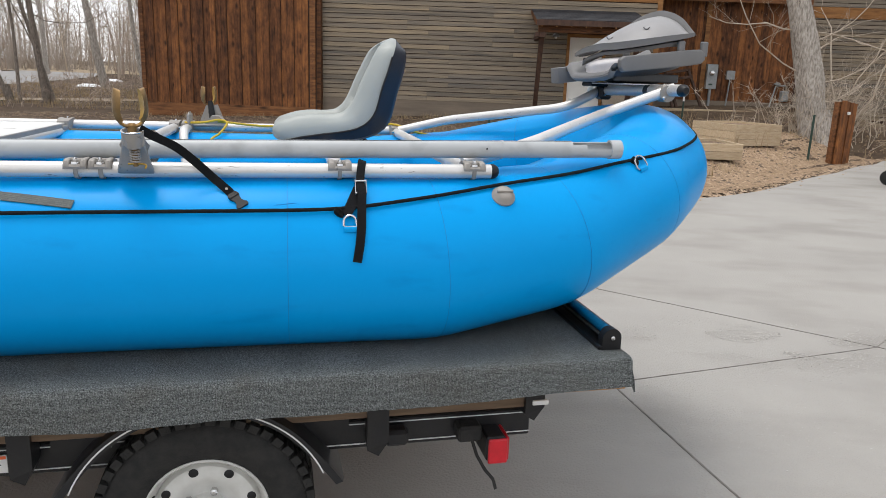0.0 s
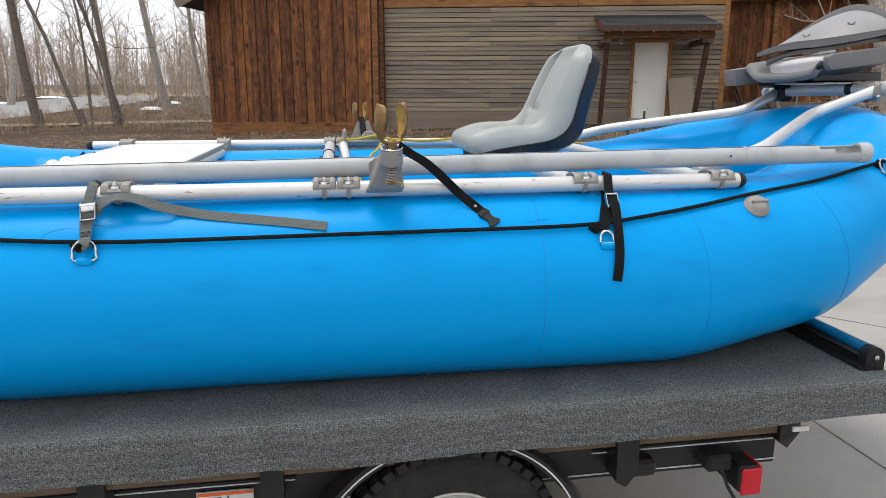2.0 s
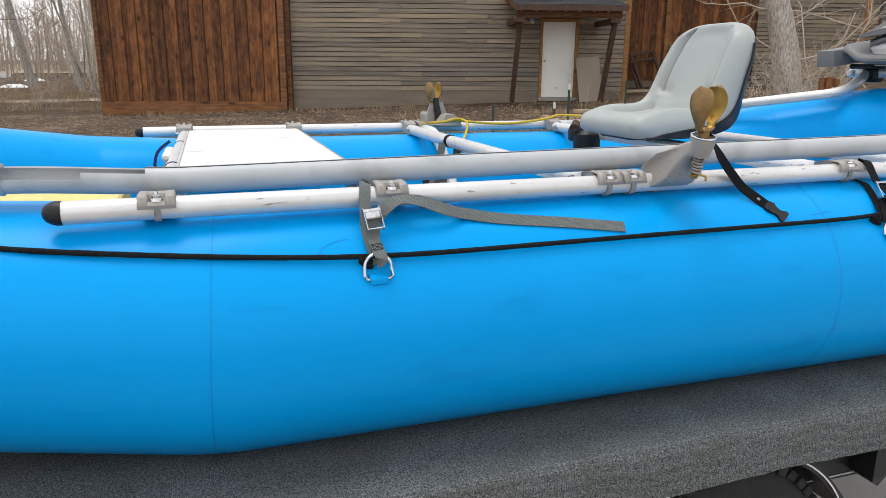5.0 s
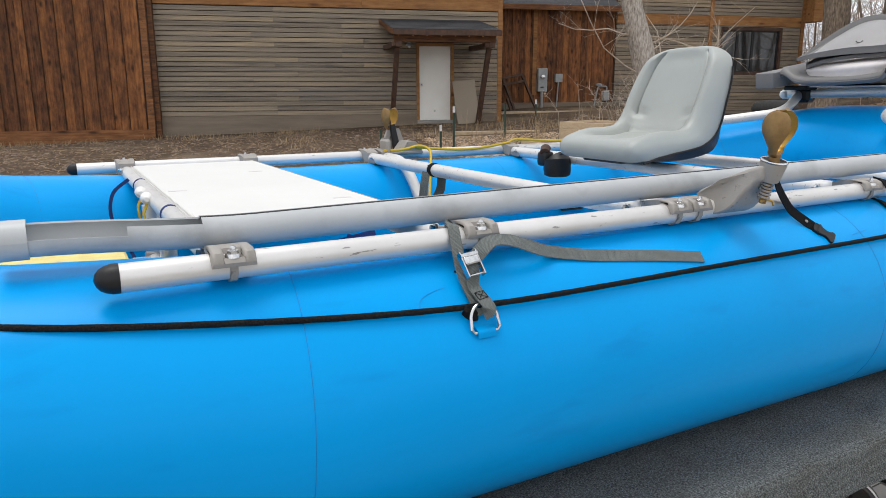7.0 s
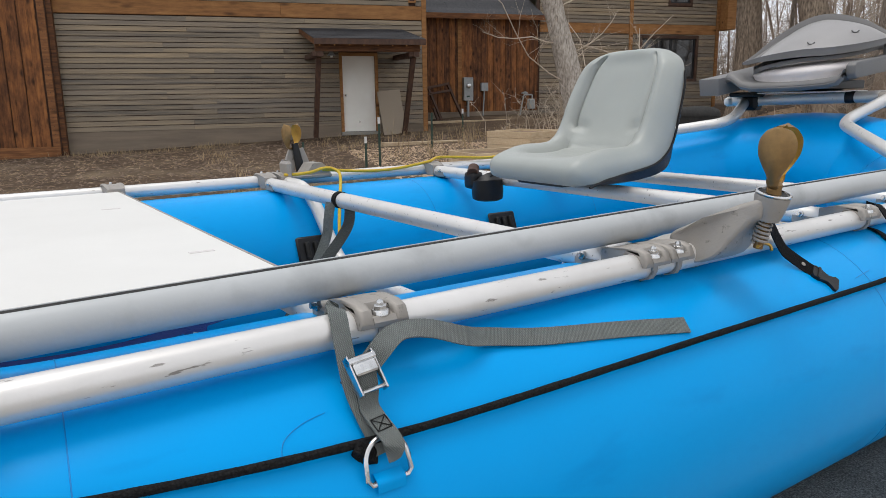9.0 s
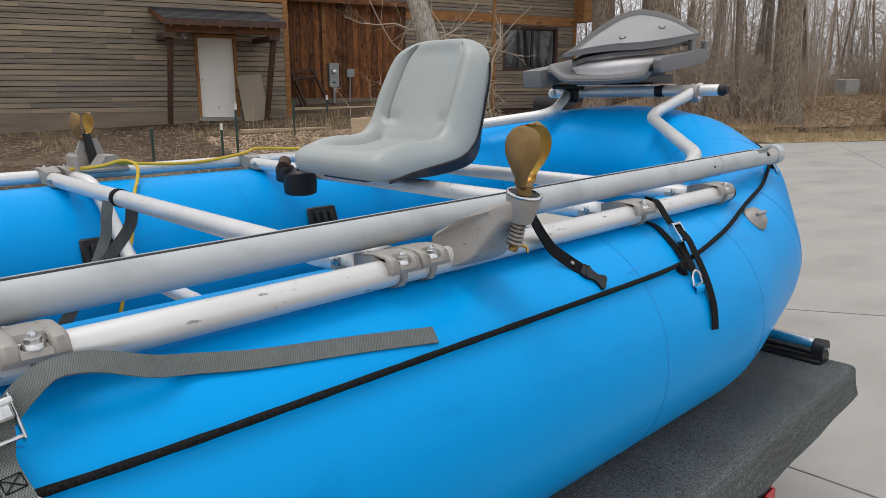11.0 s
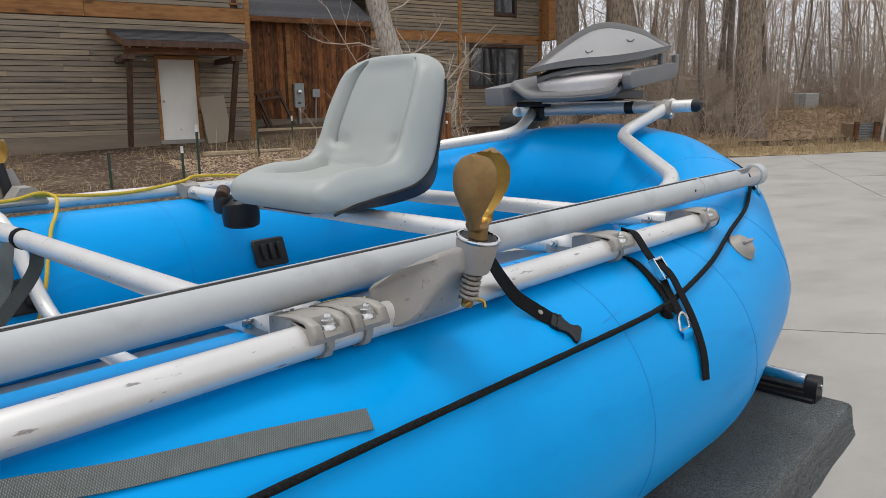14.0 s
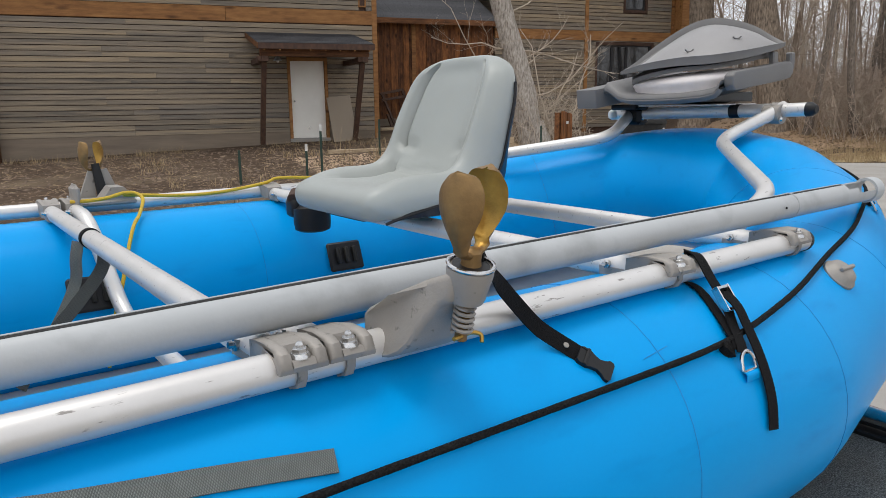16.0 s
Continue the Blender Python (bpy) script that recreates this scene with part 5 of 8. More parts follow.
def roller_block(q):
    bm = bmesh.new()
    pts = [(ROLL - 0.030, 0.0), (ROLL + 0.030, 0.0)] + [(ROLL + 0.030 * math.cos(a), 0.036 + 0.030 * math.sin(a)) for a in [k * math.pi / 8 for k in range(9)]]
    a = [bm.verts.new((x, q, DECK + z)) for x, z in pts]
    b = [bm.verts.new((x, q + 0.03, DECK + z)) for x, z in pts]
    bm.faces.new(a)
    bm.faces.new(list(reversed(b)))
    for k in range(len(a)):
        bm.faces.new((a[k], b[k], b[(k + 1) % len(a)], a[(k + 1) % len(a)]))
    bmesh.ops.recalc_face_normals(bm, faces=bm.faces)
    return bm


block = tr("roller_block", roller_block(0.072), M_BLACK, label="black end block", angle=30)
tr("bolt", lathed([(0.007, 0), (0.007, 0.006), (0.002, 0.008)], axis((ROLL, 0.072, DECK + 0.038), (0, -1, 0)), 10), M_STEEL, block)
tr("roller_block", roller_block(1.80), M_BLACK, angle=30)

# wheel and mudguard
WHEEL = Vector((-1.222, 0.070, 0.308))


def tyre_mesh():
    bm = bmesh.new()
    prof = [(0.162, 0.03), (0.176, 0.008), (0.212, -0.004), (0.25, -0.002), (0.278, 0.012), (0.288, 0.03), (0.290, 0.09), (0.288, 0.15), (0.278, 0.168), (0.25, 0.182), (0.2, 0.18), (0.162, 0.15)]
    rows = []
    for k in range(48):
        a = 2 * math.pi * k / 48
        rows.append([bm.verts.new((r * math.cos(a), y, r * math.sin(a))) for r, y in prof])
    for k in range(48):
        a, b = rows[k], rows[(k + 1) % 48]
        for i in range(len(prof)):
            bm.faces.new((a[i], a[(i + 1) % len(prof)], b[(i + 1) % len(prof)], b[i]))
    bmesh.ops.recalc_face_normals(bm, faces=bm.faces)
    return bm


def wheel():
    w = part("wheel", tyre_mesh(), M_RUBBER, trailer, "black lug-treaded trailer tyre on a white rim")
    w.location = WHEEL + Vector((2.0, -1.0, 0))
    bm = bmesh.new()
    for k in range(46):
        a = 2 * math.pi * k / 46
        for y0, y1, da in ((0.004, 0.05, 0.0), (0.066, 0.116, 0.07), (0.130, 0.176, 0.0)):
            box(bm, (0.276 if y0 != 0.066 else 0.284, y0 + 0.002 * (k % 2), -0.0135), (0.2985, y1, 0.0135), m=Matrix.Rotation(-(a + da), 4, "Y"))
    part("tread", bm, M_RUBBER, w, angle=0)
    bm = bmesh.new()
    prof = [(0.160, 0.16), (0.158, 0.05), (0.169, 0.028), (0.172, 0.012), (0.168, 0.008), (0.160, 0.018), (0.153, 0.046), (0.146, 0.058), (0.136, 0.040), (0.112, 0.034), (0.092, 0.038), (0.078, 0.050), (0.05, 0.052), (0.0446, 0.010)]
    lathe(bm, prof + [(0.036, -0.01), (0.01, -0.014)], axis((0, 0, 0), (0, 1, 0)), 48)
    part("rim", bm, M_RIM, w, "white painted steel rim")
    for k in range(8):
        a = 2 * math.pi * (k + 0.35) / 8
        part("vent_hole", lathed([(0.0135, 0), (0.0135, 0.002), (0.010, 0.004)], axis((0.124 * math.cos(a), 0.0375, 0.124 * math.sin(a)), (0, -1, 0)), 14), M_BLACK, w)
    part("valve_stem", swept([(-0.145, 0.055, 0.05), (-0.150, 0.03, 0.055)], 0.006, sides=8), M_BLACK, w)
    for k in range(5):
        a = 2 * math.pi * k / 5
        part("lug_nut", lathed([(0.011, 0), (0.011, 0.014), (0.006, 0.018)], axis((0.062 * math.cos(a), 0.042, 0.062 * math.sin(a)), (0, -1, 0)), 6), M_STEEL, w)
    for q in (1.87,):
        far = w.copy()
        scene.collection.objects.link(far)
        far.location = far.location + Vector((0, q, 0))


wheel()


def mudguard():
    bm = bmesh.new()
    rows = []
    sect = [(0.352, 0.20), (0.356, 0.01), (0.352, -0.012), (0.332, -0.016), (0.333, -0.010), (0.345, -0.004), (0.348, 0.01), (0.344, 0.20)]
    for k in range(29):
        a = radians(14 + 152 * k / 28)
        flare = 0.03 * (max(0, abs(k - 14) - 9) / 5) ** 2
        rows.append([bm.verts.new((WHEEL.x - 0.01 + (r + flare) * math.cos(a) * 1.04, WHEEL.y + y, WHEEL.z + (r + flare) * math.sin(a) - 0.01)) for r, y in sect])
    for a, b in zip(rows, rows[1:]):
        for k in range(len(sect)):
            bm.faces.new((a[k], a[(k + 1) % len(sect)], b[(k + 1) % len(sect)], b[k]))
    bm.faces.new(rows[0])
    bm.faces.new(list(reversed(rows[-1])))
    bmesh.ops.recalc_face_normals(bm, faces=bm.faces)
    g = tr("mudguard", bm, M_TRAILER, label="black mudguard with a white stripe")
    pts = [(WHEEL.x - 0.01 + 0.342 * math.cos(radians(a)) * 1.04, WHEEL.y - 0.018, WHEEL.z - 0.01 + 0.342 * math.sin(radians(a))) for a in range(22, 160, 4)]
    tr("pinstripe", banded(pts, [(0, -1, 0)], 0.004, 0.002), M_PINSTRIPE, g, "thin white stripe")
    for s in (-1, 1):
        bm = bmesh.new()
        x0, x1 = WHEEL.x + s * 0.25, WHEEL.x + s * 0.40
        box(bm, (min(x0, x1), WHEEL.y + 0.08, 0.50), (max(x0, x1), WHEEL.y + 0.20, DECK - 0.102))
        tr("mudguard_stay", bm, M_TRAILER, g, angle=0)


mudguard()

# ---- raft ----
R0 = 0.256
# the near tube's centre line: u, v, z, radius at each seam where it bends, from the middle to the nose and to the tail
BOW = [(0.95, 0.099, 0.983, 0.254), (1.345, 0.156, 1.028, 0.235), (1.705, 0.334, 1.140, 0.219), (1.905, 0.540, 1.199, 0.214), (1.975, 0.740, 1.222, 0.217)]
STERN = [(-0.835, 0.098, 0.981, 0.258), (-1.275, 0.140, 1.018, 0.238), (-1.645, 0.318, 1.100, 0.219), (-1.845, 0.540, 1.152, 0.214), (-1.915, 0.740, 1.172, 0.217)]


def far_side(p):
    """The same seam on the far tube, which is pumped a little less."""
    slack = 0.010 if p[3] > 0.24 else 0.0
    return (p[0], 2 * MID - p[1] + slack, p[2], p[3] - slack)


RING = ([(0.03, 0.101, 0.984, R0)] + BOW + [(1.987, MID, 1.226, 0.217)] + [far_side(p) for p in reversed(BOW)] + [far_side((0.03, 0.101, 0.984, R0))]
        + [far_side(p) for p in STERN] + [(-1.927, MID, 1.176, 0.217)] + list(reversed(STERN)))


def kinked(P, reach=0.055, step=0.05):
    """A closed line of straight pieces through P, bent tightly at its corners."""
    P = [np.array(p, float) for p in P]
    m = len(P)
    out = []
    for i in range(m):
        a, b, c = P[i - 1], P[i], P[(i + 1) % m]
        la, lc = np.linalg.norm((a - b)[:3]), np.linalg.norm((c - b)[:3])
        ra, rc = min(reach, la * 0.45), min(reach, lc * 0.45)
        p, q = b + (a - b) / la * ra, b + (c - b) / lc * rc
        for k in range(5):
            s = k / 4
            out.append((1 - s) ** 2 * p + 2 * s * (1 - s) * b + s * s * q)
        end = c + (b - c) / lc * min(reach, lc * 0.45)
        n = max(2, int(np.linalg.norm((end - q)[:3]) / step))
        out += [q + (end - q) * k / n for k in range(1, n)]
    return out


LINE = kinked(RING)
raft = thing("raft", at(BOAT, (0.03, MID, DECK)), "bright blue inflatable rowing raft on a trailer deck", "raft")


def off(bm, base=(0.03, MID, DECK)):
    bmesh.ops.translate(bm, verts=bm.verts, vec=[-b for b in base])
    return bm


def centre(u):
    """The near tube's centre, outward side and radius at u, for the bow half and the middle."""
    near = [p for p in LINE if p[1] <= MID + 0.001]
    near.sort(key=lambda p: p[0])
    for a, b in zip(near, near[1:]):
        if a[0] <= u <= b[0]:
            s = (u - a[0]) / max(b[0] - a[0], 1e-9)
            c = a + (b - a) * s
            t = Vector((b - a)[:3]).normalized()
            return Vector(c[:3]), t.cross(Vector((0, 0, 1))).normalized(), float(c[3]), t
    raise ValueError(u)


def skin(u, deg, lift=0.0):
    """A place on the near tube's skin: deg up from its outer side. Gives the place and the way out."""
    c, s, r, t = centre(u)
    deg *= 1 - 0.09 * smooth01((1.30 - u) / 0.4)
    top = s.cross(t)
    d = (s * math.cos(radians(deg)) + top * math.sin(radians(deg))).normalized()
    return c + d * (r + lift), d


bm = bmesh.new()
sweep(bm, [p[:3] for p in LINE], [p[3] for p in LINE], sides=48, closed=True, upright=True)
part("tube", off(bm), M_BLUE, raft, "glossy bright blue inflated tube", angle=80)


def seam_ring(u, mirror, name="seam"):
    c, s, r, t = centre(u)
    slack = 0.010 if mirror and r > 0.24 else 0.0
    r -= slack
    top = s.cross(t)
    pts = []
    for k in range(48):
        a = 2 * math.pi * k / 48
        p = c + (s * math.cos(a) + top * math.sin(a)) * (r + 0.0001)
        pts.append((p.x, 2 * MID - p.y + slack, p.z) if mirror else p)
    part(name, off(swept(pts, 0.0007, sides=6, closed=True)), M_SEAM, raft, "thin dark glued seam")


for u in (-0.835, -1.275, 0.535, 0.95, 1.345, 1.70):
    for mir in (False, True):
        seam_ring(u, mir)
# scuffs and a scratch on the near tube
for marks_, mat_, r_, lb_ in (([(-0.648, 46), (-0.640, 52), (-0.615, 55.5), (-0.585, 57)], M_SEAM, 0.0004, "fine dark scuff line"), ([(-0.535, 58.5), (-0.518, 58)], M_SEAM, 0.0007, "fine dark scuff line"),
                              ([(-0.552, 65), (-0.546, 64)], M_BLACK, 0.0022, "small dark speck"),
                              ([(0.50, 52), (0.56, 54)], M_SEAM, 0.0006, "fine dark scuff line")):
    pts_ = [skin(u_, a_, 0.0002)[0] for u_, a_ in [tuple(q) for q in spline(marks_, 5)]]
    part("scuff", off(swept(pts_, r_, sides=5)), mat_, raft, lb_)
# floor, laced inside
bm = bmesh.new()
lo = [bm.verts.new((p[0], p[1], 0.80 + 0.55 * max(0, p[2] - 0.99))) for p in LINE[::2]]
bm.faces.new(lo)
bmesh.ops.triangulate(bm, faces=bm.faces)
part("floor", off(bm), M_FLOOR, raft, "grey inflatable floor", angle=0)

# valve
p, d = skin(1.145, 50.5)
valve = part("valve", off(lathed([(0.035, -0.002), (0.035, 0.004), (0.031, 0.008), (0.026, 0.018), (0.016, 0.023), (0.004, 0.024)], axis(p, d), 24)), M_CAST, raft, "round grey inflation valve")
part("cap_rib", off(boxed((-0.024, -0.004, 0.018), (0.024, 0.004, 0.029), 0.002, m=axis(p, d))), M_CAST, valve)


def d_ring(u, deg, big=1.0):
    p, d = skin(u, deg, 0.001)
    c, s, r, t = centre(u)
    down = t.cross(d) * 1.0
    if down.z > 0:
        down = -down
    f = Matrix((t, down, d)).transposed().to_4x4()
    f.translation = p
    patch = part("ring_patch", off(banded([f @ Vector((0, y, z)) for y, z in ((0.004, 0.0004), (0.009, 0.003), (0.013, 0.0058), (0.017, 0.0058), (0.021, 0.003), (0.025, 0.0004))], [d], 0.034, 0.0010)), M_BLUE, raft, "blue welded loop that holds the ring", angle=60)
    arc = [(0.0255 * math.cos(a), -0.0255 * math.sin(a)) for a in [math.pi * k / 14 for k in range(15)]]
    pts = [(x, y - 0.004, 0.010 - 0.25 * y) for x, y in arc] + [(-0.0265, 0.010, 0.005), (-0.022, 0.0150, 0.0030), (0.022, 0.0150, 0.0030), (0.0265, 0.010, 0.005)]
    part("d_ring", off(swept([f @ (Vector(q) * big) for q in pts], 0.003, sides=8, closed=True)), M_STEEL, patch, "bright steel ring")


for u, deg, big in ((-0.542, 38.5, 1.0), (0.700, 37.6, 0.66), (1.620, 45, 0.9)):
    d_ring(u, deg, big)
for u in (0.04, 0.81):
    f = Matrix.Translation((u, 2 * MID - 0.091 - (R0 - 0.010) * 0.980, 1.052)) @ Matrix.Rotation(radians(-20), 4, "X")
    holder = part("gear_plate", off(boxed((-0.062, -0.008, -0.048), (0.062, 0.004, 0.048), 0.006, m=f)), M_BLACK, raft, "black moulded gear plate with three hooks")
    for k in (-1, 0, 1):
        part("hook", off(boxed((k * 0.03 - 0.007, -0.022, -0.026), (k * 0.03 + 0.007, -0.008, 0.028), 0.003, m=f)), M_RUBBER, holder)

# ---- grab line round the raft ----
rope = thing("grab_line", at(BOAT, skin(0.1, 41)[0]), "black braided grab line along the raft's side", "rope")


def rope_part(name, pts, r, mat, parent, label=""):
    base = skin(0.1, 41)[0]
    bm = swept(pts, r, sides=10)
    return part(name, off(bm, base), mat, parent, label)


marks = [(-1.85, 52), (-1.4, 54), (-1.05, 53), (-0.83, 50.5), (-0.545, 44.5), (-0.27, 45), (0.1, 45.5), (0.48, 46.5), (0.68, 47.2), (0.826, 53.5), (0.95, 58.5), (1.10, 60.5), (1.30, 61.5), (1.46, 58.5), (1.615, 51), (1.745, 43), (1.84, 41), (1.90, 39), (1.975, 36)]
line_pts = [skin(u, a, 0.005)[0] for u, a in [tuple(q) for q in spline(marks, 8)]]
for _ in range(34):  # pulled taut between its rings
    line_pts = [line_pts[0]] + [(a + b * 2 + c) / 4 for a, b, c in zip(line_pts, line_pts[1:], line_pts[2:])] + [line_pts[-1]]
line_pts = [p + Vector((0, -0.003, 0.002)) for p in line_pts]
twisted = [0.0048 + 0.0004 * (k % 2) for k in range(len(line_pts))]
rope_part("line", line_pts, twisted, M_ROPE, rope)
for u, a in ((-0.543, 44), (0.690, 46), (1.628, 50)):
    p, d = skin(u - 0.018, a, 0.010)
    knot = []
    for k in range(26):
        g = k * 0.9
        knot.append(p + Vector((0.0062 * math.cos(g) + 0.0005 * (k - 13), 0.005 * math.sin(2 * g), 0.0085 * math.sin(g) - 0.0004 * k)))
    rope_part("knot", knot, 0.0046, M_ROPE, rope)

# ---- rowing frame ----
RAIL_Z, RAIL_R = 1.253, 0.0208


def rail_v(u):
    return 0.010 + 0.02 * u


rowing = thing("rowing_frame", at(BOAT, (0, MID, 1.25)), "bolted aluminium tube rowing frame on the raft", "frame")
FB = (0, MID, 1.25)


def fr(name, bm, mat, parent=rowing, label="", angle=38):
    return part(name, off(bm, FB), mat, parent, label, angle)


for mir in (False, True):
    m2 = lambda u, v, z: (u, 2 * MID - v if mir else v, z)
    rail = fr("side_rail", swept([m2(u, rail_v(u), RAIL_Z) for u in (-1.078, -0.6, 0, 0.6, 1.125)], RAIL_R, sides=24), M_ALU, label="scuffed bare aluminium side rail")
    for u0, u1 in ((-1.110, -1.077), (1.124, 1.150)):
        e = 1 if u1 > 0 else -1
        ends = (u0, u1) if e > 0 else (u1, u0)
        reach = abs(ends[1] - ends[0])
        dome = [(0.0, RAIL_R + 0.001), (0.30, RAIL_R + 0.001), (0.55, RAIL_R * 0.93), (0.78, RAIL_R * 0.74), (0.93, RAIL_R * 0.45), (1.0, 0.002)]
        fr("end_cap", swept([m2(ends[0] + e * reach * f, rail_v(ends[0]), RAIL_Z) for f, _ in dome], [r for _, r in dome], sides=20), M_BLACK, rail, "black end cap")
BARS = (-0.922, -0.49, 0.0, 0.06, 0.68, 1.07)
for u in BARS:
    if u == 0.06:
        continue
    z = {-0.922: 1.240, -0.49: 1.226}.get(u, 1.248)
    fr("crossbar", swept([(u, rail_v(u) + 0.045, z), (u, 2 * MID - rail_v(u) - 0.045, z)], 0.0215, sides=20), M_ALU, label="scuffed aluminium crossbar")
drop = rounded([(0.062, 0.06, 1.248), (0.062, 0.22, 1.248), (0.10, 0.36, 0.99), (0.10, 1.31, 0.99), (0.062, 1.47, 1.248), (0.062, 1.66, 1.248)], 0.10, 8)
fr("drop_bar", swept(drop, 0.0205, sides=18), M_ALU, label="pale bent foot bar dipping into the raft")

# posts under the stern crossbar, and the short stub that one of them carries
for u, v in ((-0.932, 0.935), (-0.918, 0.745)):
    post = fr("post", swept([(u, v, 1.222), (u, v, 0.80)], 0.0205, sides=18), M_ALU, label="pale aluminium post")
    fr("collar", swept([(u, v, 1.095), (u, v, 1.060)], 0.0228, sides=18), M_CAST, post)
stub = fr("stub_tube", swept([(-0.955, 0.83, 1.085), (-1.09, 0.83, 1.085)], 0.019, sides=16), M_WHITE, label="white plastic stub tube")
fr("collar", swept([(-0.953, 0.83, 1.085), (-0.995, 0.83, 1.085)], 0.0215, sides=16), M_STEEL, stub, "bright steel clamp")
fr("crosspiece", swept([(-0.925, 0.745, 1.075), (-0.932, 0.935, 1.075)], 0.0205, sides=16), M_ALU)


def clamp(u, mir):
    """A cast fitting that saddles the rail and takes a crossbar's end."""
    v0 = rail_v(u)
    wide = 0.98 if 0 <= u < 0.1 else 1.12
    s = -1 if mir else 1
    o = Matrix.Translation((u, 2 * MID - v0 if mir else v0, RAIL_Z))
    # three slices side by side: two high walls and between them the pocket for the bolt
    high = [(-0.034, 0.004), (-0.037, 0.014), (-0.030, 0.030), (-0.014, 0.036), (0.018, 0.036), (0.048, 0.030), (0.078, 0.022), (0.080, -0.020), (0.045, -0.024), (0.0275, -0.010), (0.0245, 0.008), (0.012, 0.0225), (-0.012, 0.0225), (-0.0245, 0.008), (-0.0255, 0.003)]
    low = [(-0.034, 0.004), (-0.037, 0.012), (-0.033, 0.0195), (-0.010, 0.0205), (-0.004, 0.033), (0.018, 0.034), (0.048, 0.030), (0.078, 0.022), (0.080, -0.020), (0.045, -0.024), (0.0275, -0.010), (0.0245, 0.008), (0.012, 0.0225), (-0.012, 0.0225), (-0.0245, 0.008), (-0.0255, 0.003)]
    bm = bmesh.new()
    for x0, x1, prof in ((-0.029, -0.0125, high), (-0.0135, 0.0135, low), (0.0125, 0.029, high)):
        piece = bmesh.new()
        slim = lambda x, y: x * (1.0 - 0.22 * smooth01((y - 0.02) / 0.05))
        a = [piece.verts.new((slim(x0 * wide, y), s * y * 0.88, z * 0.83)) for y, z in prof]
        e2 = [piece.verts.new((slim(x1 * wide, y), s * y * 0.88, z * 0.83)) for y, z in prof]
        piece.faces.new(a)
        piece.faces.new(list(reversed(e2)))
        n = len(prof)
        for k in range(n):
            piece.faces.new((a[k], e2[k], e2[(k + 1) % n], a[(k + 1) % n]))
        bmesh.ops.recalc_face_normals(piece, faces=piece.faces)
        if prof is high:
            ends = [q for q in piece.edges if abs(q.verts[0].co.x - q.verts[1].co.x) < 0.004 and max(q.verts[0].co.z, q.verts[1].co.z) > 0.012 and min(q.verts[0].co.y * s, q.verts[1].co.y * s) < 0.04]
            bmesh.ops.bevel(piece, geom=ends, offset=0.0065, segments=3, affect="EDGES", profile=0.6)
        tmp = bpy.data.meshes.new("slice")
        piece.to_mesh(tmp)
        piece.free()
        bm.from_mesh(tmp)
        bpy.data.meshes.remove(tmp)
    bmesh.ops.transform(bm, matrix=o, verts=bm.verts)
    c = fr("clamp", bm, M_CAST, label="grey cast aluminium clamp", angle=45)
    fr("boss", lathed([(0.012, 0.0), (0.0115, 0.004), (0.010, 0.006)], o @ Matrix.Translation((0, -0.019 * s, 0.0160)), 20), M_STEEL, c, "steel washer")
    fr("bolt", lathed([(0.0085, 0.0), (0.0085, 0.007), (0.008, 0.0075), (0.0045, 0.0075), (0.0045, 0.012), (0.003, 0.014)], o @ Matrix.Translation((0, -0.019 * s, 0.0195)), 6), M_STEEL, c, "steel bolt and nut")
    strap_pts = [(0.0, s * 0.021, -0.010), (0, s * 0.016, -0.018), (0, 0, -0.0235), (0, -s * 0.016, -0.018), (0, -s * 0.0225, -0.007), (0, -s * 0.0235, 0.006)]
    fr("strap", banded([o @ Vector(q) for q in strap_pts], [(0, q[1], q[2]) for q in strap_pts], 0.011, 0.004), M_CAST, c)
    fr("side_bolt", lathed([(0.008, 0), (0.008, 0.006), (0.0045, 0.0065), (0.0045, 0.013)], axis(o @ Vector((-0.020, s * 0.112, 0.0)), (-1, 0, 0.15)), 6), M_STEEL, c, "steel bolt and nut")
    fr("tongue", boxed((-0.022, min(s * 0.07, s * 0.135), -0.024), (0.022, max(s * 0.07, s * 0.135), 0.0), 0.004, m=o), M_CAST, c, angle=30)


for u in BARS:
    for mir in (False, True):
        clamp(u, mir)

# bow frame: two bent tubes up to a cross tube that carries the bow seat
bend = [(1.07, 0.16, 1.262), (1.30, 0.205, 1.322), (1.752, 0.637, 1.412), (1.985, 0.560, 1.512)]
for mir in (False, True):
    fr("bow_tube", swept(rounded([(u, 2 * MID - v if mir else v, z) for u, v, z in bend], 0.075, 8), 0.0205, sides=20), M_ALU, label="bent pale aluminium bow tube")
    v = 2 * MID - 0.60 if mir else 0.578
    j = fr("joint", swept([(1.955, v - 0.028, 1.490), (1.955, v + 0.028, 1.490)], 0.031, sides=18), M_CAST, label="grey cast joint")
    fr("bolt", lathed([(0.008, 0), (0.008, 0.008), (0.004, 0.012)], axis((1.94, v - 0.03, 1.474), (-0.6, -0.6, 0.2)), 6), M_STEEL, j)
    fr("ear", boxed((1.94, v - 0.012, 1.482), (2.03, v + 0.012, 1.527), 0.008), M_CAST, j, angle=30)
fr("bow_crossbar", swept([(1.970, 0.478, 1.504), (1.945, 2 * MID - 0.492, 1.491)], 0.0215, sides=20), M_ALU, label="aluminium bow crossbar")
for u0, v0, v1, z0 in ((1.970, 0.478, 0.448, 1.504), (1.945, 2 * MID - 0.492, 2 * MID - 0.468, 1.491)):
    fr("end_cap", swept([(u0, v0, z0), (u0, (v0 + v1) / 2, z0), (u0, v1, z0)], [0.0225, 0.0225, 0.012], sides=18), M_BLACK, label="black end cap")
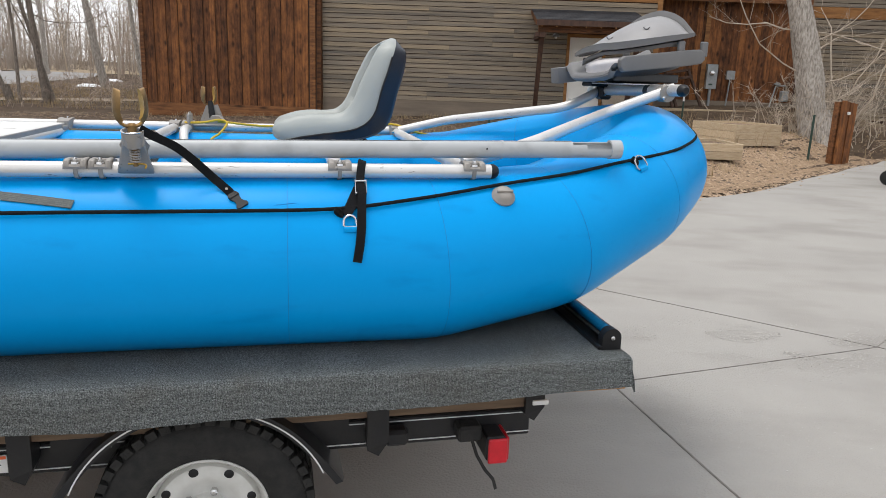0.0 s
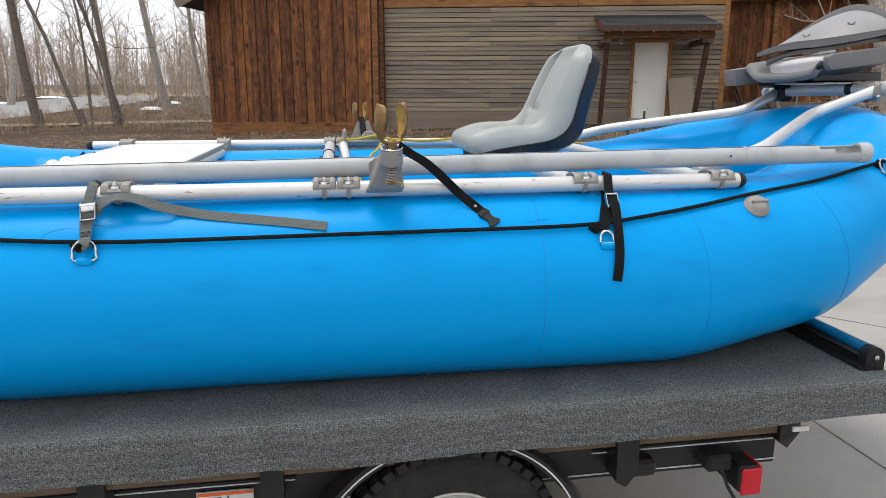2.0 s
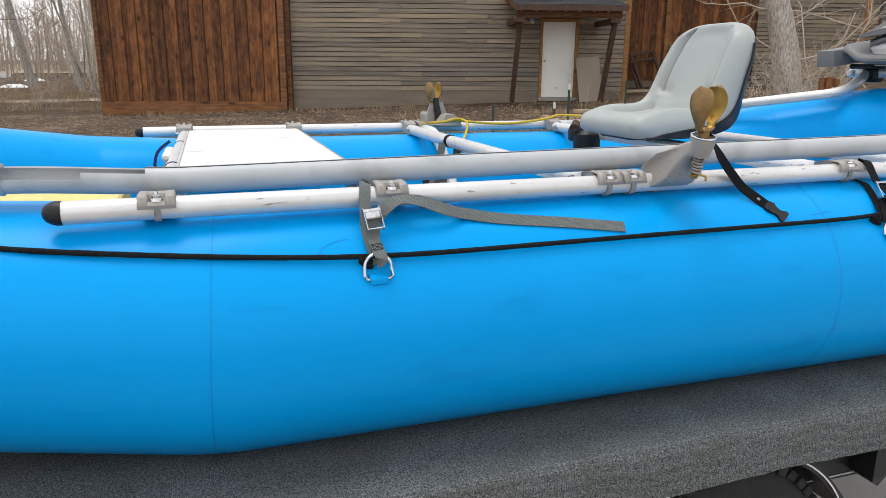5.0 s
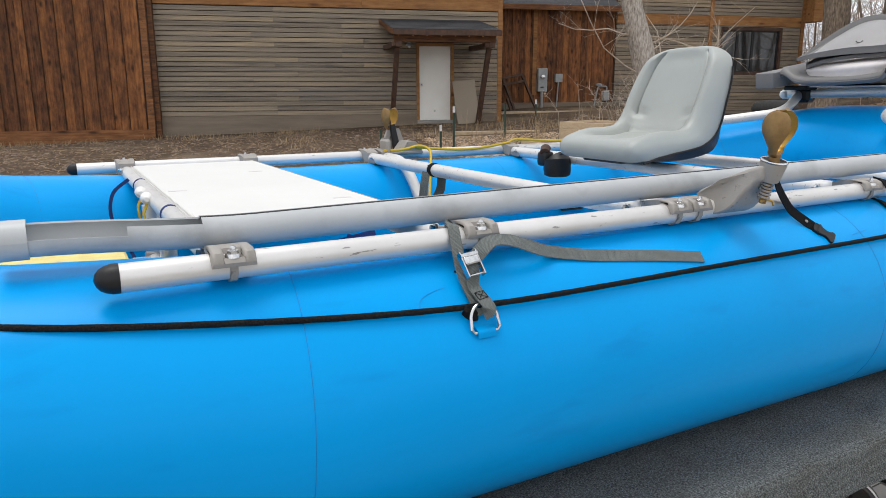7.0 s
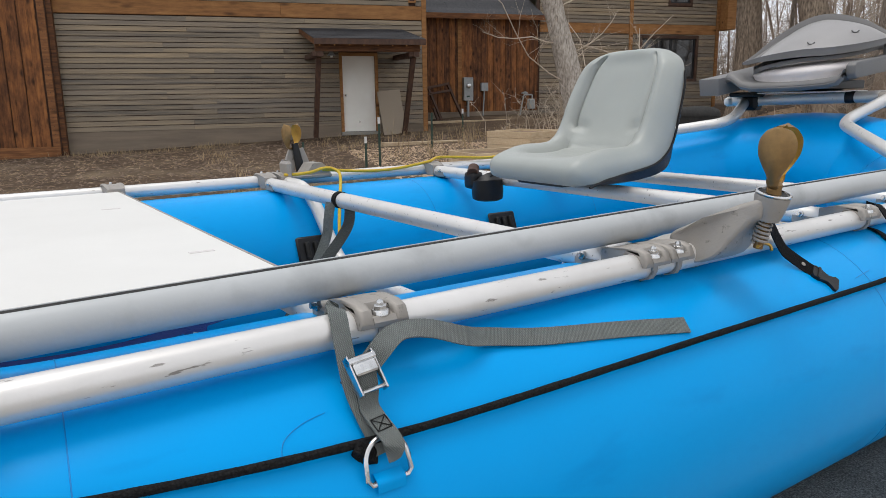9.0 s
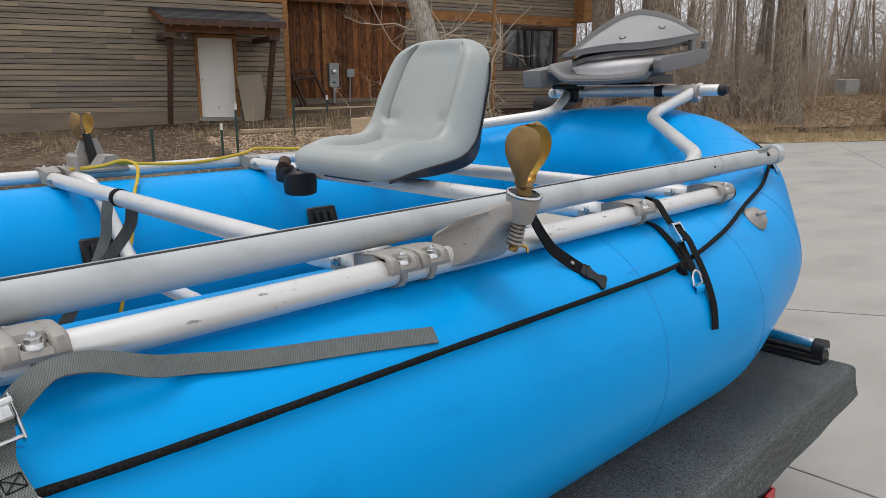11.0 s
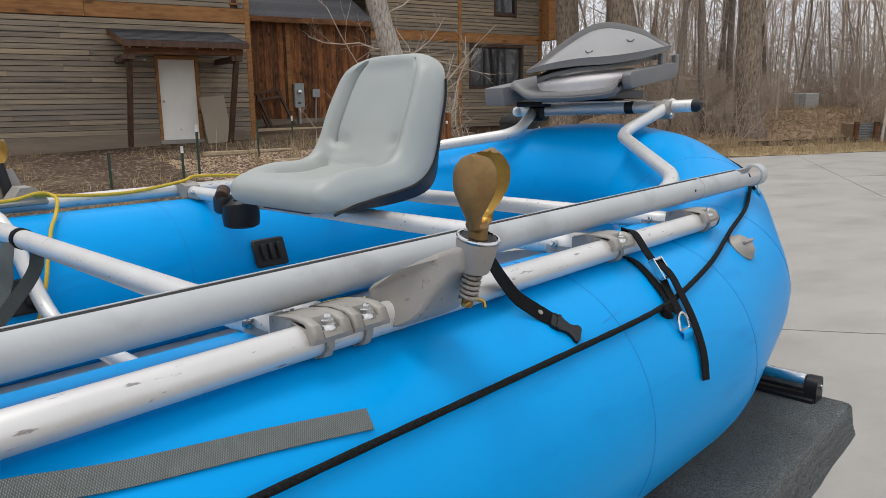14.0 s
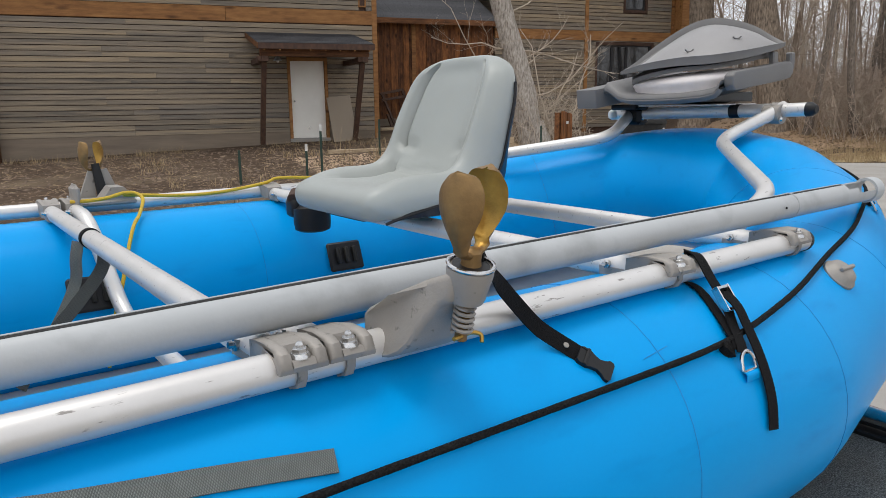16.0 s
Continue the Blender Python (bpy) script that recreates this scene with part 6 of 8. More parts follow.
fr("crossbar_sleeve", swept([(1.964, 0.70, 1.5003), (1.963, 0.735, 1.4998)], 0.0235, sides=18), M_BLACK)
fr("bow_clamp", boxed((1.915, 1.085, 1.452), (1.975, 1.16, 1.515), 0.012), M_BLACK, label="black plastic clamp", angle=30)

# ---- rod tube lying on the crossbars ----
rod = thing("rod_tube", at(BOAT, (0.3, 0.097, 1.297)), "long grey plastic rod tube with a dark slit", "tube")
RB = (0.3, 0.097, 1.297)


def shell(u0, u1, a0, a1, r, t, n=18):
    """A lengthwise piece of a pipe between two angles (0 = towards the near side, 90 = up)."""
    bm = bmesh.new()
    rows = []
    steps = max(2, int((u1 - u0) / 0.03))
    for u in [u0 + (u1 - u0) * k / steps for k in range(steps + 1)]:
        v0, z0 = 0.093, 1.2985 + 0.0125 * u + 0.018 * smooth01((-0.86 - u) / 0.36)
        ring = []
        for rr, order in ((r, 1), (r - t, -1)):
            ang = [a0 + (a1 - a0) * k / n for k in range(n + 1)]
            for a in ang[::order]:
                ring.append(bm.verts.new((u, v0 - rr * math.cos(radians(a)), z0 + rr * math.sin(radians(a)))))
        rows.append(ring)
    k = len(rows[0])
    for a, b in zip(rows, rows[1:]):
        for i in range(k):
            bm.faces.new((a[i], a[(i + 1) % k], b[(i + 1) % k], b[i]))
    for ring in (rows[0], rows[-1]):
        half = k // 2
        for i in range(half - 1):
            bm.faces.new((ring[i], ring[i + 1], ring[k - 2 - i], ring[k - 1 - i]))
    bmesh.ops.recalc_face_normals(bm, faces=bm.faces)
    return bm


part("shaft", off(shell(-0.945, 1.395, 88, 430, 0.0265, 0.003, 40), RB), M_GREY_PVC, rod)
part("slit_gasket", off(shell(-0.945, 1.395, 67, 90, 0.0258, 0.003, 5), RB), M_RUBBER, rod, "dark rubber slit")
for u0, u1, a1, r in ((-1.055, -0.945, 398, 0.0262), (-1.186, -1.055, 364, 0.0262), (1.395, 1.44, 396, 0.0258), (1.44, 1.522, 368, 0.0258)):
    part("trough", off(shell(u0, u1, 122, a1, r, 0.003, 26), RB), M_GREY_PVC, rod, "cut-open end of the tube")
part("sleeve", off(shell(1.17, 1.176, 0, 360, 0.0275, 0.002, 30), RB), M_GREY_PVC, rod)
for u0, u1 in ((-1.225, -1.186), (1.522, 1.558)):
    part("end_ring", off(shell(u0, u1, 0, 359.9, 0.0295, 0.006, 32), RB), M_GREY_PVC, rod, "grey end ring")
part("button", off(lathed([(0.0026, 0), (0.0026, 0.002), (0.001, 0.0026)], axis((1.12, 0.067, 1.316), (0, -1, 0.2)), 10), RB), M_BLACK, rod)


# ---- oarlocks ----
def horn(bm, base, reach, high, wide, turn=0.0, lean=0.0):
    """Two spoon-shaped horns rising from a base; open along the boat."""
    m = Matrix.Translation(base) @ Matrix.Rotation(turn, 4, "Z") @ Matrix.Rotation(lean, 4, "X")
    for s in (-1, 1):
        path = [(0.0, 0.0), (0.50, 0.04), (0.88, 0.19), (1.03, 0.40), (1.03, 0.58), (0.99, 0.78), (0.93, 0.92), (0.90, 0.98), (0.885, 1.0)]
        half = [0.28, 0.30, 0.44, 0.76, 0.97, 0.98, 0.74, 0.46, 0.08]
        P = spline([(a, b, w) for (a, b), w in zip(path, half)], 5)
        rows = []
        for i, q in enumerate(P):
            x, z, w = s * q[0] * reach, q[1] * high, q[2] * wide
            d = P[min(i + 1, len(P) - 1)] - P[max(i - 1, 0)]
            n = Vector((-d[1] * high * s, 0, d[0] * reach)).normalized()
            th = 0.0045
            ring = []
            for k in range(10):
                a = 2 * math.pi * k / 10
                cup = 0.010 * math.cos(a) ** 2 * (q[1] > 0.1)
                ring.append(bm.verts.new(m @ (Vector((x, w * math.cos(a), z)) + n * (th * math.sin(a) + cup))))
            rows.append(ring)
        for a, b in zip(rows, rows[1:]):
            for k in range(10):
                bm.faces.new((a[k], a[(k + 1) % 10], b[(k + 1) % 10], b[k]))
        bm.faces.new(rows[0])
        bm.faces.new(rows[-1])
    bmesh.ops.recalc_face_normals(bm, faces=bm.faces)


def shine(ob, c):
    """The inner faces of the horns are rubbed bright."""
    ob.data.materials.append(M_BRASS_SHINE)
    for f in ob.data.polygons:
        d = Vector((c[0] - f.center.x, c[1] - f.center.y, 0))
        if f.normal.dot(d.normalized()) > 0.35:
            f.material_index = 1


lock = thing("oarlock", at(BOAT, (0.113, 0.007, 1.255)), "worn bronze oarlock on a grey cast tower", "oarlock", "oarlocks")
LB = (0.12, 0.0, 1.255)
bm = bmesh.new()
side_line = [(0.050, 1.272), (0.050, 1.283), (0.040, 1.291), (-0.02, 1.320), (-0.07, 1.345), (-0.112, 1.360), (-0.106, 1.325), (-0.092, 1.318), (-0.077, 1.300), (-0.066, 1.284), (-0.056, 1.268), (-0.044, 1.256), (-0.026, 1.247), (-0.006, 1.243), (0.014, 1.245), (0.032, 1.252), (0.046, 1.262)]
rows = []
for w in (-1, 1):
    rows.append([bm.verts.new((0.169 - 0.16 * (v + 0.107) + w * (0.0262 + 0.0135 * smooth01((1.345 - z) / 0.075) + 0.008 * max(0.0, 1 - ((v + 0.02) / 0.05) ** 2) * smooth01((1.30 - z) / 0.04) - 0.018 * smooth01((v + 0.005) / 0.055)), v, z)) for v, z in side_line])
bm.faces.new(rows[0])
bm.faces.new(list(reversed(rows[1])))
for k in range(len(side_line)):
    j = (k + 1) % len(side_line)
    bm.faces.new((rows[0][k], rows[1][k], rows[1][j], rows[0][j]))
bmesh.ops.recalc_face_normals(bm, faces=bm.faces)
bmesh.ops.bevel(bm, geom=[e for e in bm.edges if e.calc_face_angle(0) > 0.6], offset=0.008, segments=3, affect="EDGES", profile=0.6)
part("tower", off(bm, LB), M_CAST, lock, "grey cast tower", angle=40)
part("saddle", off(swept([(0.122, 0.012, RAIL_Z), (0.170, 0.013, RAIL_Z)], 0.0222, sides=20), LB), M_CAST, lock)
part("saddle_strap", off(swept([(0.135, 0.012, RAIL_Z - 0.001), (0.147, 0.013, RAIL_Z - 0.001)], 0.0235, sides=20), LB), M_CAST, lock)
part("socket", off(lathed([(0.014, -0.006), (0.0195, -0.004), (0.0215, 0.002), (0.0265, 0.030), (0.0265, 0.036), (0.018, 0.037)], Matrix.Translation((0.169, -0.109, 1.325)), 22), LB), M_CAST, lock)
part("bore", off(lathed([(0.021, 0.0), (0.021, 0.0012)], Matrix.Translation((0.169, -0.109, 1.3625)), 20), LB), M_BLACK, lock)
part("collar", off(swept([(0.169 + 0.0255 * math.cos(k * math.pi / 14), -0.109 + 0.0255 * math.sin(k * math.pi / 14), 1.3640) for k in range(28)], 0.0024, sides=8, closed=True), LB), M_STEEL, lock, "bright steel wire ring")
coil = [(0.169 + 0.0112 * math.cos(k * 0.7), -0.109 + 0.0112 * math.sin(k * 0.7), 1.318 - 0.00075 * k) for k in range(50)]
part("spring", off(swept(coil, 0.0024, sides=6), LB), M_CAST, lock, "steel coil spring")
part("shank", off(swept([(0.169, -0.109, 1.272), (0.169, -0.109, 1.37)], 0.0075, sides=14), LB), M_BRASS, lock)
part("cotter_pin", off(swept(rounded([(0.152, -0.118, 1.280), (0.186, -0.108, 1.277), (0.196, -0.114, 1.275), (0.192, -0.120, 1.268)], 0.008), 0.0026, sides=6), LB), M_BRASS_SHINE, lock, "brass cotter pin")
bm = bmesh.new()
horn(bm, (0.169, -0.109, 1.374), 0.036, 0.094, 0.027, turn=radians(22))
shine(part("horn", off(bm, LB), M_BRASS, lock, "worn bronze horns", angle=60), (0.049, -0.109))
part("horn_neck", off(lathed([(0.012, -0.014), (0.011, -0.006), (0.012, 0.002), (0.009, 0.006), (0.004, 0.008)], Matrix.Translation((0.169, -0.109, 1.375)), 16), LB), M_BRASS, lock)

# the pin, its socket and the horns lean outboard
LEAN = Matrix.Translation((0.049, -0.109, 0.107)) @ Matrix.Rotation(radians(13), 4, "X") @ Matrix.Translation((-0.049, 0.109, -0.107))
LEAN_HORN = Matrix.Translation((0.049, -0.109, 0.107)) @ Matrix.Rotation(radians(5), 4, "X") @ Matrix.Translation((-0.049, 0.109, -0.107))
for ob in lock.children:
    if ob.name.split(".")[0] in ("socket", "bore", "collar", "spring", "shank", "cotter_pin", "horn", "horn_neck"):
        ob.data.transform(LEAN if not ob.name.startswith("horn") else LEAN_HORN)

FL = (0.15, 1.72, 1.27)
lock2 = thing("oarlock", at(BOAT, (0.155, 1.72, 1.250)), "worn bronze oarlock on a bolted grey bracket", "oarlock", "oarlocks")
part("bracket_base", off(boxed((0.06, 1.66, 1.274), (0.235, 1.79, 1.290), 0.005), FL), M_CAST, lock2, angle=30)
part("bracket_cheek", off(boxed((0.055, 1.63, 1.262), (0.075, 1.72, 1.345), 0.012), FL), M_CAST, lock2, angle=30)
bm = bmesh.new()
a = [bm.verts.new((u, 1.665, z)) for u, z in ((0.135, 1.290), (0.232, 1.290), (0.218, 1.312), (0.20, 1.328), (0.165, 1.328))]
b = [bm.verts.new((v.co.x, 1.75, v.co.z)) for v in a]
bm.faces.new(a)
bm.faces.new(list(reversed(b)))
for k in range(5):
    bm.faces.new((a[k], b[k], b[(k + 1) % 5], a[(k + 1) % 5]))
bmesh.ops.recalc_face_normals(bm, faces=bm.faces)
part("bracket_block", off(bm, FL), M_CAST, lock2, angle=20)
for x0, x1, mt in ((0.105, 0.145, M_CAST), (0.185, 0.215, M_CAST)):
    part("cheek_plate", off(swept([(x0 + 0.012, 1.80, 1.275), ((x0 + x1) / 2 + (0.155 - (x0 + x1) / 2) * 0.6, 1.80, 1.375)], [0.024, 0.012], section=[(-0.5, -1), (0.5, -1), (0.5, 1), (-0.5, 1)]), FL), mt, lock2, angle=20)
part("upright", off(swept([(0.165, 1.775, 1.275), (0.150, 1.79, 1.395)], [0.018, 0.012], sides=14), FL), M_BLACK, lock2, "black plastic upright")
part("bolt", off(lathed([(0.009, 0), (0.009, 0.004), (0.004, 0.006)], axis((0.163, 1.752, 1.31), (0, -1, 0)), 10), FL), M_STEEL, lock2)
bm = bmesh.new()
horn(bm, (0.144, 1.80, 1.375), 0.034, 0.090, 0.026, turn=radians(22))
shine(part("horn", off(bm, FL), M_BRASS, lock2, "worn bronze horns", angle=60), (-0.006, 0.08))

# ---- white board across the frame ----
board = thing("deck_board", at(BOAT, (-0.71, MID, 1.252)), "white plastic board laid across the frame", "board")
WB = (-0.71, MID, 1.252)
part("panel", off(boxed((-0.903, 0.20, 1.2485), (-0.483, 1.655, 1.2625), 0.003), WB), M_WHITE, board, angle=20)
for u, v in ((-0.545, 0.53), (-0.870, 0.86), (-0.575, 1.24)):
    part("slot", off(boxed((u - 0.022, v - 0.006, 1.2626), (u + 0.022, v + 0.006, 1.2634), 0.0003), WB), M_PADGREY, board, "shallow slot", angle=0)
part("edge_angle", off(boxed((-0.483, 0.20, 1.238), (-0.476, 1.655, 1.2615), 0.002), WB), M_CAST, board, "dull aluminium edge", angle=0)
part("edge_angle", off(boxed((-0.911, 0.20, 1.238), (-0.904, 1.655, 1.2615), 0.002), WB), M_ALU, board, "aluminium edge", angle=0)


# ---- seats ----
def bucket_seat():
    """A moulded seat: a thick cushion lofted between its face and its rear line, and the dark shell behind."""
    # face u, z; rear u, z; half width; depth of the shell
    prof = [(0.500, 1.272, 0.512, 1.272, 0.170, 0.004), (0.484, 1.283, 0.515, 1.275, 0.193, 0.004), (0.478, 1.303, 0.525, 1.278, 0.205, 0.005), (0.484, 1.325, 0.535, 1.280, 0.211, 0.006),
            (0.510, 1.343, 0.550, 1.283, 0.215, 0.012), (0.560, 1.352, 0.580, 1.291, 0.217, 0.020), (0.630, 1.355, 0.640, 1.299, 0.218, 0.030), (0.690, 1.356, 0.710, 1.308, 0.218, 0.040),
            (0.735, 1.366, 0.775, 1.321, 0.218, 0.050), (0.766, 1.392, 0.820, 1.345, 0.217, 0.046), (0.787, 1.430, 0.848, 1.388, 0.216, 0.034), (0.808, 1.485, 0.866, 1.462, 0.214, 0.030),
            (0.829, 1.535, 0.884, 1.520, 0.207, 0.026), (0.848, 1.577, 0.898, 1.568, 0.197, 0.020), (0.864, 1.605, 0.908, 1.598, 0.180, 0.014), (0.880, 1.625, 0.914, 1.617, 0.153, 0.010),
            (0.896, 1.636, 0.918, 1.630, 0.119, 0.006), (0.908, 1.640, 0.920, 1.637, 0.075, 0.004)]
    back = lambda z: 0.013 * smooth01((z - 1.36) / 0.26)
    prof = [(a + back(b), b + 0.25 * back(b), c + back(d), d + 0.25 * back(d), w, e + 0.040 * smooth01((d - 1.31) / 0.08) * smooth01((1.645 - d) / 0.06)) for a, b, c, d, w, e in prof]
    P = spline(prof, 4)
    n, cols = len(P), 41

    def loft(rows):
        out = bmesh.new()
        rings = [[out.verts.new(p) for p in row] for row in rows]
        m = len(rings[0])
        for a, b in zip(rings, rings[1:]):
            for k in range(m):
                out.faces.new((a[k], a[(k + 1) % m], b[(k + 1) % m], b[k]))
        for ring in (rings[0], rings[-1]):
            for k in range(m // 2 - 1):
                out.faces.new((ring[k], ring[k + 1], ring[m - 2 - k], ring[m - 1 - k]))
        bmesh.ops.recalc_face_normals(out, faces=out.faces)
        return out

    pad, shell_rows = [], []
    for i, q in enumerate(P):
        s = i / (n - 1) * 17
        face_p, rear_p = Vector((q[0], MID, q[1])), Vector((q[2], MID, q[3]))
        inward = rear_p - face_p
        depth = inward.length
        d = inward.normalized()
        w = float(q[4])
        face = []
        for j in range(cols):
            g = -1 + 2 * j / (cols - 1)
            edge = abs(g)
            dish = 0.026 * (1 - min(1, edge / 0.68) ** 2.6) * smooth01((s - 3.5) / 3) * smooth01((16.5 - s) / 3)
            roll = depth * 0.60 * max(0, (edge - 0.78) / 0.22) ** 2.4
            groove = 0.024 * math.exp(-((edge - 0.64) / 0.030) ** 2) * smooth01((s - 9.4) / 0.8) * smooth01((15.4 - s) / 1.0)
            groove += 0.012 * math.exp(-((s - 9.9) / 0.22) ** 2) * smooth01((edge - 0.30) / 0.18) * smooth01((0.70 - edge) / 0.06)
            seat_fold = 0.016 * math.exp(-((edge - 0.60) / 0.04) ** 2) * smooth01((s - 4.5) / 1.5) * smooth01((9.5 - s) / 1.5)
            crease = 0.008 * math.exp(-((s - 8.6 + 0.9 * edge) / 0.28) ** 2) * (edge < 0.66)
            puff = -0.013 * math.exp(-((edge - 0.80) / 0.11) ** 2) * smooth01((s - 4) / 2) * smooth01((15.5 - s) / 2)
            face.append(face_p + Vector((0, w * g, 0)) + d * (dish + roll + groove + seat_fold + crease + puff))
        rear = [rear_p + Vector((0, w * 0.995 * (1 - 2 * j / (cols - 1)), 0)) for j in range(cols)]
        pad.append(face + rear)
        deep = float(q[5])
        ws = w - 0.003
        shell_rows.append([rear_p + d * 0.001 + Vector((0, ws * (-1 + 2 * j / 14), 0)) for j in range(15)] + [rear_p + d * (deep * (1.0 if abs(1 - 2 * j / 14) < 0.9 else 0.8)) + Vector((0, ws * (0.96 - 0.18 * smooth01((s - 8) / 3)) * (1 - 2 * j / 14), 0)) for j in range(15)])
    return loft(pad), loft(shell_rows)


SB = (0.70, MID, 1.27)
seat = thing("swivel_chair", at(BOAT, (0.703, MID, 1.277)) @ Matrix.Diagonal((1.0, 1.0, 1.03, 1.0)), "grey moulded vinyl boat seat with a dark back shell", "chair")
cush, shl = bucket_seat()
part("cushion", off(cush, SB), M_VINYL, seat, "smooth grey vinyl cushion", angle=50)
part("back_shell", off(shl, SB), M_DARKVINYL, seat, "dark blue-black back shell", angle=50)
welt = [(0.512, 1.272), (0.550, 1.281), (0.640, 1.297), (0.710, 1.306), (0.775, 1.319), (0.821, 1.345), (0.850, 1.388), (0.871, 1.465), (0.893, 1.525), (0.908, 1.572)]
for side_ in (-1, 1):
    part("welt", off(swept(spline([(u, MID + side_ * (0.2185 if z < 1.50 else 0.2185 - (z - 1.50) * 0.26), z) for u, z in welt], 4), 0.0035, sides=6), SB), M_BLACK, seat, "dark piping along the cushion's edge")
part("swivel", off(lathed([(0.075, 0.0), (0.08, 0.006), (0.08, 0.014), (0.06, 0.02)], Matrix.Translation((0.75, MID, 1.272)), 24), SB), M_BLACK, seat)
part("slide_plate", off(boxed((0.60, MID - 0.11, 1.269), (0.83, MID + 0.11, 1.276), 0.003), SB), M_BLACK, seat, angle=0)
part("mount_block", off(boxed((0.52, MID - 0.10, 1.262), (0.62, MID + 0.10, 1.292), 0.006), SB), M_BLACK, seat, angle=30)
PB = (0.63, 1.245, 1.19)
pouch = thing("reel_pouch", at(BOAT, PB), "black neoprene pouch hanging on the crossbar", "pouch")
part("bag", off(swept([(0.63, 1.245, 1.176), (0.63, 1.245, 1.182), (0.63, 1.245, 1.205), (0.63, 1.245, 1.245), (0.63, 1.25, 1.252)], [0.040, 0.052, 0.055, 0.054, 0.040], sides=20), PB), M_BLACK, pouch)
part("flap", off(boxed((0.575, 1.255, 1.215), (0.625, 1.315, 1.275), 0.018, seg=3), PB), M_BLACK, pouch, angle=40)
part("lens", off(swept([(0.585, 1.27, 1.270), (0.605, 1.29, 1.286)], 0.020, sides=14), PB), M_BEAM, pouch, "dark brown top")
part("thumb_screw", off(lathed([(0.008, 0), (0.008, 0.012), (0.012, 0.014), (0.012, 0.022)], axis((0.68, 1.225, 1.235), (0.3, -1, 0)), 10), PB), M_STEEL, pouch)


def folded_seat():
    """The bow seat: a shallow pan between two arms, its dished backrest folded down over it. It faces the stern."""
    CB0 = (1.94, 0.86, 1.506)
    s = thing("folding_chair", at(BOAT, (1.958, 0.868, 1.526)), "grey plastic folding boat seat, folded down", "chair")

    def grid(rows, thickness, down=(0, 0, -1)):
        out = bmesh.new()
        d = Vector(down) * thickness
        top = [[out.verts.new(p) for p in row] for row in rows]
        low = [[out.verts.new(Vector(p) + d) for p in row] for row in rows]
        n, m = len(rows), len(rows[0])
        for i in range(n - 1):
            for j in range(m - 1):
                out.faces.new((top[i][j], top[i][j + 1], top[i + 1][j + 1], top[i + 1][j]))
                out.faces.new((low[i][j], low[i + 1][j], low[i + 1][j + 1], low[i][j + 1]))
        for i in range(n - 1):
            for j in (0, m - 1):
                out.faces.new((top[i][j], top[i + 1][j], low[i + 1][j], low[i][j]))
        for j in range(m - 1):
            for i in (0, n - 1):
                out.faces.new((top[i][j], low[i][j], low[i][j + 1], top[i][j + 1]))
        bmesh.ops.recalc_face_normals(out, faces=out.faces)
        return out

    NEAR = spline([(1.746, 1.042, 1.621), (1.742, 0.95, 1.639), (1.755, 0.82, 1.653), (1.79, 0.71, 1.657), (1.87, 0.64, 1.670), (1.97, 0.62, 1.686), (2.066, 0.62, 1.699)], 7)
    ARCH = spline([(1.752, 1.052, 1.622), (1.84, 1.06, 1.656), (1.93, 1.03, 1.722), (2.0, 0.96, 1.784), (2.044, 0.896, 1.806), (2.062, 0.82, 1.796), (2.072, 0.74, 1.768), (2.073, 0.67, 1.727), (2.068, 0.622, 1.702)], 6)

    def even(P, n):
        """The curve P at n even steps."""
        P = [Vector([float(c) for c in p]) for p in P]
        d = [0.0]
        for a_, b_ in zip(P, P[1:]):
            d.append(d[-1] + (b_ - a_).length)
        out, i = [], 0
        for k in range(n):
            want = d[-1] * k / (n - 1)
            while i < len(P) - 2 and d[i + 1] < want:
                i += 1
            out.append(P[i].lerp(P[i + 1], (want - d[i]) / max(d[i + 1] - d[i], 1e-9)))
        return out

    n = 45
    near, arch = even(NEAR, n), even(ARCH, n)
    mid_p = Vector((1.92, 0.85, 1.60))
    inset = [p + (Vector((mid_p.x, mid_p.y, p.z)) - p) * 0.06 for p in near]
    crown = [a_.lerp(Vector((mid_p.x, mid_p.y, a_.z)), 0.07) - Vector((0, 0, 0.004 + 0.020 * math.sin(math.pi * k / (n - 1)) ** 0.6)) for k, a_ in enumerate(arch)]

    def cs(name, bm2, mat, label="", angle=45):
        return part(name, off(bm2, CB0), mat, s, label, angle)

    # backrest, folded forward: flange round the near edge, domed back, arched flange behind
    rows = []
    for f in [k / 10 for k in range(11)]:
        rows.append([inset[k].lerp(crown[k], f) + Vector((-0.10, -0.16, 0.14)) * 0.16 * math.sin(math.pi * f) * math.sin(math.pi * k / (n - 1)) for k in range(n)])
    cs("backrest", grid(rows, 0.006, (0.5, 0.5, -0.6)), M_DOME, "pale grey domed back of the folded backrest", 50)
    flange = [[p + Vector((0, 0, 0.002)) for p in inset], [p + Vector((-0.001, -0.002, 0.004)) for p in near], [p + Vector((0, 0, -0.006)) for p in near], [p + Vector((0, 0, -0.007 - 0.016 * math.sin(math.pi * k / (n - 1)) ** 0.6)) for k, p in enumerate(near)]]
    cs("rim", grid(flange, 0.005, (0.5, 0.6, -0.2)), M_SEATGREY, "darker grey wavy rim", 40)
    cs("rim", grid([[c + Vector((0.002, 0.002, -0.004)) for c in crown], [c.lerp(a_, 0.5) for c, a_ in zip(crown, arch)], arch, [a_ + Vector((0.012, 0.010, -0.006)) for a_ in arch]], 0.004, (0.5, 0.4, -0.5)), M_SEATGREY, "darker grey arched rim", 50)
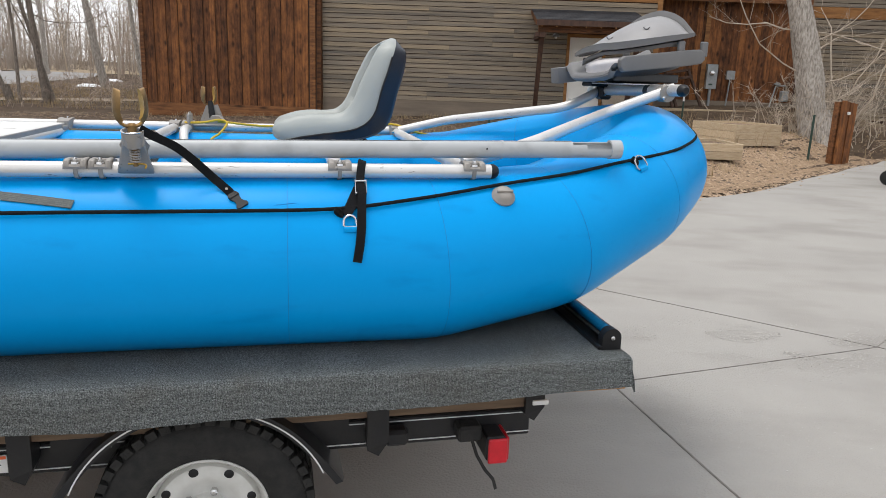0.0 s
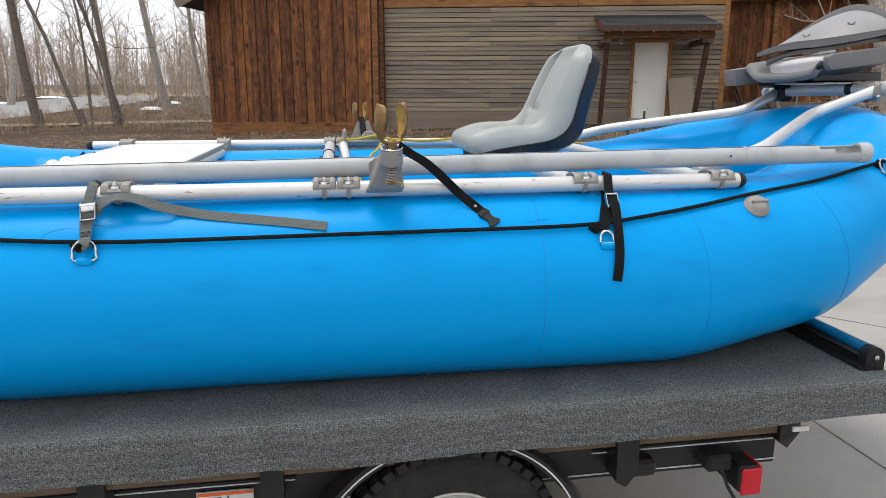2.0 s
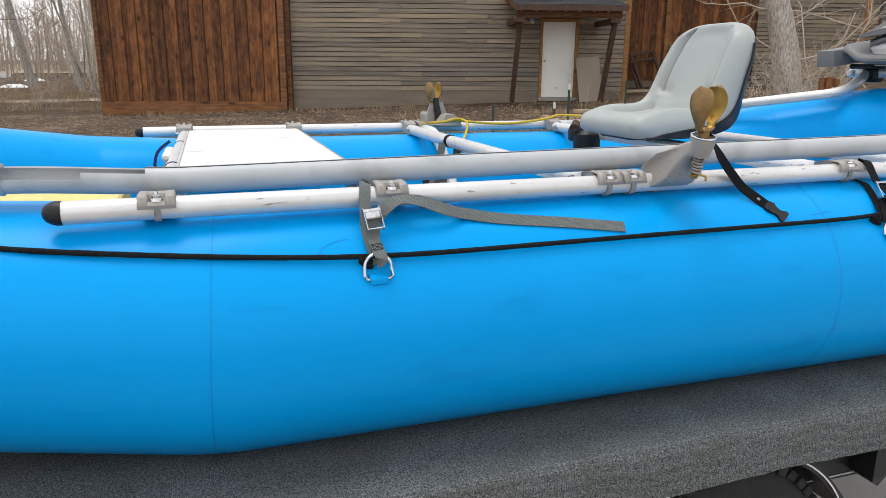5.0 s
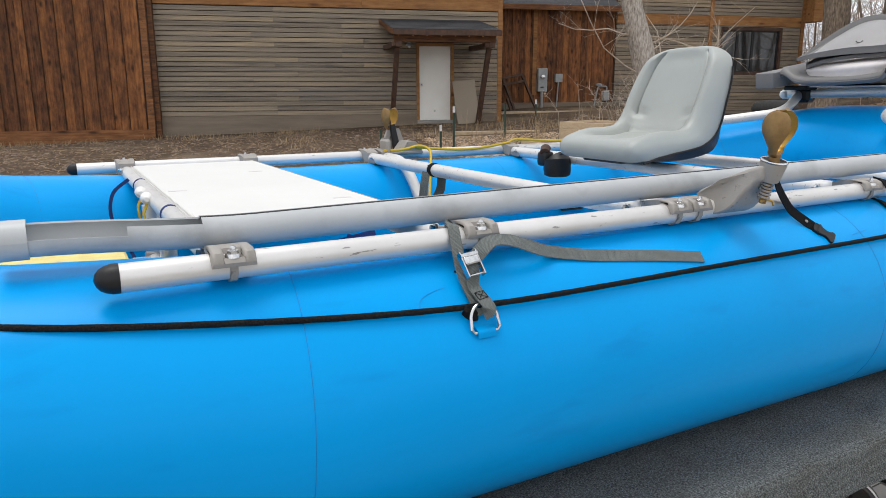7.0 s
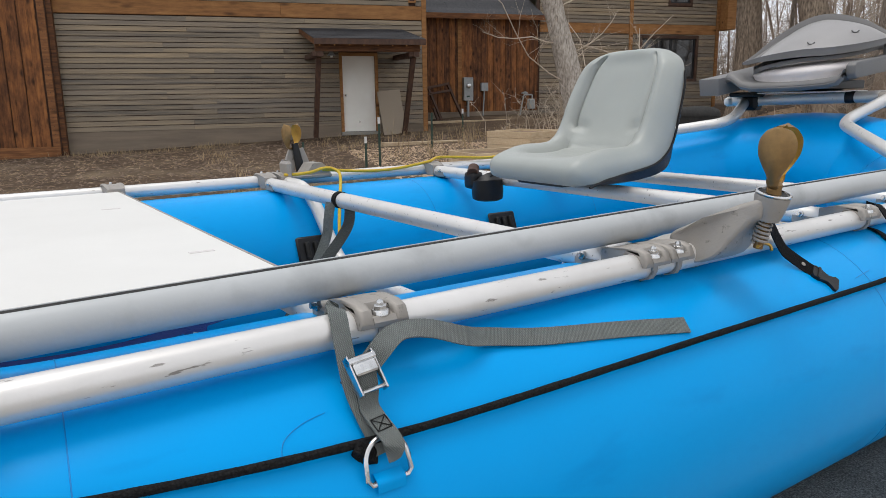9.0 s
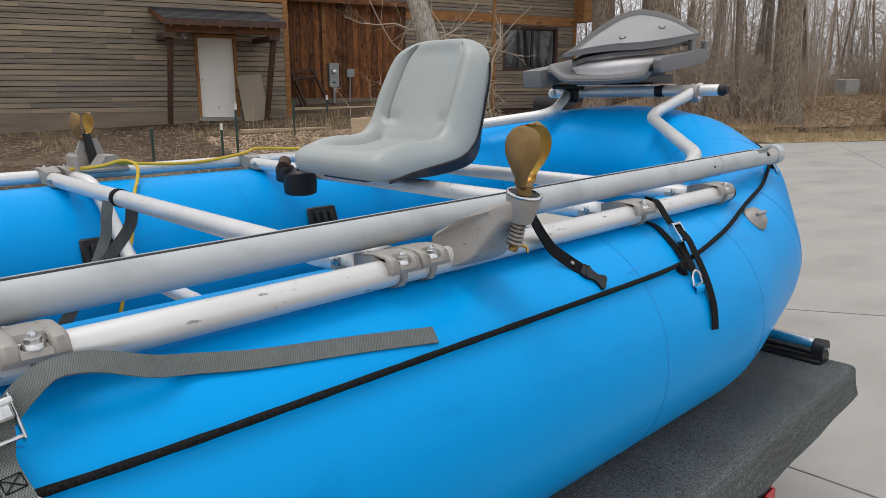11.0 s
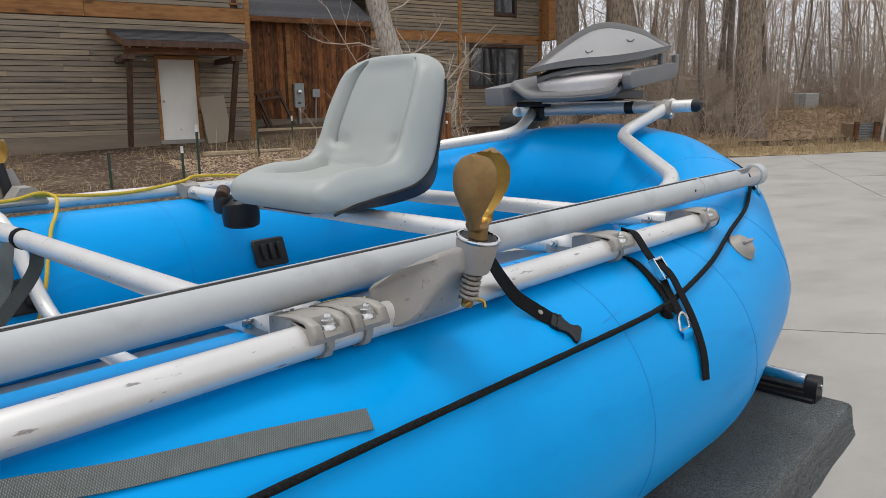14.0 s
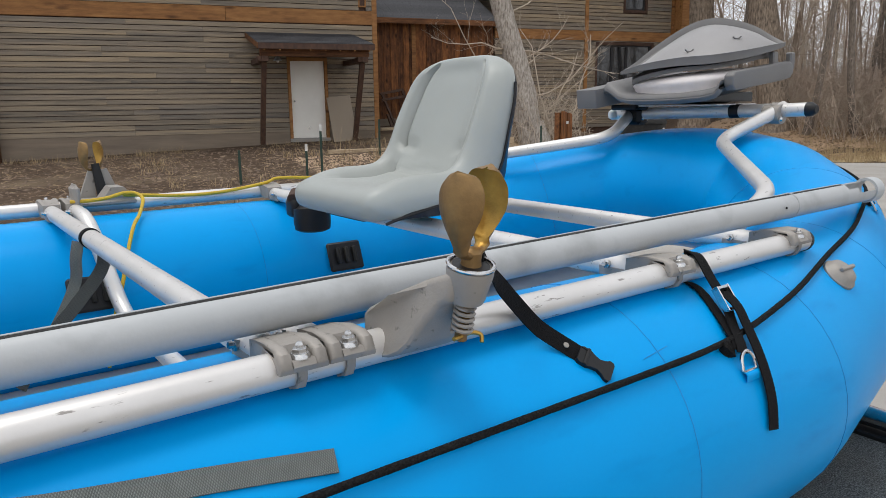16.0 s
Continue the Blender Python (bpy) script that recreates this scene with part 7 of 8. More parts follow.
    far_rim = [Vector((2.10 - 0.335 * (1 - k / (n - 1)), 1.062 - 0.272 * (k / (n - 1)) ** 2, 1.616 + 0.091 * (k / (n - 1)) ** 0.8)) for k in range(n)]
    cs("backrest_side", grid([[a_ + Vector((0.010, 0.008, -0.006)) for a_ in arch], far_rim], 0.005, (-0.5, -0.5, -0.5)), M_SEATGREY, "", 50)
    for k, f in ((18, 0.16), (29, 0.30)):
        c = inset[k].lerp(crown[k], f) + Vector((-0.10, -0.16, 0.14)) * 0.16 * math.sin(math.pi * f) * math.sin(math.pi * k / (n - 1)) + Vector((-0.003, -0.004, 0.002))
        cs("slot", swept([c + Vector((-0.008, 0.010, 0.003)), c + Vector((-0.003, 0.004, -0.004)), c + Vector((0.003, -0.004, -0.004)), c + Vector((0.008, -0.010, 0.003))], 0.0026, sides=8), M_SEATGREY)
    # cushion under the backrest
    rows = []
    for f in (0.0, 0.15, 0.3, 0.5, 0.7, 0.85):
        rows.append([inset[k].lerp(crown[k], f).lerp(Vector((mid_p.x, mid_p.y, inset[k].z)), 0.10) - Vector((0, 0, 0.012 + 0.020 * math.sin(math.pi * min(1.0, f + 0.25)))) for k in range(n)])
    cs("back_cushion", grid(rows, 0.014), M_SEATGREY, "grey cushion under the folded backrest", 60)
    # pan: a shallow dish, open to the front, rising to the rear
    rise = lambda u: 0.14 * (u - 1.745)
    across = [(1.118, 0.040), (1.112, 0.046), (1.098, 0.044), (1.075, 0.030), (1.045, 0.010), (1.00, 0.0), (0.90, -0.002), (0.80, 0.0), (0.71, 0.006), (0.665, 0.016), (0.648, 0.036)]
    rows = []
    for u, dz in ((1.752, -0.036), (1.738, -0.030), (1.730, -0.020), (1.733, -0.010), (1.745, -0.006), (1.80, -0.006), (1.90, -0.004), (2.0, -0.010), (2.06, -0.004), (2.115, 0.014)):
        rows.append([(u + 0.012 * (abs(v - 0.88) / 0.24) ** 3, v, 1.549 + rise(u) + dz + z * (1.0 if u > 1.74 else 0.85)) for v, z in across])
    cs("pan", grid(rows, 0.006), M_SEATGREY, "grey moulded plastic pan with a rolled front lip", 50)
    # seat pad
    bm = bmesh.new()
    rows = []
    for r, z in ((1.0, -0.028), (1.0, 0.0), (1.03, 0.010), (1.0, 0.022), (0.9, 0.030), (0.6, 0.036), (0.25, 0.038)):
        ring = []
        for t in [2 * math.pi * k / 48 for k in range(48)]:
            v = 0.862 + 0.196 * r * math.copysign(abs(math.cos(t)) ** 0.65, math.cos(t))
            u = 1.905 + 0.150 * r * math.copysign(abs(math.sin(t)) ** 0.75, math.sin(t)) - 0.012 * r * math.cos((v - 0.78) * 16)
            ring.append(bm.verts.new((u, v, 1.560 + rise(u) * 0.85 + z * 0.95 + 0.008 * (0.86 - v) / 0.2)))
        rows.append(ring)
    for p, q in zip(rows, rows[1:]):
        for k in range(48):
            bm.faces.new((p[k], p[(k + 1) % 48], q[(k + 1) % 48], q[k]))
    bm.faces.new(rows[-1])
    bmesh.ops.recalc_face_normals(bm, faces=bm.faces)
    cs("pad", bm, M_PADGREY, "pale grey foam seat pad", 60)
    # arms
    bm = bmesh.new()
    side = [(1.768, 1.562), (1.766, 1.592), (1.782, 1.605), (2.06, 1.640), (2.098, 1.642), (2.116, 1.630), (2.120, 1.604), (2.104, 1.588), (2.05, 1.578), (1.90, 1.560), (1.80, 1.548), (1.782, 1.546)]
    a = [bm.verts.new((u, 0.614, z)) for u, z in side]
    b2 = [bm.verts.new((u, 0.648, z)) for u, z in side]
    bm.faces.new(a)
    bm.faces.new(list(reversed(b2)))
    for k in range(len(side)):
        bm.faces.new((a[k], b2[k], b2[(k + 1) % len(side)], a[(k + 1) % len(side)]))
    bmesh.ops.recalc_face_normals(bm, faces=bm.faces)
    bmesh.ops.bevel(bm, geom=bm.edges[:], offset=0.006, segments=3, affect="EDGES", profile=0.6)
    cs("arm", bm, M_SEATGREY, "grey box-shaped arm", 40)
    tilt = Matrix.Translation((1.705, 1.17, 1.529)) @ Matrix.Rotation(radians(-8), 4, "Y")
    cs("arm", boxed((0.0, -0.050, -0.034), (0.40, 0.044, 0.034), 0.004, m=tilt, seg=2), M_SEATGREY, "grey box-shaped arm", 30)
    for u, v in ((2.02, 0.632), (2.115, 0.626), (2.02, 1.11)):
        cs("hinge", boxed((u - 0.014, v - 0.010, 1.615), (u + 0.014, v + 0.010, 1.672), 0.004), M_SEATGREY, "", 30)
    # underside, its shade painted in with a darker grey
    rows = []
    for u, low in ((1.765, 0.020), (1.80, 0.032), (1.88, 0.044), (1.97, 0.046), (2.06, 0.030), (2.13, 0.004)):
        rows.append([(u, 0.652 + 0.45 * k / 16, 1.555 + rise(u) + (0.02 if u > 2.1 else 0) - low * (1 - abs(k / 8 - 1) ** 4)) for k in range(17)])
    cs("under_tray", grid(rows, 0.006), M_SEATUNDER, "ribbed underside with shade painted in", 50)
    for v in (0.74, 0.88, 1.02):
        cs("rib", boxed((1.80, v - 0.008, 1.512), (2.08, v + 0.008, 1.545), 0.004), M_SEATUNDER, "", 30)
    cs("swivel", lathed([(0.10, -0.012), (0.11, -0.006), (0.11, 0.004), (0.08, 0.012)], Matrix.Translation((1.94, 0.86, 1.518)), 24), M_BLACK, "black swivel plate")
    # the fixing plate lies level on the crossbar
    plate = thing("seat_plate", BOAT @ Matrix.Translation((1.957, 0.866, 1.5200)), "thin aluminium seat plate on the bow crossbar", "plate")
    part("sheet", boxed((-0.11, -0.15, 0.0), (0.12, 0.17, 0.005), 0.001), M_ALU, plate, angle=0)
    for y0, y1 in ((0.20, 0.225), (0.065, 0.09)):
        part("clip", swept([(-0.085, y0, 0.017), (-0.085, (y0 + y1) / 2, 0.020), (-0.085, y1, 0.017)], [0.008, 0.010, 0.008], sides=10), M_WHITE, plate, "white clip")
    part("cord", swept([(-0.085, 0.09, 0.013), (-0.086, 0.14, 0.011), (-0.085, 0.20, 0.014)], 0.0055, sides=8), M_YELLOW, plate, "short bit of yellow cord")
    part("latch", boxed((-0.10, 0.19, -0.012), (-0.02, 0.31, 0.008), 0.006), M_BLACK, plate, "black latch", angle=30)
    part("ball", lathed([(0.006, -0.02), (0.017, -0.012), (0.020, 0.0), (0.017, 0.012), (0.006, 0.02)], Matrix.Translation((-0.03, 0.355, -0.03)), 14), M_WHITE, plate, "white ball end")

folded_seat()

# ---- straps and cords ----


# grey cam strap: loop over the rail, buckle, loose tail
base = Vector((-0.56, -0.05, 1.2))
cam_strap = thing("cam_strap", at(BOAT, base + Vector((0.014, 0, 0))), "grey woven cam strap with a steel buckle and loose tail", "strap")
ring_p, ring_d = skin(-0.571, 41.5, 0.012)
rv = rail_v(-0.56)
loop_a = [ring_p + Vector((0.016, 0.004, -0.002)), Vector((-0.565, -0.066, 1.200)), Vector((-0.561, rv - 0.033, 1.246)), Vector((-0.556, rv - 0.010, 1.2768)), Vector((-0.553, rv + 0.012, 1.2760)), Vector((-0.551, rv + 0.03, 1.252))]
part("webbing", off(banded(spline([tuple(p) for p in loop_a], 5), [(0, -0.9, 0.4)], 0.022, 0.0022), base), M_WEBGREY, cam_strap, angle=60)
loop_b = [ring_p + Vector((0.014, -0.004, 0.002)), ring_p + Vector((0.020, -0.012, 0.014)), Vector((-0.556, -0.084, 1.186)), Vector((-0.553, -0.076, 1.206)), Vector((-0.550, -0.066, 1.226))]
tag = part("webbing", off(banded(spline([tuple(p) for p in loop_b], 5), [(0, -0.80, 0.6)], 0.023, 0.0022), base), M_WEBGREY, cam_strap, "doubled end with a stitched cross", angle=60)
mid_t = loop_b[1].lerp(loop_b[2], 0.55)
along_t = (loop_b[2] - loop_b[1]).normalized()
out_t = Vector((0, -0.80, 0.6))
out_t = (out_t - along_t * out_t.dot(along_t)).normalized()
side_t = along_t.cross(out_t)
for (a0, b0), (a1, b1) in (((-1, -1), (1, -1)), ((-1, 1), (1, 1)), ((-1, -1), (-1, 1)), ((1, -1), (1, 1)), ((-1, -1), (1, 1)), ((-1, 1), (1, -1))):
    p0 = mid_t + side_t * a0 * 0.009 + along_t * b0 * 0.008 + out_t * 0.0022
    p1 = mid_t + side_t * a1 * 0.009 + along_t * b1 * 0.008 + out_t * 0.0022
    part("stitch", off(swept([p0, p1], 0.0006, sides=5), base), M_WEBBLACK, tag)
tail_pts = [(-0.548, -0.054, 1.216), (-0.526, -0.056, 1.240), (-0.497, -0.046, 1.252), (-0.455, -0.044, 1.248), (-0.40, -0.046, 1.228), tuple(skin(-0.352, 66, 0.010)[0]), tuple(skin(-0.27, 62, 0.005)[0]), tuple(skin(-0.13, 57, 0.003)[0]), tuple(skin(-0.010, 52, 0.003)[0])]
tail_n = [(0, -0.9, 0.4), (0, -0.7, 0.7), (0.1, -0.5, 0.9), (0.2, -0.7, 0.7), (0.1, -0.8, 0.6), (0, -0.75, 0.66), (0, -0.72, 0.7), (0, -0.7, 0.72), (0, -0.7, 0.72)]
S = spline([(*a, *b) for a, b in zip(tail_pts, tail_n)], 6)
part("tail", off(banded([q[:3] for q in S], [q[3:] for q in S], 0.026, 0.0022), base), M_WEBGREY, cam_strap, angle=60)
bk = Matrix.Translation((-0.553, -0.071, 1.220)) @ Matrix.Rotation(radians(-37), 4, "X") @ Matrix.Rotation(radians(-6), 4, "Y")
buckle = part("buckle", off(boxed((-0.017, -0.008, -0.022), (-0.0145, 0.006, 0.026), 0.001, m=bk), base), M_STEEL, cam_strap, "bright steel cam buckle", angle=0)
part("cheek", off(boxed((0.0145, -0.008, -0.022), (0.017, 0.006, 0.026), 0.001, m=bk), base), M_STEEL, buckle, angle=0)
part("roller_bar", off(swept([bk @ Vector((-0.017, -0.004, 0.018)), bk @ Vector((0.017, -0.004, 0.018))], 0.005, sides=10), base), M_STEEL, buckle)
part("lever", off(boxed((-0.014, -0.010, 0.000), (0.014, -0.006, 0.015), 0.002, m=bk), base), M_STEEL, buckle, angle=0)
part("lower_bar", off(swept([bk @ Vector((-0.017, 0.0, -0.017)), bk @ Vector((0.017, 0.0, -0.017))], 0.0024, sides=8), base), M_STEEL, buckle)

# black strap at the bow ring
base = Vector((0.70, -0.06, 1.2))
black_strap = thing("cam_strap", at(BOAT, base), "black webbing strap with a steel buckle on the rail", "strap")
rv = rail_v(0.72)
over = Vector((0.742, 0.012, 1.277))
S = [Vector((0.734, -0.044, 1.218)), Vector((0.735, -0.020, 1.244)), over, Vector((0.745, rv + 0.012, 1.2755)), Vector((0.745, rv + 0.026, 1.248))]
part("webbing", off(banded(spline([tuple(p) for p in S], 5), [(0, -0.85, 0.5)], 0.023, 0.0022), base), M_WEBBLACK, black_strap, angle=60)
S = [Vector((0.744, rv + 0.012, 1.228)), skin(0.735, 74, 0.003)[0], skin(0.715, 60, 0.003)[0], skin(0.697, 48, 0.010)[0], skin(0.690, 43.5, 0.010)[0]]
part("webbing", off(banded(spline([tuple(p) for p in S], 5), [(0, -0.75, 0.65)], 0.022, 0.0022), base), M_WEBBLACK, black_strap, "doubled webbing to the ring", angle=60)
S = [Vector((0.732, -0.056, 1.200)), skin(0.718, 54, 0.010)[0], skin(0.700, 46, 0.013)[0], skin(0.693, 42, 0.012)[0]]
part("webbing", off(banded(spline([tuple(p) for p in S], 5), [(0, -0.75, 0.65)], 0.022, 0.0022), base), M_WEBBLACK, black_strap, angle=60)
S = [(0.733, -0.046, 1.226), (0.735, -0.070, 1.208), (0.733, -0.090, 1.180), (0.731, -0.112, 1.146), (0.728, -0.132, 1.108), (0.723, -0.147, 1.070), (0.716, -0.156, 1.030)]
part("tail", off(banded(spline(S, 4), [(0.05, -0.85, 0.45)], 0.024, 0.0022), base), M_WEBBLACK, black_strap, "loose hanging tail", angle=60)
p1 = Vector((0.7335, -0.050, 1.2155))
f = axis(p1, (0, -0.80, 0.60))
buckle = part("buckle", off(boxed((-0.016, -0.022, -0.006), (-0.0135, 0.022, 0.008), 0.001, m=f), base), M_STEEL, black_strap, "bright steel cam buckle", angle=0)
part("cheek", off(boxed((0.0135, -0.022, -0.006), (0.016, 0.022, 0.008), 0.001, m=f), base), M_STEEL, buckle, angle=0)
for y in (-0.019, 0.019):
    part("roller_bar", off(swept([f @ Vector((-0.016, y, 0.003)), f @ Vector((0.016, y, 0.003))], 0.0032, sides=8), base), M_STEEL, buckle)

# oar tether with a plastic clip
base = Vector((0.30, -0.09, 1.25))
tether = thing("oar_tether", at(BOAT, base), "black webbing tether with a plastic side-release clip", "strap")
pts = [(0.180, -0.100, 1.368), (0.205, -0.078, 1.350), (0.252, -0.040, 1.320), (0.295, -0.024, 1.282), (0.335, -0.020, 1.243), (0.352, -0.024, 1.228), (0.381, -0.040, 1.205), (0.398, -0.056, 1.190)]
S = spline([tuple(p) for p in pts], 6)
part("webbing", off(banded(S, [(-0.25, -0.80, 0.45)], 0.023, 0.0022), base), M_WEBBLACK, tether, angle=60)
dr = (Vector(pts[-1]) - Vector(pts[-2])).normalized()
nn = Vector((0, -0.75, 0.66))
nn = (nn - dr * nn.dot(dr)).normalized()
f = Matrix((dr, dr.cross(nn) * -1, nn)).transposed().to_4x4()
f.translation = pts[-1]
bm = bmesh.new()
outline = [(-0.014, 0.011), (-0.010, 0.014), (0.002, 0.014), (0.008, 0.011), (0.018, 0.009), (0.026, 0.012), (0.032, 0.017), (0.038, 0.016), (0.040, 0.012)]
ring_ = outline + [(x, -y) for x, y in reversed(outline)]
lo_ = [bm.verts.new(f @ Vector((x, y, -0.003))) for x, y in ring_]
hi_ = [bm.verts.new(f @ Vector((x, y, 0.004))) for x, y in ring_]
bm.faces.new(lo_)
bm.faces.new(list(reversed(hi_)))
for k in range(len(ring_)):
    j = (k + 1) % len(ring_)
    bm.faces.new((lo_[k], hi_[k], hi_[j], lo_[j]))
bmesh.ops.recalc_face_normals(bm, faces=bm.faces)
clip = part("clip", off(bm, base), M_BLACK, tether, "black plastic side-release clip", angle=30)
part("keeper", off(boxed((-0.004, -0.0145, 0.0042), (0.001, 0.0145, 0.0065), 0.0008, m=f), base), M_BLACK, clip, angle=30)
part("rivet", off(lathed([(0.0042, 0), (0.0042, 0.0012), (0.002, 0.002)], axis(Vector(S[35]) + nn * 0.0012, nn), 10), base), M_CAST, tether, "small dull rivet")

# grey strap round the middle crossbar
base = Vector((-0.03, 1.10, 1.2))
mid_strap = thing("lashing_strap", at(BOAT, base), "grey webbing strap looped round the middle crossbar", "strap")
part("wrap", off(swept([(0.0, 1.088, 1.248), (0.0, 1.112, 1.248)], 0.0238, sides=20), base), M_WEBBLACK, mid_strap, "black webbing wrapped round the bar", angle=60)
lp = [(0.026, 1.10, 1.245), (0.024, 1.095, 1.205), (0.006, 1.085, 1.165), (-0.06, 1.08, 1.09), (-0.125, 1.08, 1.02), (-0.18, 1.09, 0.93)]
part("webbing", off(banded(spline(lp, 5), [(-0.5, -0.85, 0.25)], 0.030, 0.0025), base), M_WEBDARK, mid_strap, angle=60)
lp2 = [(-0.025, 1.112, 1.242), (-0.034, 1.112, 1.20), (-0.038, 1.12, 1.15), (-0.070, 1.12, 1.08), (-0.12, 1.12, 1.00)]
part("webbing", off(banded(spline(lp2, 5), [(-0.6, -0.75, 0.25)], 0.028, 0.0025), base), M_WEBGREY, mid_strap, angle=60)

# yellow anchor cord from the far bracket to the bow
cord = thing("anchor_cord", at(BOAT, (0.1, 1.66, 1.30)), "thin yellow cord looped over the far bracket", "rope")
CB = (0.1, 1.66, 1.30)
cp = [(0.05, 1.645, 1.276), (0.10, 1.640, 1.276), (0.15, 1.640, 1.280), (0.20, 1.645, 1.290), (0.235, 1.645, 1.286), (0.245, 1.610, 1.270), (0.215, 1.545, 1.232), (0.182, 1.485, 1.208), (0.140, 1.410, 1.136), (0.116, 1.370, 1.080), (0.083, 1.355, 0.985), (0.07, 1.365, 0.90), (0.06, 1.385, 0.84)]
part("cord", off(swept(spline(cp, 6), 0.0055, sides=8), CB), M_YELLOW, cord)
cp = [(0.20, 1.655, 1.284), (0.36, 1.665, 1.268), (0.50, 1.668, 1.266), (0.66, 1.67, 1.284), (0.72, 1.69, 1.296), (0.84, 1.69, 1.290), (0.95, 1.675, 1.283), (1.06, 1.655, 1.286), (1.16, 1.58, 1.255), (1.28, 1.52, 1.235), (1.40, 1.46, 1.20), (1.46, 1.40, 1.10), (1.48, 1.36, 1.0)]
part("cord", off(swept(spline(cp, 6), 0.0055, sides=8), CB), M_YELLOW, cord)

coil_rope = thing("rope_coil", at(BOAT, (0.98, 1.22, 0.80)), "small coil of yellow rope on the raft's floor", "rope")
turns = [((0.085 - 0.002 * (k % 7)) * math.cos(k * 0.42), (0.065 - 0.002 * (k % 5)) * math.sin(k * 0.42), 0.010 + 0.0009 * k) for k in range(75)]
part("rope", swept(turns, 0.007, sides=7), M_YELLOW, coil_rope)

# odds and ends under and beside the board
gear = thing("rolled_bottle", at(BOAT, (-0.97, 0.95, 1.245)), "white plastic floats lashed to the crossbar", "float", "lashed floats")
for k, v in enumerate((0.86, 0.99)):
    part("float", off(lathed([(0.006, -0.030), (0.014, -0.020), (0.016, 0.0), (0.014, 0.020), (0.006, 0.030)], axis((-0.946, v, 1.250), (0.1, 1, 0.0)), 14), (-0.97, 0.95, 1.245)), M_WHITE, gear)
    part("tie", off(banded([(-0.948, v - 0.02, 1.238), (-0.958, v - 0.02, 1.215), (-0.956, v - 0.015, 1.185), (-0.950, v - 0.01, 1.168)], [(-1, -0.3, 0.2)], 0.014, 0.002), (-0.97, 0.95, 1.245)), M_YELLOW, gear, "short yellow tie", angle=60)
blue = thing("blue_strap", at(BOAT, (-0.95, 1.2, 1.2)), "dark blue webbing straps hanging from the crossbar", "strap")
BB = (-0.95, 1.2, 1.2)
part("webbing", off(banded(spline([(-0.955, 1.22, 1.262), (-1.0, 1.24, 1.22), (-1.01, 1.24, 1.15), (-0.98, 1.23, 1.08), (-0.95, 1.2, 1.0)], 5), [(-0.3, -1, 0)], 0.010, 0.002), BB), M_BLUESTRAP, blue, angle=60)
for v in (0.62, 1.22):
    part("wrap", off(swept([(-0.922, v - 0.008, 1.240), (-0.922, v + 0.008, 1.240)], 0.0228, sides=18), BB), M_BLUESTRAP, blue)
part("webbing", off(banded(spline([(-0.94, 0.20, 1.232), (-0.86, 0.20, 1.221), (-0.775, 0.20, 1.218), (-0.70, 0.20, 1.223), (-0.60, 0.20, 1.238)], 5), [(0, -0.8, 0.5)], 0.012, 0.002), BB), M_BLUESTRAP, blue, angle=60)
part("tab", off(banded([(-0.645, 0.198, 1.236), (-0.652, 0.194, 1.218), (-0.664, 0.19, 1.198)], [(0, -0.8, 0.5)], 0.026, 0.002), BB), M_BLUESTRAP, blue, angle=60)
part("bar", off(banded([(-0.649, 0.1915, 1.2225), (-0.655, 0.1885, 1.208)], [(0, -0.8, 0.5)], 0.010, 0.0008), BB), M_LABEL, blue, angle=0)
foam = thing("foam_block", at(BOAT, (-1.25, 0.45, 1.1)), "yellow foam block beside the rail", "foam")
part("block", off(boxed((-1.46, 0.30, 1.05), (-1.035, 0.66, 1.205), 0.006), (-1.25, 0.45, 1.1)), M_FOAM, foam, angle=30)



# ---- trees ----
class Limbs:
    """Gathers tapered limbs as quads for one mesh."""

    def __init__(self):
        self.verts, self.faces = [], []

    def limb(self, pts, r0, r1, sides):
        n = len(pts)
        base = len(self.verts)
        side = None
        for i, p in enumerate(pts):
            t = (pts[min(i + 1, n - 1)] - pts[max(i - 1, 0)]).normalized()
            if side is None:
                ref = Vector((1, 0, 0)) if abs(t.x) < 0.8 else Vector((0, 1, 0))
                side = t.cross(ref).normalized()
            else:
                side = (side - t * side.dot(t)).normalized()
            top = t.cross(side)
            r = r0 + (r1 - r0) * i / (n - 1)
            for k in range(sides):
                a = 2 * math.pi * k / sides
                lump = 1 + 0.22 * noise.noise(Vector((p.x * 2 + k, p.z * 1.5, p.y))) if sides > 6 else 1
                q = p + (side * math.cos(a) + top * math.sin(a)) * r * lump
                self.verts.append((q.x, q.y, q.z))
        for i in range(n - 1):
            for k in range(sides):
                a, b = base + i * sides + k, base + i * sides + (k + 1) % sides
                self.faces.append((a, b, b + sides, a + sides))

    def mesh(self, name, mat):
        return pydata(name, self.verts, self.faces, mat)


def wander(rng, start, way, length, steps, bend, lift=0.0):
    pts = [start.copy()]
    d = way.normalized()
    for _ in range(steps):
        d = (d + Vector((rng.gauss(0, bend), rng.gauss(0, bend), rng.gauss(0, bend) + lift))).normalized()
        pts.append(pts[-1] + d * (length / steps))
    return pts


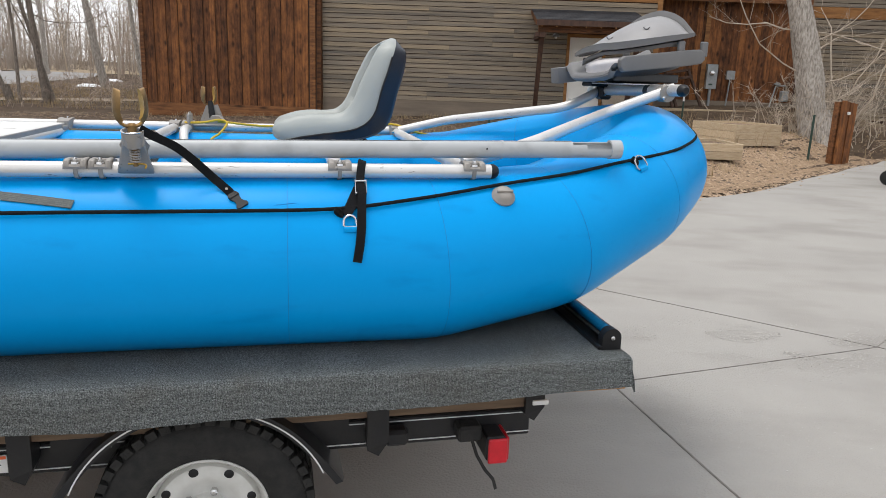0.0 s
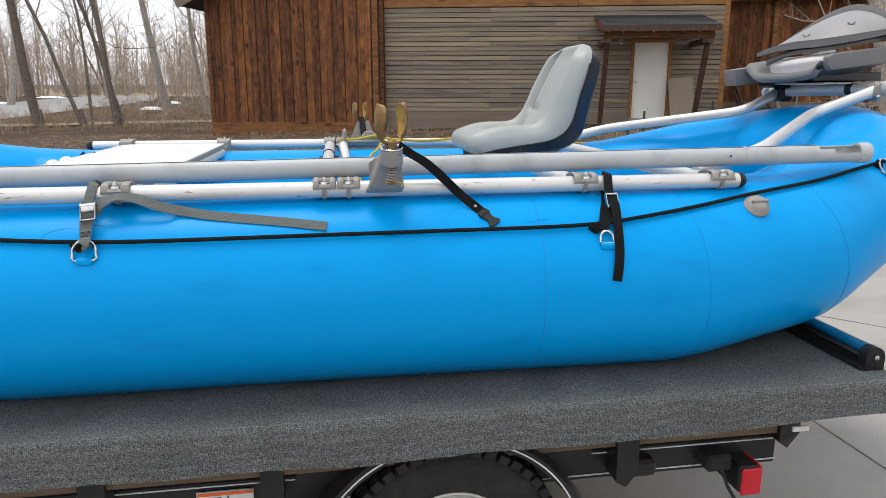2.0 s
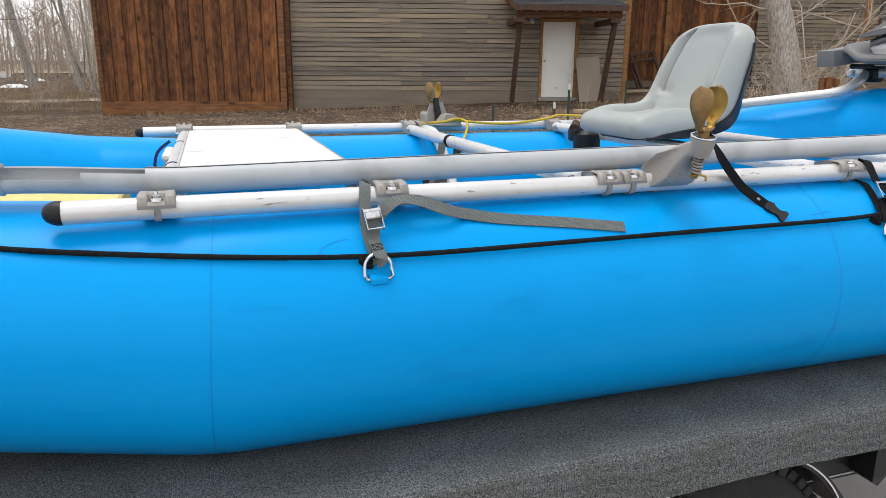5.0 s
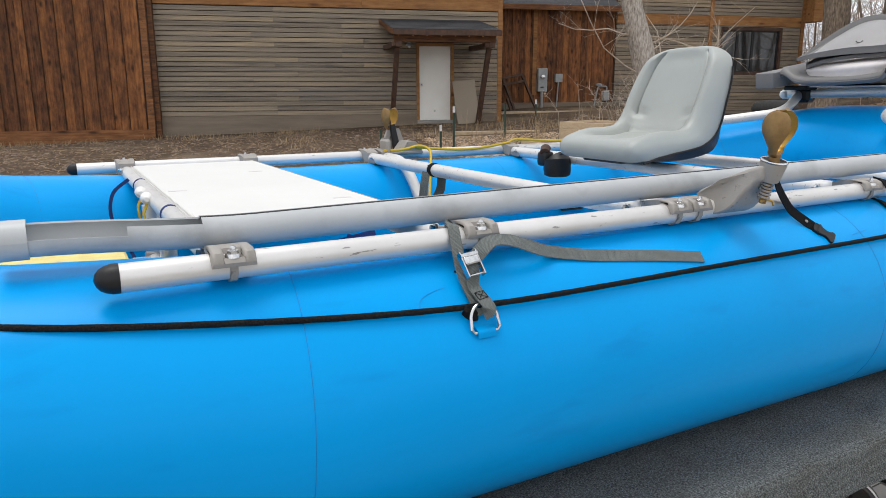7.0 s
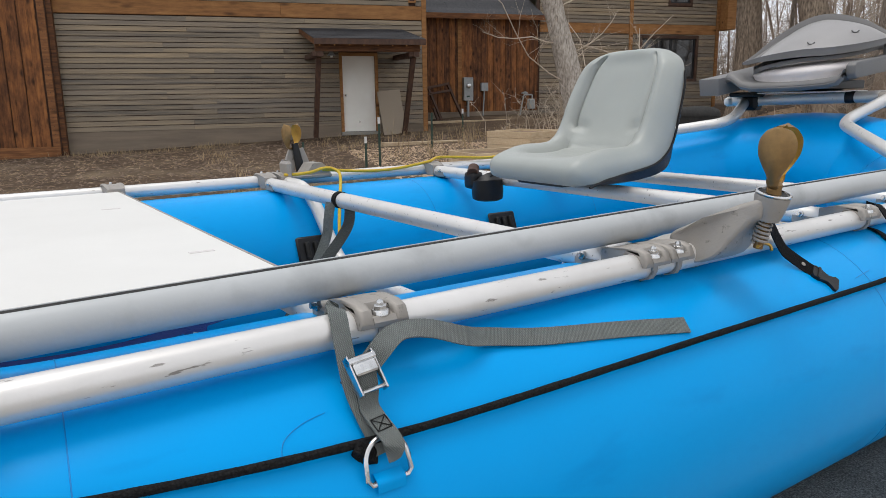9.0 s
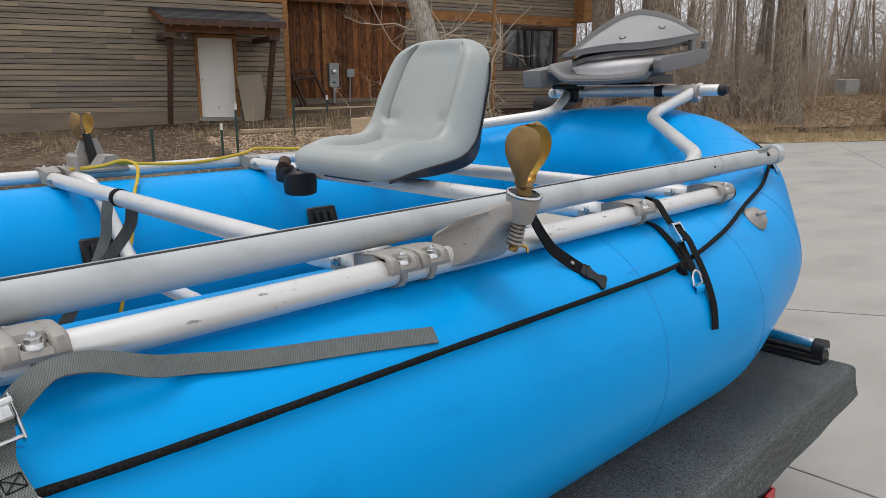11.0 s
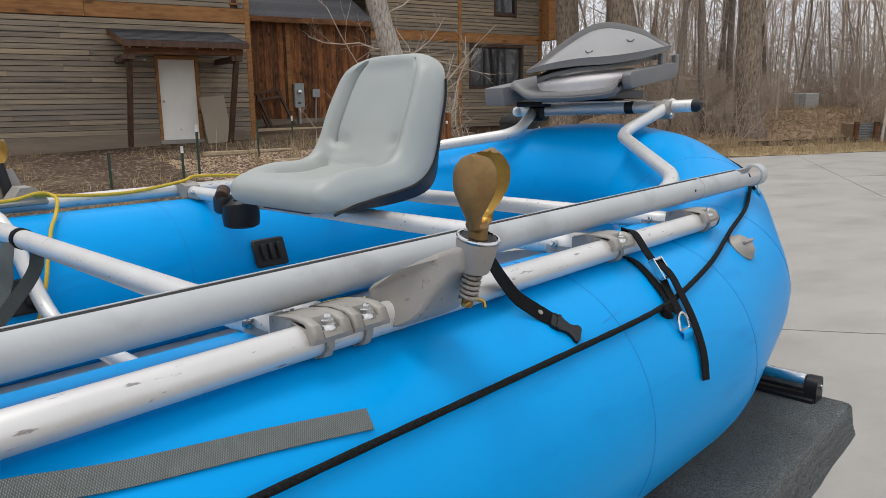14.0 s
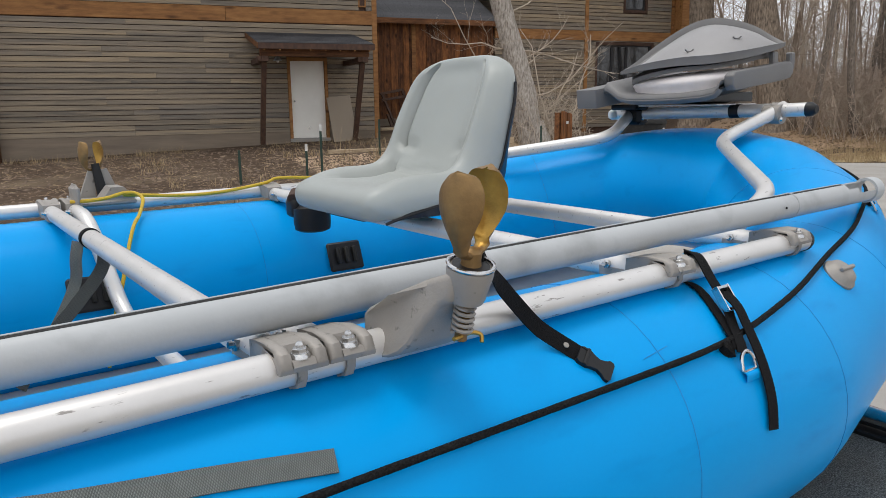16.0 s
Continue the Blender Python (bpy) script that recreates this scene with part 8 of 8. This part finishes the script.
def grow(rng, big, small, twigs, start, way, length, r, level, top_level, fork=1.0):
    """One limb with its side limbs."""
    steps = 7 if level == 0 else (5 if level == 1 else 3)
    pts = wander(rng, start, way, length, steps, 0.06 if level == 0 else 0.22, 0.02 if level == 0 else 0.06)
    store = big if level == 0 else (small if level == 1 else twigs)
    store.limb(pts, r, r * (0.35 if level < 2 else 0.25), 12 if level == 0 else (6 if level == 1 else 3))
    if level >= top_level:
        return
    count = int((13 if level == 0 else (8 if level == 1 else 6)) * fork)
    for k in range(count):
        f = rng.uniform(0.30 if level == 0 else 0.2, 1.0)
        i = min(int(f * steps), steps - 1)
        p = pts[i].lerp(pts[i + 1], f * steps - i)
        axis_d = (pts[i + 1] - pts[i]).normalized()
        a = rng.uniform(0, 6.283)
        out = Vector((math.cos(a), math.sin(a), rng.uniform(0.0, 0.5)))
        d = (axis_d * rng.uniform(0.4, 1.0) + out * rng.uniform(0.6, 1.0)).normalized()
        grow(rng, big, small, twigs, p, d, length * rng.uniform(0.28, 0.50) * (1.15 - 0.5 * f), r * (0.27 if level == 0 else 0.40) * (1.1 - 0.5 * f), level + 1, top_level, fork)


def bare_tree(seed, tall, r, lean, mats, label, m, levels=3, stems=1, fork=1.0, group="bare trees"):
    """A leafless tree: trunk, limbs and a crown of twigs."""
    rng = random.Random(seed)
    big, small, twigs = Limbs(), Limbs(), Limbs()
    for s in range(stems):
        way = Vector((lean[0] + rng.gauss(0, 0.10 * (stems > 1)), lean[1] + rng.gauss(0, 0.10 * (stems > 1)), 1))
        grow(rng, big, small, twigs, Vector((0.25 * s * (stems > 1), 0.1 * s, -0.15)), way, tall * (1 - 0.2 * s), r * (1 - 0.25 * s), 0, levels, fork)
    # root flare
    big.limb([Vector((0, 0, -0.2)), Vector((0, 0, 0.15)), Vector((lean[0] * 0.5, lean[1] * 0.5, 0.6))], r * 1.35, r * 0.98, 12)
    t = thing("tree", m, label, "tree", group)
    placed("trunk", big.mesh("trunk", mats[0]), t, angle=60)
    placed("branchwork", small.mesh("branchwork", mats[0]), t, angle=60)
    placed("crown", twigs.mesh("crown", mats[1]), t, "fine bare twigs", angle=0)["kind"] = "stuff"
    return t


def spot(x, y, turn=0.0, size=1.0):
    return Matrix.Translation((x, y, height(x, y))) @ Matrix.Rotation(turn, 4, "Z") @ Matrix.Scale(size, 4)


GREY = (M_BARKDARK, M_TWIG)
PALE = (M_BARK, M_TWIGPALE)
SHAGGY = (M_SHAGGY, M_TWIG)
kinds = [bare_tree(11, 13, 0.11, (-0.04, 0.0), GREY, "tall bare grey-brown tree on dry ground", spot(-14.6, 25.6), stems=2),
         bare_tree(12, 12, 0.08, (-0.24, 0.03), GREY, "slender leaning bare grey tree", spot(-15.5, 25.0), stems=2),
         bare_tree(13, 14, 0.165, (-0.03, 0.0), GREY, "tall straight bare tree with rough grey bark", spot(-17.5, 25.4), fork=1.2),
         bare_tree(14, 14, 0.21, (-0.06, 0.02), PALE, "tall bare cottonwood with pale bark", spot(-19.6, 39.5)),
         bare_tree(15, 12, 0.115, (-0.14, 0.0), PALE, "slender bare cottonwood with pale speckled bark", spot(-15.8, 36.0)),
         bare_tree(16, 13, 0.30, (0.02, 0.0), GREY, "thick bare tree with dark shaggy bark", spot(-19.6, 22.9)),
         bare_tree(17, 9, 0.05, (0.05, 0.0), PALE, "thin pale bare sapling", spot(-13.6, 33.0), fork=1.2)]
rng = random.Random(5)
LEFT = [(-14.6, 34.5, 6, 1.0), (-15.6, 38.5, 6, 1.1), (-12.9, 35.5, 6, 0.9), (-16.8, 41, 6, 1.2), (-14.2, 40, 6, 1.1), (-13.0, 43, 4, 1.0), (-17.6, 45, 6, 1.2), (-15.0, 47, 4, 1.1), (-20.5, 52, 4, 1.1), (-18.3, 56, 3, 1.0), (-24.0, 60, 4, 1.2), (-11.5, 48, 3, 0.9), (-12.0, 38, 6, 1.0), (-11.2, 41, 6, 1.1),
        (-36, 49, 3, 1.1), (-48, 60, 2, 1.2), (-44, 53, 0, 1.2), (-41, 70, 3, 1.2), (-56, 70, 3, 1.2), (-30, 70, 1, 1.2), (-62, 66, 2, 1.2), (-52, 88, 0, 1.3), (-34, 84, 4, 1.3), (-26, 76, 3, 1.2), (-46, 42, 6, 1.2), (-60, 54, 3, 1.3), (-38, 30, 2, 1.0), (-31, 22, 0, 1.0)]
for x, y, k, s in LEFT:
    copy_thing(kinds[k], spot(x, y, rng.uniform(0, 6.28)) ).scale = (s, s, s)

# the leaning cottonwood by the house
lean_tree = thing("tree", Matrix.Translation((8.24, 17.75, 0.15)), "leaning bare cottonwood with thick furrowed pale bark", "tree")
rng = random.Random(21)
big, small, twigs = Limbs(), Limbs(), Limbs()
stem = [Vector(p) for p in spline([(0.22, -0.05, -0.3), (0.08, 0, 0.2), (-0.08, 0.05, 1.0), (-0.28, 0.1, 1.9), (-0.68, 0.2, 3.4), (-1.18, 0.3, 5.2), (-1.6, 0.4, 7.5), (-1.8, 0.5, 10.0)], 6)]
big.limb(stem, 0.375, 0.15, 20)
big.limb([Vector((0.30, -0.1, -0.3)), Vector((0.16, -0.02, 0.1)), Vector((0.02, 0.05, 0.8))], 0.50, 0.345, 16)
for k in range(16):
    f = rng.uniform(0.28, 0.98)
    p = stem[int(f * (len(stem) - 1))]
    a = rng.choice((rng.uniform(-0.9, 0.9), rng.uniform(2.3, 4.0)))
    grow(rng, big, small, twigs, p, Vector((math.cos(a), math.sin(a) * 0.7, rng.uniform(-0.1, 0.7))), rng.uniform(1.6, 3.6), 0.019, 1, 3, 0.9)
for k in range(3):
    a = rng.uniform(-0.5, 0.6)
    grow(rng, big, small, twigs, Vector((0.55 + 0.1 * k * rng.random(), rng.uniform(-0.3, 0.5), 0.0)), Vector((0.25 + 0.25 * rng.random(), 0.1 * rng.gauss(0, 1), 1)), rng.uniform(2.6, 4.6), 0.024, 1, 3, 0.9)
placed("trunk", big.mesh("trunk", M_BARK), lean_tree, angle=60)
placed("branchwork", small.mesh("branchwork", M_TWIGPALE), lean_tree, angle=60)
placed("crown", twigs.mesh("crown", M_TWIGPALE), lean_tree, "pale bare twigs", angle=0)["kind"] = "stuff"

# woods to the east: big trunks first
bigs = [bare_tree(31, 15, 0.42, (0.045, 0.0), SHAGGY, "thick old bare tree with shaggy dark bark", spot(19.5, 16.05), fork=1.3),
        bare_tree(32, 16, 0.48, (-0.05, 0.0), SHAGGY, "thick bare cottonwood with brown furrowed bark", spot(17.3, 18.6), fork=1.2),
        bare_tree(33, 16, 0.46, (0.0, 0.0), SHAGGY, "tall bare cottonwood with grey furrowed bark", spot(16.7, 21.6)),
        bare_tree(34, 13, 0.11, (0.06, 0.0), GREY, "slender bare tree in the thicket", spot(27.0, 23.5), fork=1.2),
        bare_tree(35, 12, 0.085, (-0.08, 0.03), PALE, "slender pale bare tree in the thicket", spot(29.0, 16.0), fork=1.2)]
rng = random.Random(8)
for k in range(30):
    d = rng.uniform(24, 58)
    a = rng.uniform(radians(8), radians(48))
    x, y = -0.8 + d * math.cos(a), 1.5 + d * math.sin(a)
    if x < 20.0 and y > 20 or d < 34 and radians(27) < a < radians(36):
        continue
    s = rng.uniform(0.8, 1.25)
    copy_thing(bigs[rng.choice((3, 3, 3, 4))], spot(x, y, rng.uniform(0, 6.28))).scale = (s, s, s)


def woods(name, label, places, h0, h1, mat, seed, dense=14, fat=1.0):
    """Far bare woods: many thin trees in one mesh."""
    rng = random.Random(seed)
    L = Limbs()
    for x, y in places:
        tall = rng.uniform(h0, h1)
        z = height(x, y)
        d = Vector((rng.gauss(0, 0.06), rng.gauss(0, 0.06), 1))
        pts = wander(rng, Vector((x, y, z)), d, tall, 4, 0.06)
        r = tall * rng.uniform(0.005, 0.010) * fat
        L.limb(pts, r, r * 0.2, 4)
        for _ in range(dense):
            f = rng.uniform(0.2, 0.98)
            i = min(int(f * 4), 3)
            p = pts[i].lerp(pts[i + 1], f * 4 - i)
            a = rng.uniform(0, 6.283)
            ln = tall * rng.uniform(0.12, 0.3) * (1.2 - 0.6 * f)
            way = Vector((math.cos(a), math.sin(a), rng.uniform(0.4, 1.4)))
            q = wander(rng, p, way, ln, 2, 0.2)
            L.limb(q, r * 0.35, r * 0.08, 3)
            for _ in range(3):
                a2 = rng.uniform(0, 6.283)
                e = q[1].lerp(q[2], rng.random())
                L.limb([e, e + Vector((math.cos(a2), math.sin(a2), rng.uniform(0.2, 1.2))) * ln * 0.35], r * 0.16, r * 0.05, 3)
    return tagged(placed(name, L.mesh(name, mat), None, angle=0), label, "woods", kind="stuff")


def thicket(name, label, places, h0, h1, mat, seed, per=9, fat=1.0):
    rng = random.Random(seed)
    L = Limbs()
    for x, y in places:
        z = height(x, y) - 0.05
        for _ in range(per):
            tall = rng.uniform(h0, h1)
            a = rng.uniform(0, 6.283)
            way = Vector((math.cos(a) * rng.uniform(0, 0.55), math.sin(a) * rng.uniform(0, 0.55), 1))
            q = wander(rng, Vector((x + rng.gauss(0, 0.25), y + rng.gauss(0, 0.25), z)), way, tall, 3, 0.24)
            L.limb(q, 0.011 * fat, 0.004 * fat, 3)
            for _ in range(6):
                a2 = rng.uniform(0, 6.283)
                e = q[rng.choice((1, 2))].lerp(q[3], rng.random() * 0.8)
                L.limb([e, e + Vector((math.cos(a2), math.sin(a2), rng.uniform(-0.2, 1.0))) * tall * 0.26], 0.005 * fat, 0.002 * fat, 3)
    return tagged(placed(name, L.mesh(name, mat), None, angle=0), label, "thicket", kind="stuff")


rng = random.Random(77)


def fan(n, d0, d1, a0, a1, ox=-0.8, oy=1.5, keep=lambda x, y: True):
    out = []
    while len(out) < n:
        d, a = rng.uniform(d0, d1), rng.uniform(radians(a0), radians(a1))
        x, y = ox + d * math.cos(a), oy + d * math.sin(a)
        if keep(x, y):
            out.append((x, y))
    return out


def in_view_of_boxes(x, y):
    """The open spot in front of the utility boxes."""
    return 18 < x < 27.5 and abs(y - 17.6 - (x - 25.9) * 0.62) < 1.5


woods("far_woods", "grey-brown bare woods beyond the road", fan(640, 100, 210, 92, 152), 6, 12, M_FARTWIG, 1, 18, 2.0)
woods("mid_woods", "fine pale bare saplings beside the track", fan(70, 30, 62, 100, 113, keep=lambda x, y: not inside(x, y, ROAD) and x < -10.5), 5, 10, M_TWIGPALE, 21, 26, 0.7)
woods("mid_woods", "fine grey bare saplings beyond the road", fan(150, 60, 95, 110, 150, keep=lambda x, y: not inside(x, y, ROAD)), 5, 10, M_TWIG, 22, 26, 0.9)
woods("far_woods", "pale grey bare woods beyond the road", fan(80, 65, 100, 102, 150, keep=lambda x, y: not inside(x, y, ROAD)), 7, 12, M_TWIGPALE, 2)
woods("east_woods", "grey-brown bare woods behind the yard", fan(320, 30, 95, 3, 50, keep=lambda x, y: x > 21 or y < 20), 9, 16, M_TWIG, 3, 16, 0.6)
woods("east_woods", "pale bare woods behind the yard", fan(130, 24, 55, 5, 45, keep=lambda x, y: x > 21 and not in_view_of_boxes(x, y)), 7, 13, M_TWIGPALE, 4, 16, 0.6)
BANK = lambda x, y: y > 16.6 - (x - 15.2) * 0.20 and x > 17.2 and not in_view_of_boxes(x, y)
EDGE = lambda x, y: math.hypot(x + 0.8, y - 1.5) > 28.5 or math.atan2(y - 1.5, x + 0.8) > radians(36)
thicket("thicket", "bare brown brush along the yard's edge", fan(230, 20.5, 36, 6, 44, keep=lambda x, y: BANK(x, y) and EDGE(x, y)), 0.5, 1.9, M_TWIG, 5, per=9, fat=1.15)
thicket("thicket", "pale bare brush along the yard's edge", fan(120, 20.0, 32, 8, 45, keep=lambda x, y: BANK(x, y) and EDGE(x, y)), 0.4, 1.5, M_TWIGPALE, 6, per=8, fat=1.1)
thicket("thicket", "tall arching bare stems at the yard's edge", fan(9, 20.5, 27, 36, 44, keep=BANK), 1.5, 3.4, M_TWIG, 15, per=4, fat=1.4)
thicket("brush", "bare brush under the leaning tree", [(8.6 + rng.gauss(0, 0.8), 18.6 + rng.gauss(0, 0.5)) for _ in range(26)], 0.5, 1.6, M_TWIGPALE, 7, per=6)
thicket("brush", "bare brown brush under the trees", fan(150, 24, 60, 108, 145, keep=lambda x, y: not inside(x, y, ROAD)), 0.3, 1.0, M_TWIG, 9, per=6)
thicket("brush", "grey-brown brush at the far edge of the field", fan(420, 95, 125, 100, 150), 1.2, 4.6, M_FARTWIG, 12, per=7, fat=3.0)
thicket("brush", "grey-brown brush deep in the woods", fan(380, 42, 75, 2, 52, keep=lambda x, y: x > 22 or y < 18), 1.6, 5.6, M_FARTWIG, 13, per=7, fat=2.6)
blades("dry_grass", "dry leaf-strewn grass under the woods", [(x, y) for x, y in fan(1200, 19, 33, 5, 46, keep=lambda x, y: OFF(x, y) and (x > 18.6 or y < 20))], M_STRAW, 0.08, 0.4)

# utility boxes at the edge of the yard
ub = thing("utility_box", spot(25.9, 18.2, 0.95), "pale grey double utility box in dry grass", "box")
part("cabinet", boxed((-0.52, -0.25, 0), (-0.01, 0.25, 0.62), 0.02), M_CONCBLOCK, ub, angle=30)
part("cabinet", boxed((0.01, -0.25, 0), (0.52, 0.25, 0.62), 0.02), M_CONCBLOCK, ub, angle=30)
cb = thing("planter_box", spot(23.2, 14.0, -0.6), "corrugated steel planter box with timber corners", "planter")
for x in (-0.9, -0.28, 0.78):
    part("post", boxed((x, -0.34, 0), (x + 0.13, -0.24, 0.62), 0.005), M_BARNTRIM, cb, angle=0)
bm = bmesh.new()
wave = [(-0.21 - 0.016 * math.cos(k * math.pi / 3), 0.03 + k * 0.0085) for k in range(66)]
front = [[bm.verts.new((x, y + t, z)) for y, z in wave] for x, t in ((-0.88, 0), (0.88, 0))]
rear = [[bm.verts.new((x, y + 0.012, z)) for y, z in wave] for x in (-0.88, 0.88)]
for k in range(65):
    bm.faces.new((front[0][k], front[1][k], front[1][k + 1], front[0][k + 1]))
    bm.faces.new((rear[0][k], rear[0][k + 1], rear[1][k + 1], rear[1][k]))
bmesh.ops.recalc_face_normals(bm, faces=bm.faces)
part("sheet", bm, M_CORRUGATED, cb, "ribbed grey steel sheet")
part("soil", boxed((-0.88, -0.18, 0.0), (0.88, 0.6, 0.55)), M_MULCH, cb, angle=0)

# beyond the road: a small spruce and a green utility cabinet
spruce = thing("spruce", spot(-45.5, 56.0), "small dark green spruce beyond the road", "tree")
rng = random.Random(3)
L = Limbs()
for k in range(260):
    z = 0.15 + 2.3 * rng.random() ** 1.3
    a_ = rng.uniform(0, 6.283)
    reach = (2.6 - z) * 0.42 * rng.uniform(0.6, 1.0)
    c = Vector((0, 0, z))
    L.limb([c, c + Vector((math.cos(a_), math.sin(a_), -0.15)) * reach * 0.6, c + Vector((math.cos(a_), math.sin(a_), -0.25)) * reach], 0.07, 0.01, 4)
placed("crown", L.mesh("crown", M_SPRUCE), spruce, angle=0)["kind"] = "stuff"
part("trunk", swept([(0, 0, -0.1), (0, 0, 1.2), (0, 0, 2.5)], [0.07, 0.05, 0.01], sides=8), M_BARKDARK, spruce)
green = thing("utility_cabinet", spot(-47.0, 60.0, 0.4), "dark green utility cabinet beyond the road", "box")
part("cabinet", boxed((-0.7, -0.6, 0), (0.7, 0.6, 1.1), 0.03), M_GREENPOST, green, angle=30)
